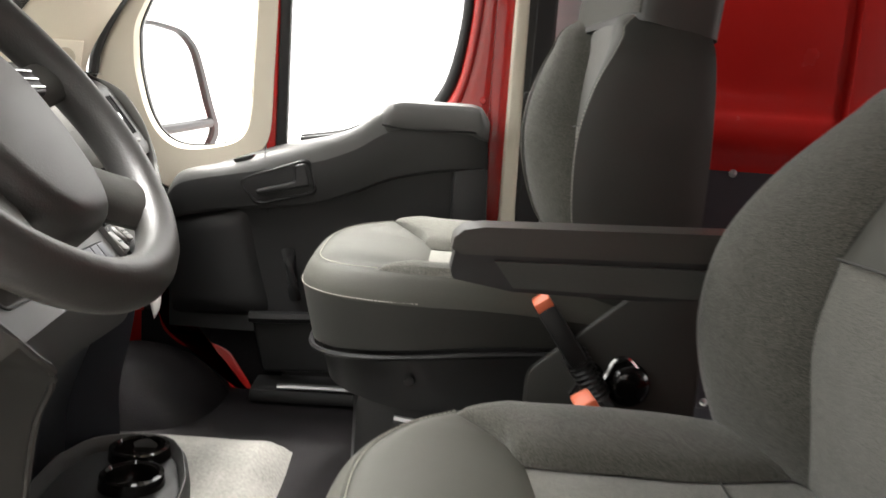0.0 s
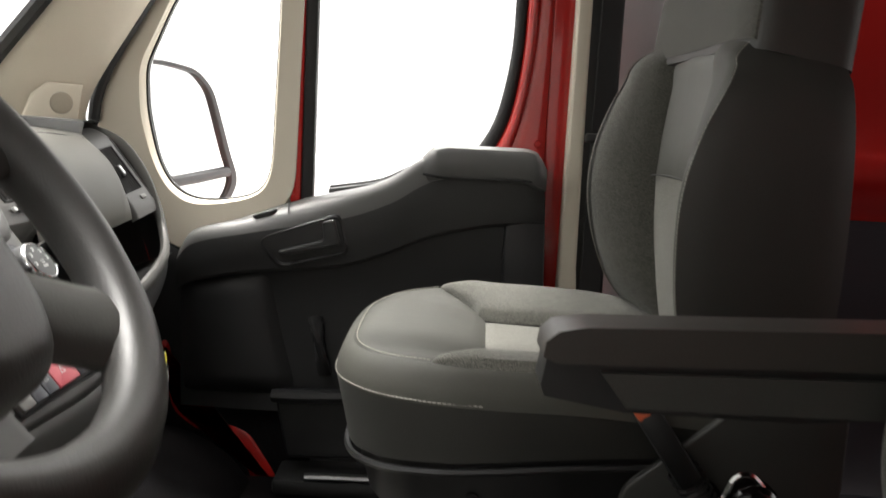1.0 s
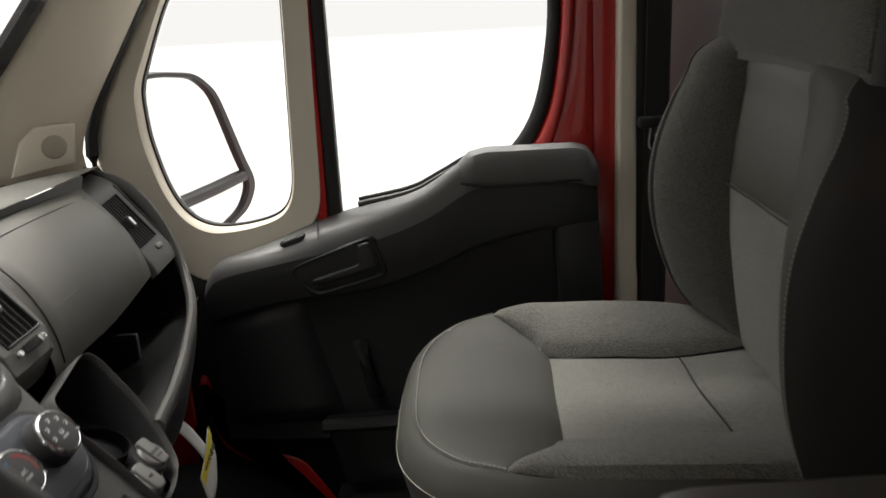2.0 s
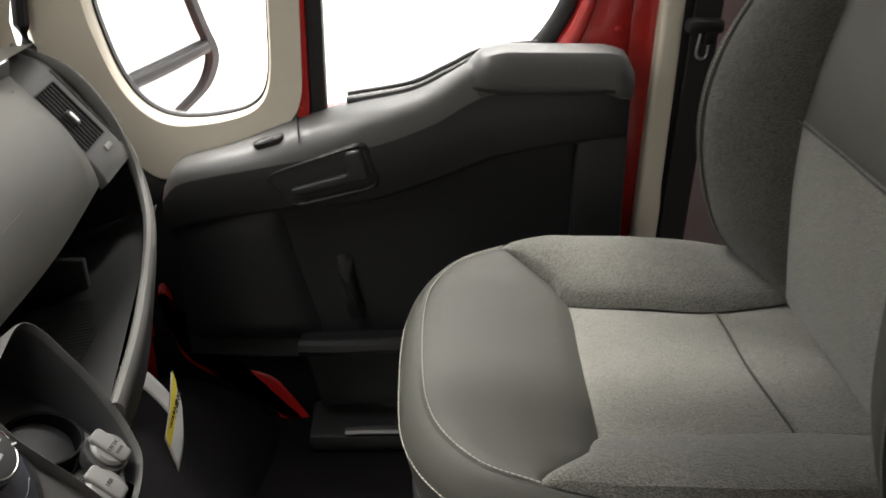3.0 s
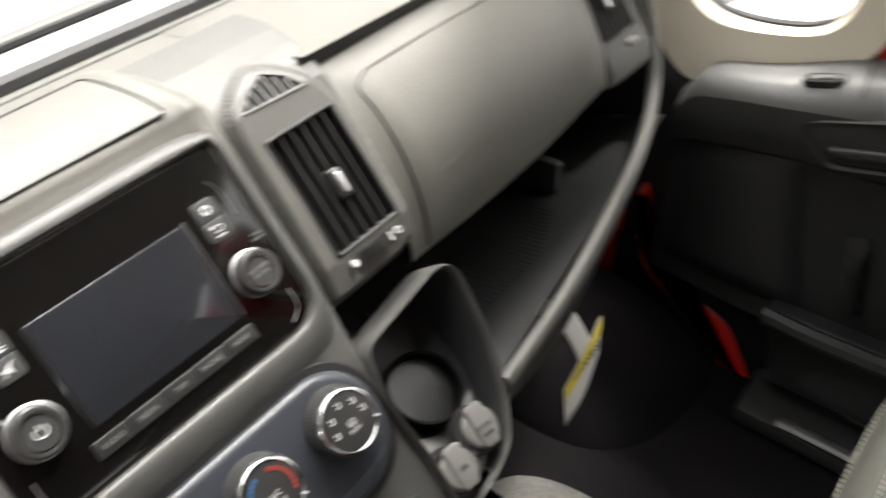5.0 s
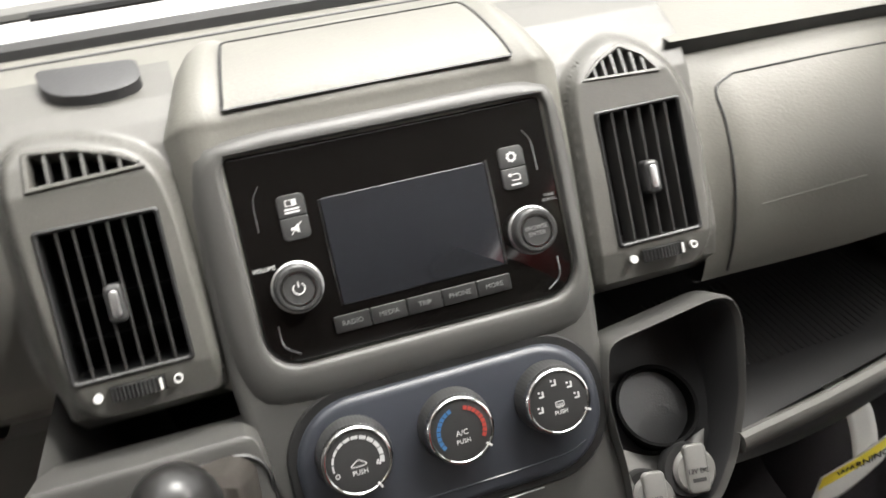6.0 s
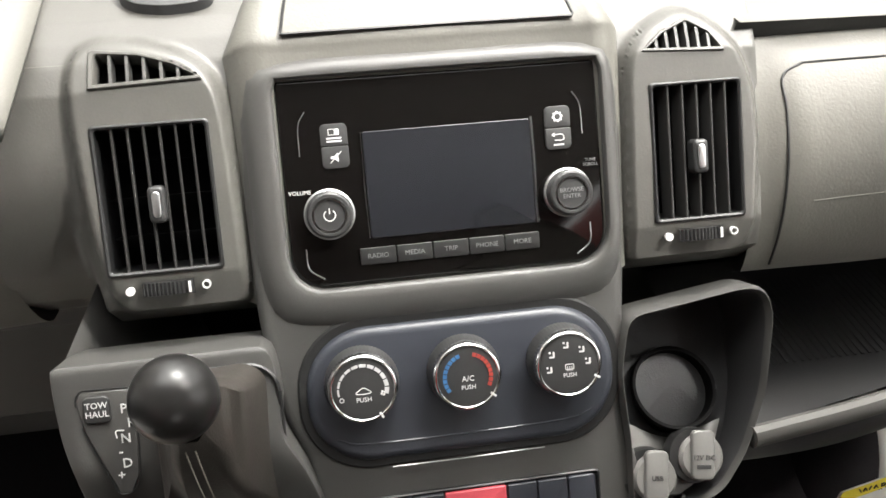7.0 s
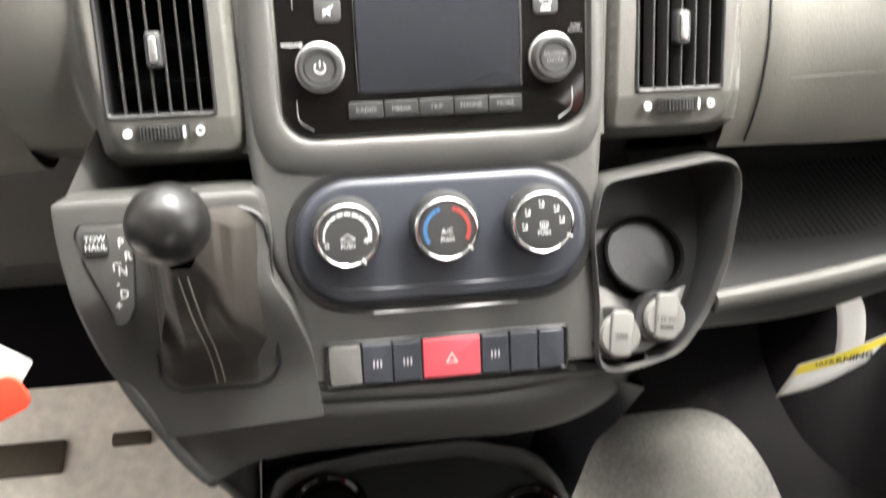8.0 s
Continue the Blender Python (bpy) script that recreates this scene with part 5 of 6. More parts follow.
for k, u in enumerate((-0.0775, 0.0, 0.0775)):
    m = STK @ Matrix.Translation((u, -0.003, 0.004))
    bm = bmesh.new()
    lathe(bm, [(0.031, 0.0), (0.0315, 0.002), (0.030, 0.003)], 48, m)
    d = part("dial", bm, BLACK, clim, "ribbed rotary dial with chrome rim")
    bm = bmesh.new()
    n = 120
    rings = [(0.0285, 0.0), (0.0258, 0.022), (0.0246, 0.0242)]
    vs = [[bm.verts.new(m @ Vector(((r + (0.0005 if i % 2 else 0)) * math.cos(2 * math.pi * i / n), (r + (0.0005 if i % 2 else 0)) * math.sin(2 * math.pi * i / n), z))) for i in range(n)] for r, z in rings]
    for a, b in zip(vs, vs[1:]):
        for i in range(n):
            bm.faces.new((a[i], a[(i + 1) % n], b[(i + 1) % n], b[i]))
    part("grip", bm, BUTTON, d)
    bm = bmesh.new()
    lathe(bm, [(0.0264, 0.0195), (0.0261, 0.0225), (0.0252, 0.0247), (0.0241, 0.0257), (0.0232, 0.0259), (0.0226, 0.0253)], 60, m)
    part("chrome_rim", bm, CHROME, d)
    bm = bmesh.new()
    lathe(bm, [(0.0, 0.0257), (0.012, 0.0256), (0.02, 0.0253), (0.023, 0.0247)], 48, m)
    part("face", bm, BUTTON, d)
    f = m @ Matrix.Translation((0, 0, 0.0257)) @ Matrix.Scale(0.92, 4)
    if k == 0:
        for j in range(11):
            bm = bmesh.new()
            a0, a1 = radians(190 - 19 * j), radians(190 - 19 * j - 16)
            pts = [(0.0205 * math.cos(a), 0.0205 * math.sin(a)) for a in np.linspace(a0, a1, 5)] + [((0.019 - 0.0002 * j) * math.cos(a), (0.019 - 0.0002 * j) * math.sin(a)) for a in np.linspace(a1, a0, 5)]
            prism(bm, pts, 0, 0.0003, f)
            part("scale_mark", bm, PRINT, d, smooth=False)
        text("PUSH", 0.0052, f @ Matrix.Translation((0, -0.0085, 0)), WHITE, d)
        bm = bmesh.new()
        ring_plate(bm, [(-0.0175 + 0.0019 * math.cos(2 * math.pi * i / 20), -0.007 + 0.0019 * math.sin(2 * math.pi * i / 20)) for i in range(20)], [(-0.0175 + 0.0013 * math.cos(2 * math.pi * i / 20), -0.007 + 0.0013 * math.sin(2 * math.pi * i / 20)) for i in range(20)], 0, 0.0003, f)
        for q in range(4):
            box(bm, (0.0155 + 0.0014 * math.cos(q * math.pi / 2 + 0.4), -0.0045 + 0.0014 * math.sin(q * math.pi / 2 + 0.4), 0.0001), (0.0016, 0.0016, 0.0003), f)
        tube(bm, [f @ Vector(p) for p in ((-0.006, -0.003, 0), (-0.004, -0.001, 0), (0, 0.0012, 0), (0.004, -0.0008, 0), (0.006, -0.003, 0), (0, -0.0038, 0))], 0.0004, 4, closed=True)
        part("fan_mark", bm, WHITE, d, smooth=False)
    elif k == 1:
        for col, a0, a1 in ((BLUEP, 215, 105), (REDP, 75, -30)):
            for j in range(9):
                s0 = a0 + (a1 - a0) * j / 9
                bm = bmesh.new()
                pts = [(0.0205 * math.cos(radians(a)), 0.0205 * math.sin(radians(a))) for a in np.linspace(s0, s0 + (a1 - a0) / 11, 4)] + [(0.0172 * math.cos(radians(a)), 0.0172 * math.sin(radians(a))) for a in np.linspace(s0 + (a1 - a0) / 11, s0, 4)]
                prism(bm, pts, 0, 0.0003, f)
                part("warm_mark" if col is REDP else "cool_mark", bm, col, d, smooth=False)
        text("A/C", 0.0062, f @ Matrix.Translation((0, -0.0015, 0)), WHITE, d)
        text("PUSH", 0.005, f @ Matrix.Translation((0, -0.0085, 0)), WHITE, d)
    else:
        for a in (190, 145, 95, 45, 5):
            cx, cy = 0.0165 * math.cos(radians(a)), 0.0165 * math.sin(radians(a))
            bm = bmesh.new()
            prism(bm, rrect(0.0016, 0.0045, 0.0006, 3, cx + 0.0008, cy + 0.0006), 0, 0.0003, f)
            prism(bm, rrect(0.0045, 0.0014, 0.0006, 3, cx - 0.0008, cy - 0.0016), 0, 0.0003, f)
            prism(bm, rrect(0.0018, 0.0018, 0.0008, 3, cx - 0.0024, cy + 0.0022), 0, 0.0003, f)
            part("air_mark", bm, WHITE, d, smooth=False)
        bm = bmesh.new()
        ring_plate(bm, rrect(0.0075, 0.0048, 0.001, 3, 0, -0.0015), rrect(0.0064, 0.0037, 0.0008, 3, 0, -0.0015), 0, 0.0003, f)
        for q in (-1, 0, 1):
            box(bm, (q * 0.0018, -0.003, 0.0001), (0.0006, 0.004, 0.0003), f)
        part("demist_mark", bm, WHITE, d, smooth=False)
        text("PUSH", 0.0048, f @ Matrix.Translation((0, -0.0085, 0)), WHITE, d)
    bm = bmesh.new()
    a = radians((-60, -40, -28)[k])
    box(bm, (0, 0, 0), (0.005, 0.0016, 0.0005), m @ Matrix.Translation((0.0238 * math.cos(a), 0.0238 * math.sin(a), 0.0256)) @ Matrix.Rotation(a, 4, "Z"))
    part("pointer", bm, WHITE, d, smooth=False)

# ---- switch row ----
row = thing("switch_row", "row of dark push switches round a red hazard switch", "switch panel", tuple(on(0, -0.118, 0)))
bm = bmesh.new()
ring_plate(bm, rrect(0.208, 0.040, (0.004, 0.004, 0.004, 0.004), 4, 0.0, -0.118), rrect(0.203, 0.0355, 0.003, 4, 0.0, -0.118), -0.004, 0.003, STK, edge=0.001)
part("surround", bm, BLACK, row)
edges = (-0.1, -0.0725, -0.047, -0.0222, 0.0275, 0.052, 0.0768, 0.1)
for k in range(7):
    a, b = edges[k], edges[k + 1]
    bm = bmesh.new()
    prism(bm, rrect(b - a - 0.0012, 0.034, 0.003 if k in (0, 6) else 0.001, 4, (a + b) / 2, -0.118), -0.004, 0.005, STK, edge=0.0012)
    s = part("hazard_switch" if k == 3 else "switch", bm, REDBTN if k == 3 else (CAP if k == 0 else CLIMATE), row, "red hazard switch" if k == 3 else "")
    if k in (1, 2, 4):
        bm = bmesh.new()
        for q in range(3):
            box(bm, ((a + b) / 2 - 0.003 + q * 0.003, -0.118, 0.0052), (0.0014, 0.006, 0.0004), STK)
        part("switch_mark", bm, GREYTRIM, s, smooth=False)
    if k == 3:
        bm = bmesh.new()
        c = ((a + b) / 2, -0.119)
        T = [(c[0] + 0.006 * math.cos(radians(q)), c[1] + 0.006 * math.sin(radians(q))) for q in (90, 210, 330)]
        ring_plate(bm, T, [((x - c[0]) * 0.7 + c[0], (y - c[1]) * 0.7 + c[1]) for x, y in T], 0.0049, 0.0053, STK)
        part("hazard_mark", bm, WHITE, s, smooth=False)

# ---- cup pocket with sockets ----
cup = thing("cup_holder", "open cup pocket with a light rim and two capped sockets", "cup holder", tuple(on(0.185, -0.05, -0.08)))
C_OUT = [(0.132, 0.024), (0.185, 0.031), (0.236, 0.038), (0.252, 0.032), (0.256, 0.012), (0.247, -0.05), (0.228, -0.1), (0.205, -0.132), (0.17, -0.143), (0.135, -0.146), (0.127, -0.135), (0.128, -0.08), (0.123, -0.02)]
cc = (0.188, -0.05)
co = star(C_OUT, cc)
ci = [((x - cc[0]) * 0.93 + cc[0], (y - cc[1]) * 0.96 + cc[1]) for x, y in co]
bm = bmesh.new()
ring_plate(bm, co, ci, -0.03, 0.008, STK, edge=0.006)
part("rim", bm, STACK, cup, "satin grey pocket rim")
# Pocket walls and floor take a darker tone than the rim, as inner shade.
bm = bmesh.new()
cb = [((x - cc[0]) * 0.84 + cc[0], (y - cc[1]) * 0.88 + cc[1] - 0.006) for x, y in co]
rows = [[on(x, y, 0.0) for x, y in ci + ci[:1]], [on(x, y, -0.03 - 0.05 * max(0, (y + 0.09) / 0.13)) for x, y in cb + cb[:1]]]
grid(bm, rows)
part("pocket_wall", bm, DASH_DARK, cup)
bm = bmesh.new()
vs = [bm.verts.new(on(x, y, -0.03 - 0.05 * max(0, (y + 0.09) / 0.13))) for x, y in cb]
mid = bm.verts.new(on(cc[0], cc[1], -0.045))
for i in range(len(vs)):
    bm.faces.new((vs[i], vs[(i + 1) % len(vs)], mid))
part("pocket_floor", bm, DASH_DARK, cup)
CUPM = Matrix.Translation(on(0.183, -0.05, -0.03)) @ Matrix.Rotation(radians(18), 4, "Y")
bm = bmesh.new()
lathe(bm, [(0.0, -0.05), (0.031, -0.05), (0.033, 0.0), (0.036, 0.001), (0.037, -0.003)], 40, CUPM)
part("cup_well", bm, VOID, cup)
bm = bmesh.new()
pad(bm, [on(0.132, -0.07, -0.022), on(0.175, -0.092, -0.028), on(0.222, -0.082, -0.03)], [on(0.133, -0.138, -0.003), on(0.17, -0.134, -0.006), on(0.2, -0.12, -0.01)], 0.003, (0.7, 0, 0.7))
part("socket_plate", bm, CAP, cup)
for (u, v), w in (((0.190, -0.103), "12V DC"), ((0.150, -0.115), "USB")):
    SM = Matrix.Translation(on(u, v, -0.008)) @ (STK.to_quaternion() @ Euler((radians(-12), 0, radians(-8))).to_quaternion()).to_matrix().to_4x4()
    bm = bmesh.new()
    lathe(bm, [(0.0, 0.012), (0.0165, 0.0115), (0.019, 0.009), (0.0195, 0.0)], 36, SM)
    sc = part("socket_cap", bm, CAP, cup, "round grey socket cap")
    # Raised black disc, set off sideways, paints the dark crescent of the recess.
    bm = bmesh.new()
    lathe(bm, [(0.0, 0.0075), (0.0215, 0.007), (0.0228, 0.004), (0.0228, -0.004)], 36, SM @ Matrix.Translation((-0.0045, 0.001, 0)))
    part("cap_recess_shade", bm, BLACK, sc)
    bm = bmesh.new()
    prism(bm, rrect(0.02, 0.04, 0.005, 5, 0, 0.002), 0.010, 0.0145, SM, edge=0.002)
    part("cap_flap", bm, CAP, sc)
    text(w, 0.0058, SM @ Matrix.Translation((0, 0.0, 0.0147)), BUTTON, sc)
    if w != "USB":
        bm = bmesh.new()
        box(bm, (0, -0.007, 0.0148), (0.012, 0.003, 0.0004), SM)
        part("cap_mark", bm, BUTTON, sc, smooth=False)

# ---- gear selector ----
gear = thing("gear_selector", "gear selector with black leather boot and round knob", "gear lever", tuple(on(-0.2, -0.05, 0)))
G_LEFT = [(-0.288, 0.037), (-0.292, 0.03), (-0.289, -0.02), (-0.276, -0.07), (-0.256, -0.12), (-0.236, -0.156)]
G_RIGHT = [(-0.148, 0.037), (-0.14, 0.03), (-0.136, 0.0), (-0.137, -0.03), (-0.122, -0.062), (-0.11, -0.1), (-0.106, -0.148)]
GM = STK @ Matrix.Translation((0, 0.0, 0.03))
bm = bmesh.new()
def on_plate(u, v, h=0.0):
    """A point h above the gear plate, which sinks towards its foot until it is flush with the housing."""
    t = min(1.0, max(0.0, (-0.03 - v) / 0.09))
    sink = 0.029 * t * t * (3 - 2 * t)
    return GM @ Vector((u + 1.5 * (u + 0.09) * sink, v - (0.2 - 1.6 * v) * sink, h - sink))
def plate_row(a, b, drop):
    """One row across the plate, with rounded edges that turn down at both sides."""
    us = [0.0, 0.0, 0.003, 0.009] + [0.02 + 0.96 * k / 12 for k in range(13)] + [0.991, 0.997, 1.0, 1.0]
    hs = [-0.06, -0.007, -0.0025, -0.0005] + [0.0] * 13 + [-0.0005, -0.0025, -0.007, -0.06]
    return [on_plate(a[0] + (b[0] - a[0]) * k, a[1] + (b[1] - a[1]) * k, min(h, drop) if h > -0.05 else h) for k, h in zip(us, hs)]
GA, GB = curve([(*p, 0.0) for p in G_LEFT], 50), curve([(*p, 0.0) for p in G_RIGHT], 50)
rows = [plate_row(GA[0], GB[0], h) for h in (-0.06, -0.006, -0.002)]
grid(bm, rows + [plate_row(a, b, -0.0005 if k == 0 else 0.0) for k, (a, b) in enumerate(zip(GA[1:], GB[1:]))])
part("console_plate", bm, STACK, gear)
bm = bmesh.new()
prism(bm, [(-0.276, 0.012), (-0.272, 0.019), (-0.24, 0.018), (-0.236, 0.013), (-0.24, -0.045), (-0.246, -0.056), (-0.254, -0.057), (-0.272, -0.01)], -0.008, 0.0012, GM, edge=0.001)
pl = part("indicator_plate", bm, STACK, gear)
bm = bmesh.new()
tube(bm, [GM @ Vector((u, v, 0.0004)) for u, v in soft([(-0.277, 0.013), (-0.273, 0.02), (-0.239, 0.019), (-0.235, 0.013), (-0.239, -0.046), (-0.245, -0.057), (-0.255, -0.058), (-0.273, -0.01)], 0.004)], 0.0007, 5, count=80)
part("plate_groove", bm, BLACK, pl)
bm = bmesh.new()
prism(bm, rrect(0.018, 0.019, 0.004, 4, -0.262, 0.006), 0.001, 0.0035, GM, edge=0.001)
part("mode_key", bm, BUTTON, pl)
text("TOW\nHAUL", 0.0062, GM @ Matrix.Translation((-0.262, 0.006, 0.0036)), WHITE, gear)
for w, u, v in (("P", -0.2445, 0.0045), ("R", -0.2405, -0.006), ("N", -0.2455, -0.017), ("D", -0.2465, -0.035), ("+", -0.2515, -0.0435), ("-", -0.25, -0.026)):
    text(w, 0.0095, GM @ Matrix.Translation((u, v, 0.0017)), WHITE, gear)
bm = bmesh.new()
tube(bm, [GM @ Vector(p) for p in ((-0.246, -0.011, 0.0017), (-0.2515, -0.011, 0.0017), (-0.2515, -0.016, 0.0017))], 0.0005, 4)
part("gate_mark", bm, WHITE, gear)
bm = bmesh.new()
tube(bm, [on_plate(u, v, 0.0005) for u, v in rrect(0.0915, 0.1415, 0.0205, 8, -0.183, -0.046) + rrect(0.0915, 0.1415, 0.0205, 8, -0.183, -0.046)[:1]], 0.0018, 6, count=90)
part("boot_surround", bm, BLACK, gear)
KN = Vector((-0.43, -0.181, 0.858))
kl = GM.inverted() @ KN
rim = rrect(0.09, 0.14, 0.02, 10, -0.183, -0.046)
def leather(k, s):
    """A point of the boot: k along its rim, s from the rim (0) to the neck (1)."""
    x, y = rim[k % len(rim)]
    a = math.atan2(y + 0.046, x + 0.183)
    right = max(0.0, math.cos(a - 0.25)) ** 1.5
    r = 0.016 + 0.002 * math.sin(3 * a)
    nx, ny = kl.x + r * math.cos(a), kl.y - 0.016 + 1.2 * r * math.sin(a)
    e = s ** (1.1 + 0.5 * right)
    z = (kl.z - 0.024) * s ** 1.25 - 0.03 * right * math.sin(math.pi * min(1, s * 1.6)) ** 2 * (s < 0.63)
    e += 0.035 * math.sin(5 * a + 2 * s) * math.sin(math.pi * s) + 0.02 * math.sin(11 * a - 3 * s) * math.sin(math.pi * s) ** 2
    z += 0.006 * math.sin(3 * a + 9 * s) * math.sin(math.pi * s) + 0.0035 * math.sin(8 * a + 5 * s) * math.sin(math.pi * s) ** 2
    z -= 0.004 * math.sin(math.pi * min(1, s * 3)) * (s < 0.34)
    foot = on_plate(x, y, z - 0.001)
    sunk = foot - GM @ Vector((x, y, z - 0.001))
    return GM @ Vector((x + (nx - x) * e, y + (ny - y) * e, z - 0.001)) + sunk * (1 - s)
bm = bmesh.new()
grid(bm, [[leather(k, i / 24) for k in range(len(rim))] for i in range(25)], close_v=True)
part("boot", bm, LEATHER, gear, "folded black leather boot")
front_a = max((k for k in range(len(rim)) if rim[k][1] < -0.1), key=lambda k: -abs(rim[k][0] + 0.183))
for off in (-0.003, 0.003):
    bm = bmesh.new()
    stitches(bm, [leather(front_a, t) * 0.5 + leather(front_a + 1, t) * 0.5 + Vector((0.002, off, 0.0015)) for t in (0.06, 0.2, 0.4, 0.6, 0.8, 0.95)], 0.005, 0.0006)
    part("boot_stitching", bm, THREAD, gear)
KM = Matrix.Translation(KN) @ (STK.to_quaternion() @ Euler((radians(-25), 0, 0)).to_quaternion()).to_matrix().to_4x4()
bm = bmesh.new()
lathe(bm, [(0.0, 0.025), (0.008, 0.0243), (0.016, 0.0205), (0.0225, 0.013), (0.0258, 0.003), (0.0255, -0.006), (0.0225, -0.016), (0.019, -0.022)], 48, KM)
kb = part("knob", bm, KNOB, gear, "smooth round black knob")
bm = bmesh.new()
lathe(bm, [(0.0195, -0.021), (0.0205, -0.024), (0.0195, -0.027), (0.015, -0.034), (0.0, -0.036)], 40, KM)
part("knob_collar", bm, PIANO, kb, "gloss black collar")

# ---- lower console with cup rings, hump ----
low = thing("lower_console", "dark lower console with round cup wells", "console", (-0.38, 0.0, FLOOR))
bm = bmesh.new()
LC = star([(-0.5, -0.068), (-0.504, 0.06), (-0.48, 0.135), (-0.436, 0.16), (-0.389, 0.168), (-0.35, 0.158), (-0.317, 0.107), (-0.285, 0.013), (-0.272, -0.09), (-0.3, -0.175), (-0.4, -0.2), (-0.485, -0.17)], (-0.38, -0.03), 64)
lc_in = [((x + 0.38) * 0.86 - 0.38, (y + 0.03) * 0.9 - 0.03) for x, y in LC]
ring_plate(bm, LC, lc_in, 0.27, 0.345, Matrix(), edge=0.012)
part("rim", bm, STACK, low)
bm = bmesh.new()
prism(bm, lc_in, 0.2, 0.325, Matrix(), edge=0.004)
part("tray", bm, BLACK, low)
for x, y in ((-0.372, 0.02), (-0.392, 0.115), (-0.43, -0.11)):
    bm = bmesh.new()
    lathe(bm, [(0.0, 0.3262), (0.034, 0.3262), (0.036, 0.34), (0.04, 0.3435), (0.045, 0.342), (0.047, 0.325)], 36, Matrix.Translation((x, y, 0)))
    part("cup_ring", bm, PIANO, low, "dark glossy cup well")
bm = bmesh.new()
rows = []
for z, k, dx in ((0.3, 1.0, 0), (0.26, 0.98, -0.01), (0.21, 0.95, -0.03), (0.17, 0.95, -0.04)):
    rows.append([((x + 0.38) * k - 0.38 + dx, (y + 0.03) * k - 0.03, z) for x, y in LC])
grid(bm, rows, close_v=True)
part("pedestal", bm, DASH_DARK, low)
# The pale mat is outlined to the lit patch of floor; beyond it stays black.
hump = thing("floor_mat", "grey floor mat over the centre hump, cut to the lit part of the floor", "floor mat", (-0.5, 0.25, FLOOR))
bm = bmesh.new()
n = 30
rows = []
for i in range(n + 1):
    x = -0.588 + 0.39 * i / n
    k = math.sqrt(max(0.0, 1 - max(0.0, (-0.43 - x) / 0.16) ** 2))
    row = []
    for v in np.linspace(-1, 1, 30):
        y = 0.38 + (0.11 if v > 0 else 0.32) * k * v
        rim = min(1.0, 6 * k * (1 - abs(v)), 6 * i / n, 6 * (n - i) / n)
        row.append((x, y, FLOOR + 0.004 + 0.026 * math.sin(rim * math.pi / 2) + rim * (0.03 * math.exp(-((y - 0.36) / 0.1) ** 2) + 0.004 * noise.noise(Vector((x * 9, y * 9, 0))))))
    rows.append(row)
grid(bm, rows)
ob = part("mat", bm, CARPET, hump)
bm = bmesh.new()
CORE = [(-0.43, 0.603), (-0.455, 0.55), (-0.49, 0.47), (-0.515, 0.4), (-0.522, 0.33), (-0.522, 0.18)]
SIDE = [(-0.415, 0.6), (-0.43, 0.5), (-0.448, 0.41), (-0.446, 0.31), (-0.44, 0.18)]
pad(bm, [(x, 0.15, z) for x, z in CORE], [(x, -0.185, z) for x, z in CORE], 0.0, (1, 0, 0), 40, 6)
pad(bm, [(x, 0.15, z) for x, z in CORE], [(x, 0.185, z) for x, z in SIDE], 0.0, (1, 0, 0), 40, 4)
part("console_core", bm, CLIMATE, low, "hollowed blue black front of the console")
bm = bmesh.new()
pad(bm, [(x, 0.185, z) for x, z in SIDE], [(-0.9, 0.2, z) for x, z in SIDE], 0.006, (0, 1, 0), 40, 6)
part("console_side", bm, DASH_DARK, low)
bm = bmesh.new()
EDGE = [on(-0.292, 0.03, 0.0), on(-0.296, -0.03, 0.0), on(-0.279, -0.092, 0.0), on(-0.253, -0.143, 0.0), on(-0.234, -0.184, -0.004), on(-0.213, -0.218, -0.012), (-0.405, -0.205, 0.51), (-0.42, -0.2, 0.43), (-0.43, -0.2, 0.35), (-0.45, -0.2, 0.19)]
pad(bm, EDGE, [(-0.8, -0.23, p[2]) for p in EDGE], 0.02, (0, 1, 0), 60, 10)
part("console_flank", bm, STACK, low, "satin grey flank of the console")
bm = bmesh.new()
tube(bm, [(p[0] - 0.002, p[1] + 0.004, p[2]) for p in EDGE], 0.005, 8, count=60)
part("flank_edge", bm, STACK, low)
cover = thing("floor_cover", "printed kraft paper cover on the driver side floor", "floor cover", (-0.55, -0.45, FLOOR))
bm = bmesh.new()
rows = [[(x, y, FLOOR + 0.013 + 0.55 * max(0, (-0.62 - x)) + 0.004 * noise.noise(Vector((x * 9, y * 9, 3)))) for y in np.linspace(-0.72, -0.2, 20)] for x in np.linspace(-0.685, -0.2, 26)]
grid(bm, rows)
part("sheet", bm, BEIGE, cover)
for x0, x1, y0, y1 in ((-0.62, -0.575, -0.56, -0.455), (-0.622, -0.605, -0.395, -0.345)):
    bm = bmesh.new()
    box(bm, ((x0 + x1) / 2, (y0 + y1) / 2, FLOOR + 0.02), (x1 - x0, y1 - y0, 0.012), bevel=0.003)
    part("pedal_pad", bm, BROWN, cover, "brown ribbed pad")
bm = bmesh.new()
for k in range(5):
    box(bm, (-0.5 + 0.012 * k, -0.31 + 0.006 * math.sin(k * 2.1), FLOOR + 0.0172), (0.007, 0.05 - 0.006 * abs(k - 2), 0.001), bevel=0.0)
part("printed_mark", bm, GREYTRIM, cover)

# ---- warning label under the shelf ----
lab = thing("warning_label", "curled white paper label with yellow warning band under the shelf", "label", (-0.48, 0.41, 0.5))
bm = bmesh.new()
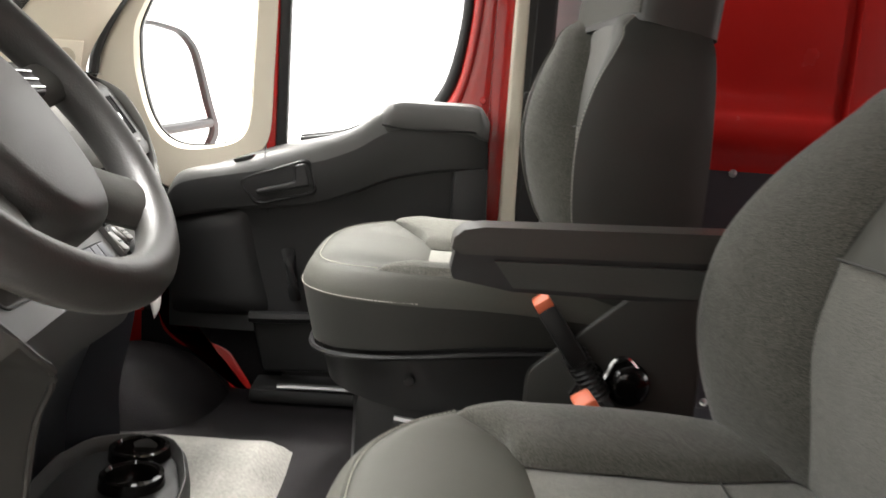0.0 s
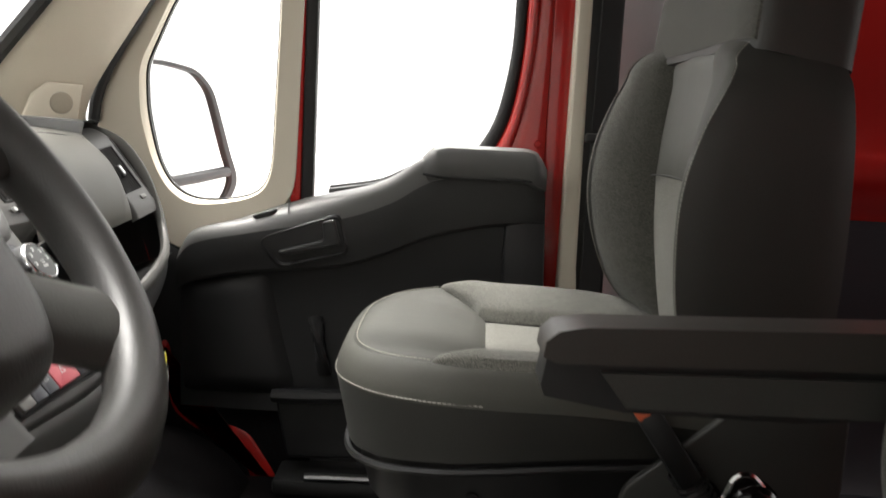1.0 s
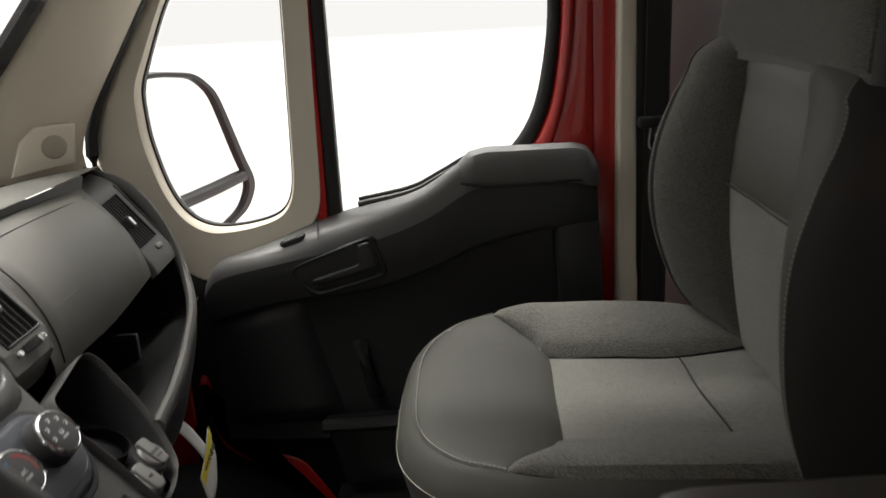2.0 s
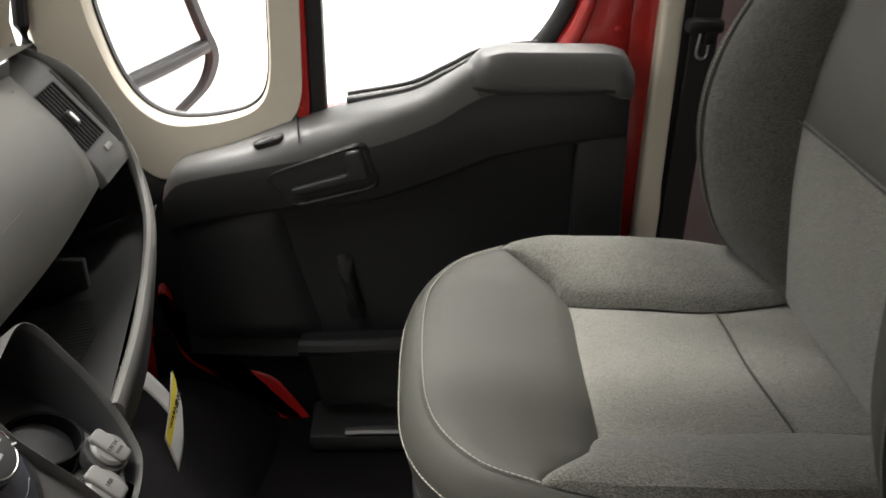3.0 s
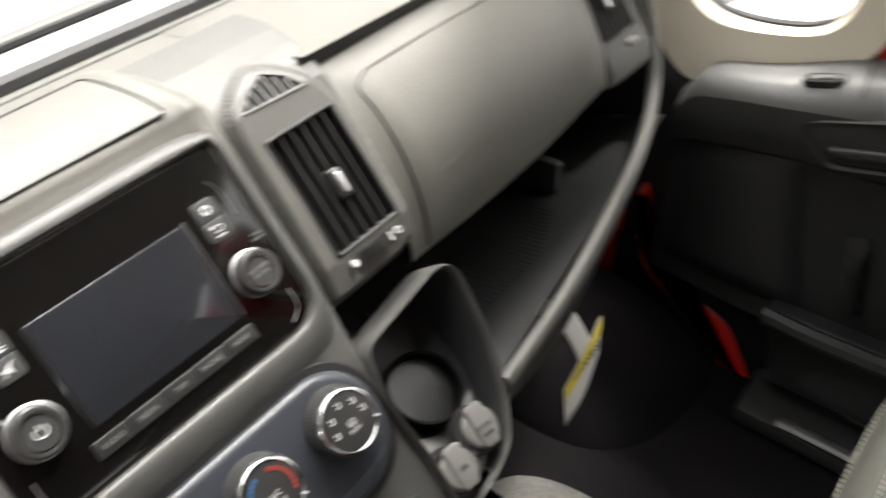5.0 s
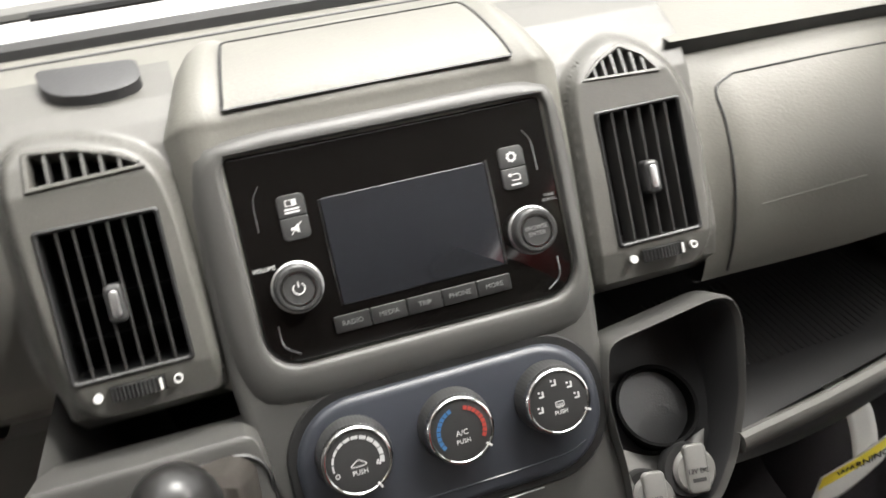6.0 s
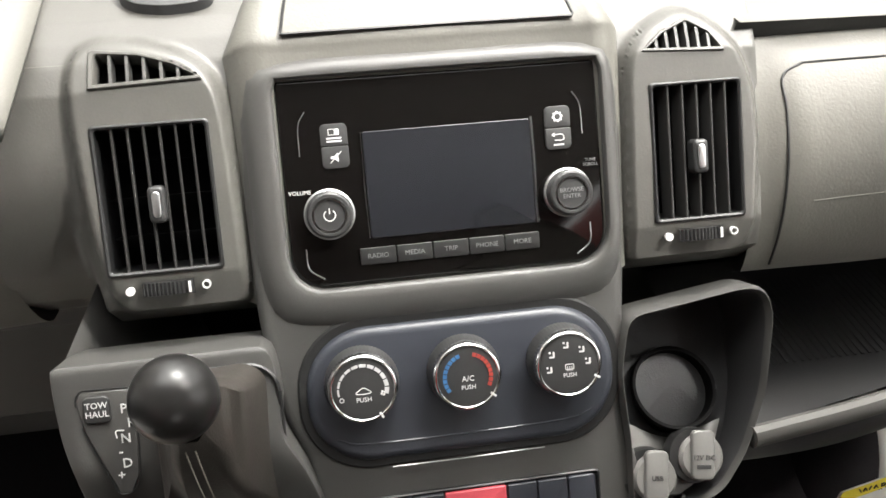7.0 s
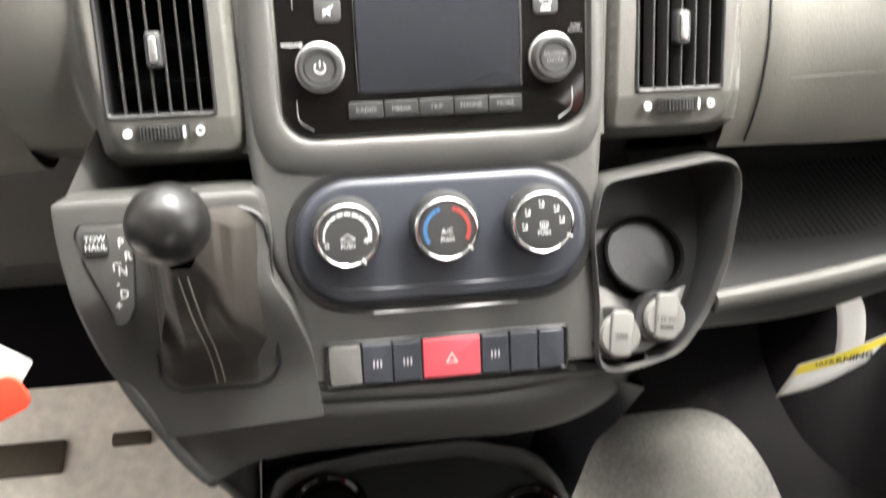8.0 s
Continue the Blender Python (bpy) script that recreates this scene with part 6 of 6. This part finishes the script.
pad(bm, [(-0.53, 0.39, 0.60), (-0.505, 0.415, 0.578), (-0.485, 0.425, 0.545), (-0.47, 0.43, 0.512)], [(-0.53, 0.418, 0.60), (-0.503, 0.446, 0.575), (-0.488, 0.458, 0.545), (-0.475, 0.462, 0.518)], 0.0, (1, 0, 0), 16, 4)
ob = part("strap", bm, PAPER, lab)
ob.modifiers.new("thickness", "SOLIDIFY").thickness = 0.0006
bm = bmesh.new()
pad(bm, [(-0.452, 0.372, 0.474), (-0.456, 0.418, 0.483), (-0.468, 0.468, 0.503)], [(-0.468, 0.388, 0.512), (-0.473, 0.432, 0.522), (-0.482, 0.488, 0.54)], 0.004, (1, 0, 0), 16, 4)
ob = part("flap", bm, PAPER, lab)
ob.modifiers.new("thickness", "SOLIDIFY").thickness = 0.0006
bm = bmesh.new()
pad(bm, [(-0.461, 0.384, 0.5), (-0.4655, 0.4295, 0.51), (-0.4755, 0.482, 0.528)], [(-0.466, 0.389, 0.514), (-0.471, 0.434, 0.524), (-0.48, 0.489, 0.542)], 0.004, (1, 0, 0), 16, 2)
part("yellow_band", bm, YELLOW, lab, "yellow warning band")
LM = Matrix.Translation((-0.4655, 0.436, 0.5185)) @ Matrix(((-0.12, -0.35, 0.93, 0), (0.95, -0.12, 0.1, 0), (0.3, 0.9, 0.35, 0), (0, 0, 0, 1))).to_quaternion().to_matrix().to_4x4()
text("WARNING", 0.013, LM, BLACK, lab)

# ---- steering wheel ----
SWC, SWT = Vector((-0.33, -0.465, 0.885)), radians(43)
SW = Matrix(((0, -math.sin(SWT), math.cos(SWT), SWC.x), (1, 0, 0, SWC.y), (0, math.cos(SWT), math.sin(SWT), SWC.z), (0, 0, 0, 1)))
wheel = thing("steering_wheel", "thick dark grey steering wheel with a padded hub", "steering wheel", tuple(SWC))
bm = bmesh.new()
tube(bm, [SW @ Vector((0.189 * math.cos(a), 0.189 * math.sin(a), 0)) for a in np.linspace(0, 2 * math.pi, 25)[:-1]], 0.019, 14, closed=True, count=72, flat=1.15)
part("rim", bm, WHEEL, wheel)
bm = bmesh.new()
prism(bm, eased(star([(0, 0.075), (0.07, 0.06), (0.09, 0.01), (0.085, -0.04), (0.066, -0.1), (0.035, -0.136), (-0.035, -0.136), (-0.066, -0.1), (-0.085, -0.04), (-0.09, 0.01), (-0.07, 0.06)], (0, -0.03), 64), 3), -0.04, 0.014, SW, edge=0.022, seg=6)
part("hub", bm, WHEEL, wheel, "padded grey hub")
for a, broad in ((0.12, 0.022), (math.pi - 0.12, 0.022), (-0.82, 0.036), (math.pi + 0.82, 0.036)):
    bm = bmesh.new()
    tube(bm, [SW @ Vector((r * math.cos(a), r * math.sin(a), z)) for r, z in ((0.07, -0.025), (0.11, -0.022), (0.15, -0.012), (0.185, 0))], broad, 12, flat=0.42, up=tuple(SW.to_3x3() @ Vector((0, 0, 1))))
    part("spoke", bm, VINYL_DARK, wheel)
for s in (-1, 1):
    bm = bmesh.new()
    prism(bm, rrect(0.045, 0.03, 0.008, 4, s * 0.105, 0.015), -0.012, 0.003, SW, edge=0.003)
    part("button_pad", bm, BUTTON, wheel)
    bm = bmesh.new()
    for q in range(3):
        box(bm, (s * 0.105, 0.024 - q * 0.009, 0.004), (0.036, 0.0018, 0.002), SW)
    part("button_trim", bm, CHROME, wheel)
col = thing("steering_column", "dark plastic steering column cowl with stalks", "steering column", (-0.5, -0.45, 0.75))
bm = bmesh.new()
grid(bm, [[SW @ Vector((0.06 * k * math.cos(a), 0.07 * k * math.sin(a) - 0.01, z)) for a in np.linspace(0, 2 * math.pi, 25)] for z, k in ((-0.04, 0.8), (-0.08, 1.0), (-0.3, 1.1))])
part("cowl", bm, DASH_DARK, col)
bm = bmesh.new()
tube(bm, [SW @ Vector(p) for p in ((0.05, 0.01, -0.09), (0.12, 0.03, -0.08), (0.17, 0.045, -0.075))], 0.008, 8)
part("stalk", bm, BLACK, col)
tag = thing("key_tag", "red plastic tag hanging with white paper from the ignition", "key tag", (-0.425, -0.335, 0.65))
bm = bmesh.new()
prism(bm, rrect(0.03, 0.045, 0.01, 5), 0, 0.003, Matrix.Translation((-0.425, -0.345, 0.664)) @ Matrix.Rotation(radians(50), 4, "Y") @ Matrix.Rotation(radians(25), 4, "Z"), edge=0.001)
part("tag_body", bm, TAG_RED, tag)
bm = bmesh.new()
prism(bm, rrect(0.03, 0.05, 0.003, 3), 0, 0.001, Matrix.Translation((-0.448, -0.346, 0.684)) @ Matrix.Rotation(radians(55), 4, "Y") @ Matrix.Rotation(radians(-35), 4, "Z"))
part("tag_paper", bm, PAPER, tag)


# ---- seats ----
def seat(sgn, dx, dz, label, recline=0.0):
    """A cab seat. sgn 1: passenger side, -1: driver side; dx, dz: moved from the passenger seat."""
    def q(pts):
        low = [(x, y, z if z < 0.87 else 0.87 + (z - 0.87) * 0.72) for x, y, z in pts]
        return [(x + dx + recline * max(0, z - 0.82), sgn * y, z + dz) for x, y, z in low]
    s = thing("cab_seat", label, "seat", (0.15 + dx, sgn * 0.4, FLOOR), "front seats")
    up = (0, 0, 1)
    S_in = [(-0.035, 0.655, 0.637), (-0.1, 0.62, 0.631), (-0.143, 0.54, 0.624), (-0.152, 0.40, 0.62), (-0.142, 0.29, 0.622), (-0.1, 0.215, 0.627), (-0.04, 0.175, 0.632)]
    S_mid = [(-0.035, 0.645, 0.64), (0.025, 0.58, 0.617), (0.045, 0.546, 0.606), (0.04, 0.40, 0.605), (0.033, 0.26, 0.608), (0.012, 0.225, 0.618), (-0.04, 0.182, 0.632)]
    bm = bmesh.new()
    pad(bm, q(S_in), q(S_mid), 0.012, up, 40, 14)
    cush = part("cushion_front", bm, VINYL, s, "smooth grey vinyl front of the cushion")
    bm = bmesh.new()
    pad(bm, q([(0.042, 0.55, 0.603), (0.15, 0.544, 0.6), (0.245, 0.538, 0.6), (0.375, 0.56, 0.604)]), q([(0.03, 0.252, 0.604), (0.14, 0.258, 0.601), (0.235, 0.262, 0.601), (0.375, 0.245, 0.604)]), 0.01, up, 30, 14)
    # the driver seat takes darker fabrics, its weaker light put into the tone
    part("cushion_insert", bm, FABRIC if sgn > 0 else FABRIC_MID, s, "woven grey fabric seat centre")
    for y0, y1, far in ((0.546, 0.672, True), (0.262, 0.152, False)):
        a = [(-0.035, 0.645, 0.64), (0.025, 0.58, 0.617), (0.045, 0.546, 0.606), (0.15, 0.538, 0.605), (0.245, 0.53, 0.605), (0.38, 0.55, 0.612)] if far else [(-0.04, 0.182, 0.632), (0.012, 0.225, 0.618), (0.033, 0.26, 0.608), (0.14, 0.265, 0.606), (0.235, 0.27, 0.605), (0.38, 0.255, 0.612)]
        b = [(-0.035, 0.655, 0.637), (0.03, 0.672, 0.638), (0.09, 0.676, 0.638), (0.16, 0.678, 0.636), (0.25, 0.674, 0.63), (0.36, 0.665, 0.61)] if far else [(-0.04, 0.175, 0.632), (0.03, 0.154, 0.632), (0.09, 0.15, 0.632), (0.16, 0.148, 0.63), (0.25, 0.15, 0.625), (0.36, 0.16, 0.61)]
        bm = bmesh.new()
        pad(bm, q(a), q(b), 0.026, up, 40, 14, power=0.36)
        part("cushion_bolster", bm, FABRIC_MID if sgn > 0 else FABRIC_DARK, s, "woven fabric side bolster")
    rim_in = [(0.36, 0.665, 0.61), (0.16, 0.678, 0.636), (0.03, 0.672, 0.638), (-0.035, 0.655, 0.637), (-0.1, 0.62, 0.631), (-0.143, 0.54, 0.624), (-0.152, 0.40, 0.62), (-0.142, 0.29, 0.622), (-0.1, 0.215, 0.627), (-0.04, 0.175, 0.632), (0.03, 0.154, 0.632), (0.16, 0.148, 0.63), (0.36, 0.16, 0.61)]
    rim_out = [(0.37, 0.69, 0.57), (0.16, 0.702, 0.585), (0.03, 0.7, 0.587), (-0.045, 0.682, 0.586), (-0.12, 0.645, 0.583), (-0.17, 0.55, 0.58), (-0.18, 0.40, 0.576), (-0.17, 0.28, 0.578), (-0.12, 0.195, 0.582), (-0.045, 0.15, 0.585), (0.03, 0.131, 0.588), (0.16, 0.124, 0.588), (0.37, 0.134, 0.57)]
    bm = bmesh.new()
    pad(bm, q(rim_in), q(rim_out), 0.012, (-0.4, 0, 1), 80, 8)
    part("cushion_border", bm, VINYL, s)
    rim_low = [(0.39, 0.68, 0.53), (0.16, 0.69, 0.53), (0.03, 0.688, 0.515), (-0.045, 0.67, 0.505), (-0.11, 0.635, 0.495), (-0.15, 0.545, 0.485), (-0.158, 0.40, 0.483), (-0.15, 0.285, 0.485), (-0.11, 0.205, 0.495), (-0.045, 0.162, 0.505), (0.03, 0.143, 0.515), (0.16, 0.136, 0.53), (0.39, 0.144, 0.54)]
    bm = bmesh.new()
    pad(bm, q(rim_out), q(rim_low), 0.0, (-1, 0, 0), 80, 8)
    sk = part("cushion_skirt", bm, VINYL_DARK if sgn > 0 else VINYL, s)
    for k, line in enumerate((S_in, rim_out[3:11])):
        bm = bmesh.new()
        stitches(bm, q([(x - 0.001, y, z + 0.004) for x, y, z in line]), 0.0065, 0.0008)
        part("stitching", bm, THREAD, s)
    # plastic base and pedestal
    base_top = [(x + 0.012, 0.4 + (y - 0.4) * 0.97, z - 0.002) for x, y, z in rim_low]
    base_low = [(x + 0.03, 0.4 + (y - 0.4) * 0.95, 0.41 if x > -0.06 else 0.415) for x, y, z in rim_low]
    bm = bmesh.new()
    pad(bm, q(base_top), q(base_low), 0.0, (-1, 0, 0), 80, 6)
    part("base_cover", bm, DOOR, s, "charcoal plastic seat base")
    bm = bmesh.new()
    tube(bm, q([(x - 0.002, 0.4 + (y - 0.4) * 1.005, z - 0.012) for x, y, z in rim_low]), 0.005, 6, count=70)
    part("base_bead", bm, DOOR, s)
    bm = bmesh.new()
    lathe(bm, [(0, 0.004), (0.008, 0.004), (0.009, 0)], 16, Matrix.Translation((0.02 + dx, sgn * 0.151, 0.462 + dz)) @ Matrix.Rotation(radians(90 * sgn), 4, "X"))
    part("base_plug", bm, BLACK, s)
    bm = bmesh.new()
    box(bm, (0.14 + dx, sgn * 0.4, (0.43 + dz + FLOOR) / 2), (0.42, 0.42, 0.42 + dz - FLOOR), bevel=0.02)
    part("pedestal", bm, BLACK, s)
    # backrest
    far_in = [(0.345, 0.55, 0.61), (0.332, 0.548, 0.68), (0.32, 0.552, 0.78), (0.316, 0.553, 0.868), (0.32, 0.545, 0.97), (0.326, 0.535, 1.06), (0.331, 0.525, 1.13), (0.4, 0.52, 1.2)]
    near_in = [(0.345, 0.28, 0.61), (0.332, 0.29, 0.68), (0.32, 0.292, 0.78), (0.316, 0.292, 0.868), (0.32, 0.3, 0.97), (0.326, 0.305, 1.06), (0.331, 0.31, 1.125), (0.4, 0.315, 1.2)]
    far_out = [(0.335, 0.655, 0.6), (0.28, 0.66, 0.67), (0.245, 0.665, 0.75), (0.23, 0.667, 0.83), (0.236, 0.666, 0.92), (0.258, 0.66, 1.01), (0.283, 0.65, 1.078), (0.302, 0.64, 1.127), (0.38, 0.6, 1.2)]
    near_out = [(0.29, 0.155, 0.6), (0.262, 0.148, 0.69), (0.25, 0.145, 0.77), (0.25, 0.144, 0.86), (0.268, 0.146, 0.96), (0.298, 0.162, 1.041), (0.312, 0.18, 1.077), (0.319, 0.194, 1.105), (0.38, 0.23, 1.18)]
    way = (-1, 0, 0.1)
    bm = bmesh.new()
    pad(bm, q(far_in[:4]), q(near_in[:4]), 0.006, way, 24, 12)
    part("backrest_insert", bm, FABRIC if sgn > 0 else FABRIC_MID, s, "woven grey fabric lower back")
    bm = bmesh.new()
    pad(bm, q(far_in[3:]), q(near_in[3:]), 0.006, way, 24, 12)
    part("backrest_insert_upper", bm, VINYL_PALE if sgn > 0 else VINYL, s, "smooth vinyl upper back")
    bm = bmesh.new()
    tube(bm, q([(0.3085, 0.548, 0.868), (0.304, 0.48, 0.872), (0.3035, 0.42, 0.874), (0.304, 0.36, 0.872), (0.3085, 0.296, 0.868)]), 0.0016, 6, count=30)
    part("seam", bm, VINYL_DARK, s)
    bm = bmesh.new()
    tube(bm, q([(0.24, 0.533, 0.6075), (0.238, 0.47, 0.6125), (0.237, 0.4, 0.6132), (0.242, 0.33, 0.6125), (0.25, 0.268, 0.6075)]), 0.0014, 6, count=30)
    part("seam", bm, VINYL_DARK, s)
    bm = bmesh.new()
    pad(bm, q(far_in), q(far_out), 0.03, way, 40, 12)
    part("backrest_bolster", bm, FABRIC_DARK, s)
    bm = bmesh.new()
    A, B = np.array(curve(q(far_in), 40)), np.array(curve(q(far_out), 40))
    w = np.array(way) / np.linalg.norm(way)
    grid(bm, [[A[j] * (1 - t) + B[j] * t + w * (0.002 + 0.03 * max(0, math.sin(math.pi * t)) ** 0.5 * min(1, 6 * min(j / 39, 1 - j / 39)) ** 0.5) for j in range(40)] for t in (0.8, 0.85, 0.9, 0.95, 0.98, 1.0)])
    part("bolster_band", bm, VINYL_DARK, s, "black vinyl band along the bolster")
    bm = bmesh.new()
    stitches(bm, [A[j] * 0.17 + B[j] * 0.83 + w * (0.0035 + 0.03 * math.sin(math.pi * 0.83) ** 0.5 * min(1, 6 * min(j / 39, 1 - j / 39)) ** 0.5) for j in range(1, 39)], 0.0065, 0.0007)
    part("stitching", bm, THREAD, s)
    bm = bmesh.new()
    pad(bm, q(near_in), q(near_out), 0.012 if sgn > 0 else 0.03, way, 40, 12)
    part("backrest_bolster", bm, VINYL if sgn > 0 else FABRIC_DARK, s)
    far_back = [(0.40, 0.65, 0.56), (0.43, 0.655, 0.67), (0.455, 0.655, 0.75), (0.46, 0.655, 0.83), (0.46, 0.65, 0.92), (0.454, 0.645, 1.01), (0.45, 0.635, 1.09), (0.43, 0.605, 1.21)]
    near_back = [(0.43, 0.16, 0.56), (0.452, 0.158, 0.67), (0.458, 0.156, 0.763), (0.458, 0.156, 0.857), (0.455, 0.158, 0.962), (0.452, 0.17, 1.046), (0.448, 0.187, 1.085), (0.43, 0.22, 1.18)]
    bm = bmesh.new()
    pad(bm, q(near_out), q(near_back), 0.012, (0, -sgn, 0), 40, 10)
    part("backrest_side", bm, VINYL_DARK, s, "black backrest side panel")
    bm = bmesh.new()
    far_mid = [(x + 0.045, y + 0.006, z) for x, y, z in far_out]
    pad(bm, q(far_out), q(far_mid), 0.006, (-0.3, sgn, 0), 40, 5)
    part("backrest_edge", bm, VINYL, s, "smooth grey vinyl edge of the backrest")
    bm = bmesh.new()
    pad(bm, q(far_mid), q(far_back), 0.006, (0, sgn, 0), 40, 8)
    part("backrest_side", bm, VINYL_DARK, s, "black backrest side panel")
    bm = bmesh.new()
    pad(bm, q(far_back), q(near_back), 0.015, (1, 0, 0), 40, 8)
    part("backrest_rear", bm, VINYL_DARK, s)
    for line in (near_out, far_out):
        bm = bmesh.new()
        stitches(bm, q([(x - 0.0012, y, z) for x, y, z in line]), 0.0065, 0.0005)
        part("stitching", bm, THREAD, s)
    # head part, rising out of the backrest
    def ring(t, a, lift=0.0):
        w = 0.238 - 0.045 * t - 0.18 * max(0, t - 0.8) + lift
        d = 0.078 - 0.12 * max(0, t - 0.75) + lift
        c, e = math.copysign(abs(math.cos(a)) ** 0.36, math.cos(a)), math.copysign(abs(math.sin(a)) ** 0.36, math.sin(a))
        foot = 1.033 - 0.014 * c
        z = foot + (1.32 - foot) * t
        hollow = 0.014 * (1 - e * e) * max(0.0, 1 - 2.5 * t) if c < 0 else 0.0
        x = 0.385 + 0.03 * t + d * c - 0.01 * e + hollow + recline * (z - 0.82)
        return (x + dx, sgn * (0.418 - 0.018 * t + w * e), z + dz)
    bm = bmesh.new()
    vs = grid(bm, [[ring(i / 20, a) for a in np.linspace(0, 2 * math.pi, 65)[:-1]] for i in range(21)], close_v=True)
    bm.faces.new(vs[-1])
    bm.faces.new(list(reversed(vs[0])))
    head = part("headrest", bm, VINYL_DARK, s, "integrated black headrest")
    bm = bmesh.new()
    grid(bm, [[ring(0.04 + 0.92 * i / 20, a, -0.001 if j in (0, 24) else 0.0015) for j, a in enumerate(np.linspace(math.pi - 1.1, math.pi + 1.1, 25))] for i in range(21)])
    part("headrest_front", bm, FABRIC_DARK, head, "dark woven fabric front")
    return s


seat_p = seat(1, 0.0, 0.0, "grey fabric and vinyl passenger seat with black sides")
seat_d = seat(-1, 0.12, -0.095, "grey fabric driver seat with a folding arm rest", 0.42)
AM = Matrix(((1, 0, 0, 0), (0, 0, 1, -0.128), (0, 1, 0, 0), (0, 0, 0, 1)))
bm = bmesh.new()
prism(bm, [(0.075, 0.752), (0.064, 0.742), (0.062, 0.728), (0.075, 0.722), (0.42, 0.73), (0.48, 0.735), (0.48, 0.76), (0.42, 0.767), (0.1, 0.757)], 0.0, 0.07, AM, edge=0.011, seg=4)
arm = part("arm_rest", bm, LEATHER, seat_d, "black padded arm rest")
bm = bmesh.new()
prism(bm, [(0.066, 0.725), (0.062, 0.70), (0.066, 0.69), (0.14, 0.678), (0.3, 0.676), (0.48, 0.69), (0.48, 0.74), (0.1, 0.73)], 0.006, 0.062, AM, edge=0.006)
part("arm_rest_body", bm, BLACK, arm)
bm = bmesh.new()
prism(bm, [(0.115, 0.716), (0.14, 0.684), (0.44, 0.684), (0.46, 0.722)], -0.001, 0.006, AM, edge=0.002)
part("arm_rest_panel", bm, VINYL_DARK, arm)


bm = bmesh.new()
prism(bm, soft([(0.2, 0.5), (0.29, 0.575), (0.4, 0.67), (0.47, 0.66), (0.47, 0.42), (0.2, 0.42)], 0.02), 0.0, 0.012, upright(0.13), edge=0.004)
part("side_valance", bm, VINYL_DARK, seat_p, "black side cover")
for (x, y, z), r in (((0.357, 0.108, 0.492), 0.034), ((0.30, 0.112, 0.5), 0.02)):
    bm = bmesh.new()
    lathe(bm, [(0.0, 0.022), (r * 0.6, 0.021), (r * 0.9, 0.014), (r, 0.004), (r, -0.02)], 28, Matrix.Translation((x, y, z)) @ Matrix.Rotation(radians(90), 4, "X"))
    part("recliner_cap", bm, PIANO, seat_p, "gloss black hinge cap")
bm = bmesh.new()
tube(bm, [(0.27, 0.112, 0.47), (0.29, 0.1, 0.505), (0.315, 0.1, 0.5), (0.33, 0.1, 0.53), (0.35, 0.1, 0.535), (0.37, 0.1, 0.515)], 0.004, 6, count=30)
part("release_bar", bm, CHROME, seat_p, "bright bent wire")
bm = bmesh.new()
tube(bm, [(0.0, 0.13, 0.405), (0.08, 0.12, 0.4), (0.16, 0.125, 0.415), (0.25, 0.12, 0.42), (0.34, 0.12, 0.41)], 0.006, 6, count=30)
part("seat_rail", bm, STEEL, seat_p, "bare steel rail edge")


# ---- belt buckles between the seats ----
def buckle(base, top, label):
    b = thing("belt_buckle", label, "belt buckle", tuple(base), "belt buckles")
    A, B = Vector(base), Vector(top)
    d = (B - A).normalized()
    m = Matrix.Translation(B) @ d.to_track_quat("Z", "Y").to_matrix().to_4x4()
    bm = bmesh.new()
    tube(bm, [A, A.lerp(B, 0.3), A.lerp(B, 0.6)], 0.019, 10, flat=0.7)
    part("stalk", bm, WEB, b)
    for k in range(10):
        bm = bmesh.new()
        lathe(bm, [(0.018, -0.003), (0.021, 0), (0.018, 0.003)], 14, Matrix.Translation(A.lerp(B, 0.12 + 0.045 * k)) @ d.to_track_quat("Z", "Y").to_matrix().to_4x4())
        part("stalk_ring", bm, BLACK, b)
    bm = bmesh.new()
    box(bm, (0, 0, -0.05), (0.05, 0.03, 0.105), m, bevel=0.008)
    part("housing", bm, BLACK, b)
    bm = bmesh.new()
    box(bm, (0, 0.0, 0.005), (0.046, 0.027, 0.018), m, bevel=0.004)
    part("release_button", bm, ORANGE, b, "orange release button")


buckle((0.325, 0.098, 0.455), (0.216, 0.1, 0.61), "black belt buckle with an orange button by the passenger seat")
buckle((0.33, -0.1, 0.4), (0.25, -0.105, 0.53), "black belt buckle with an orange button by the driver seat")
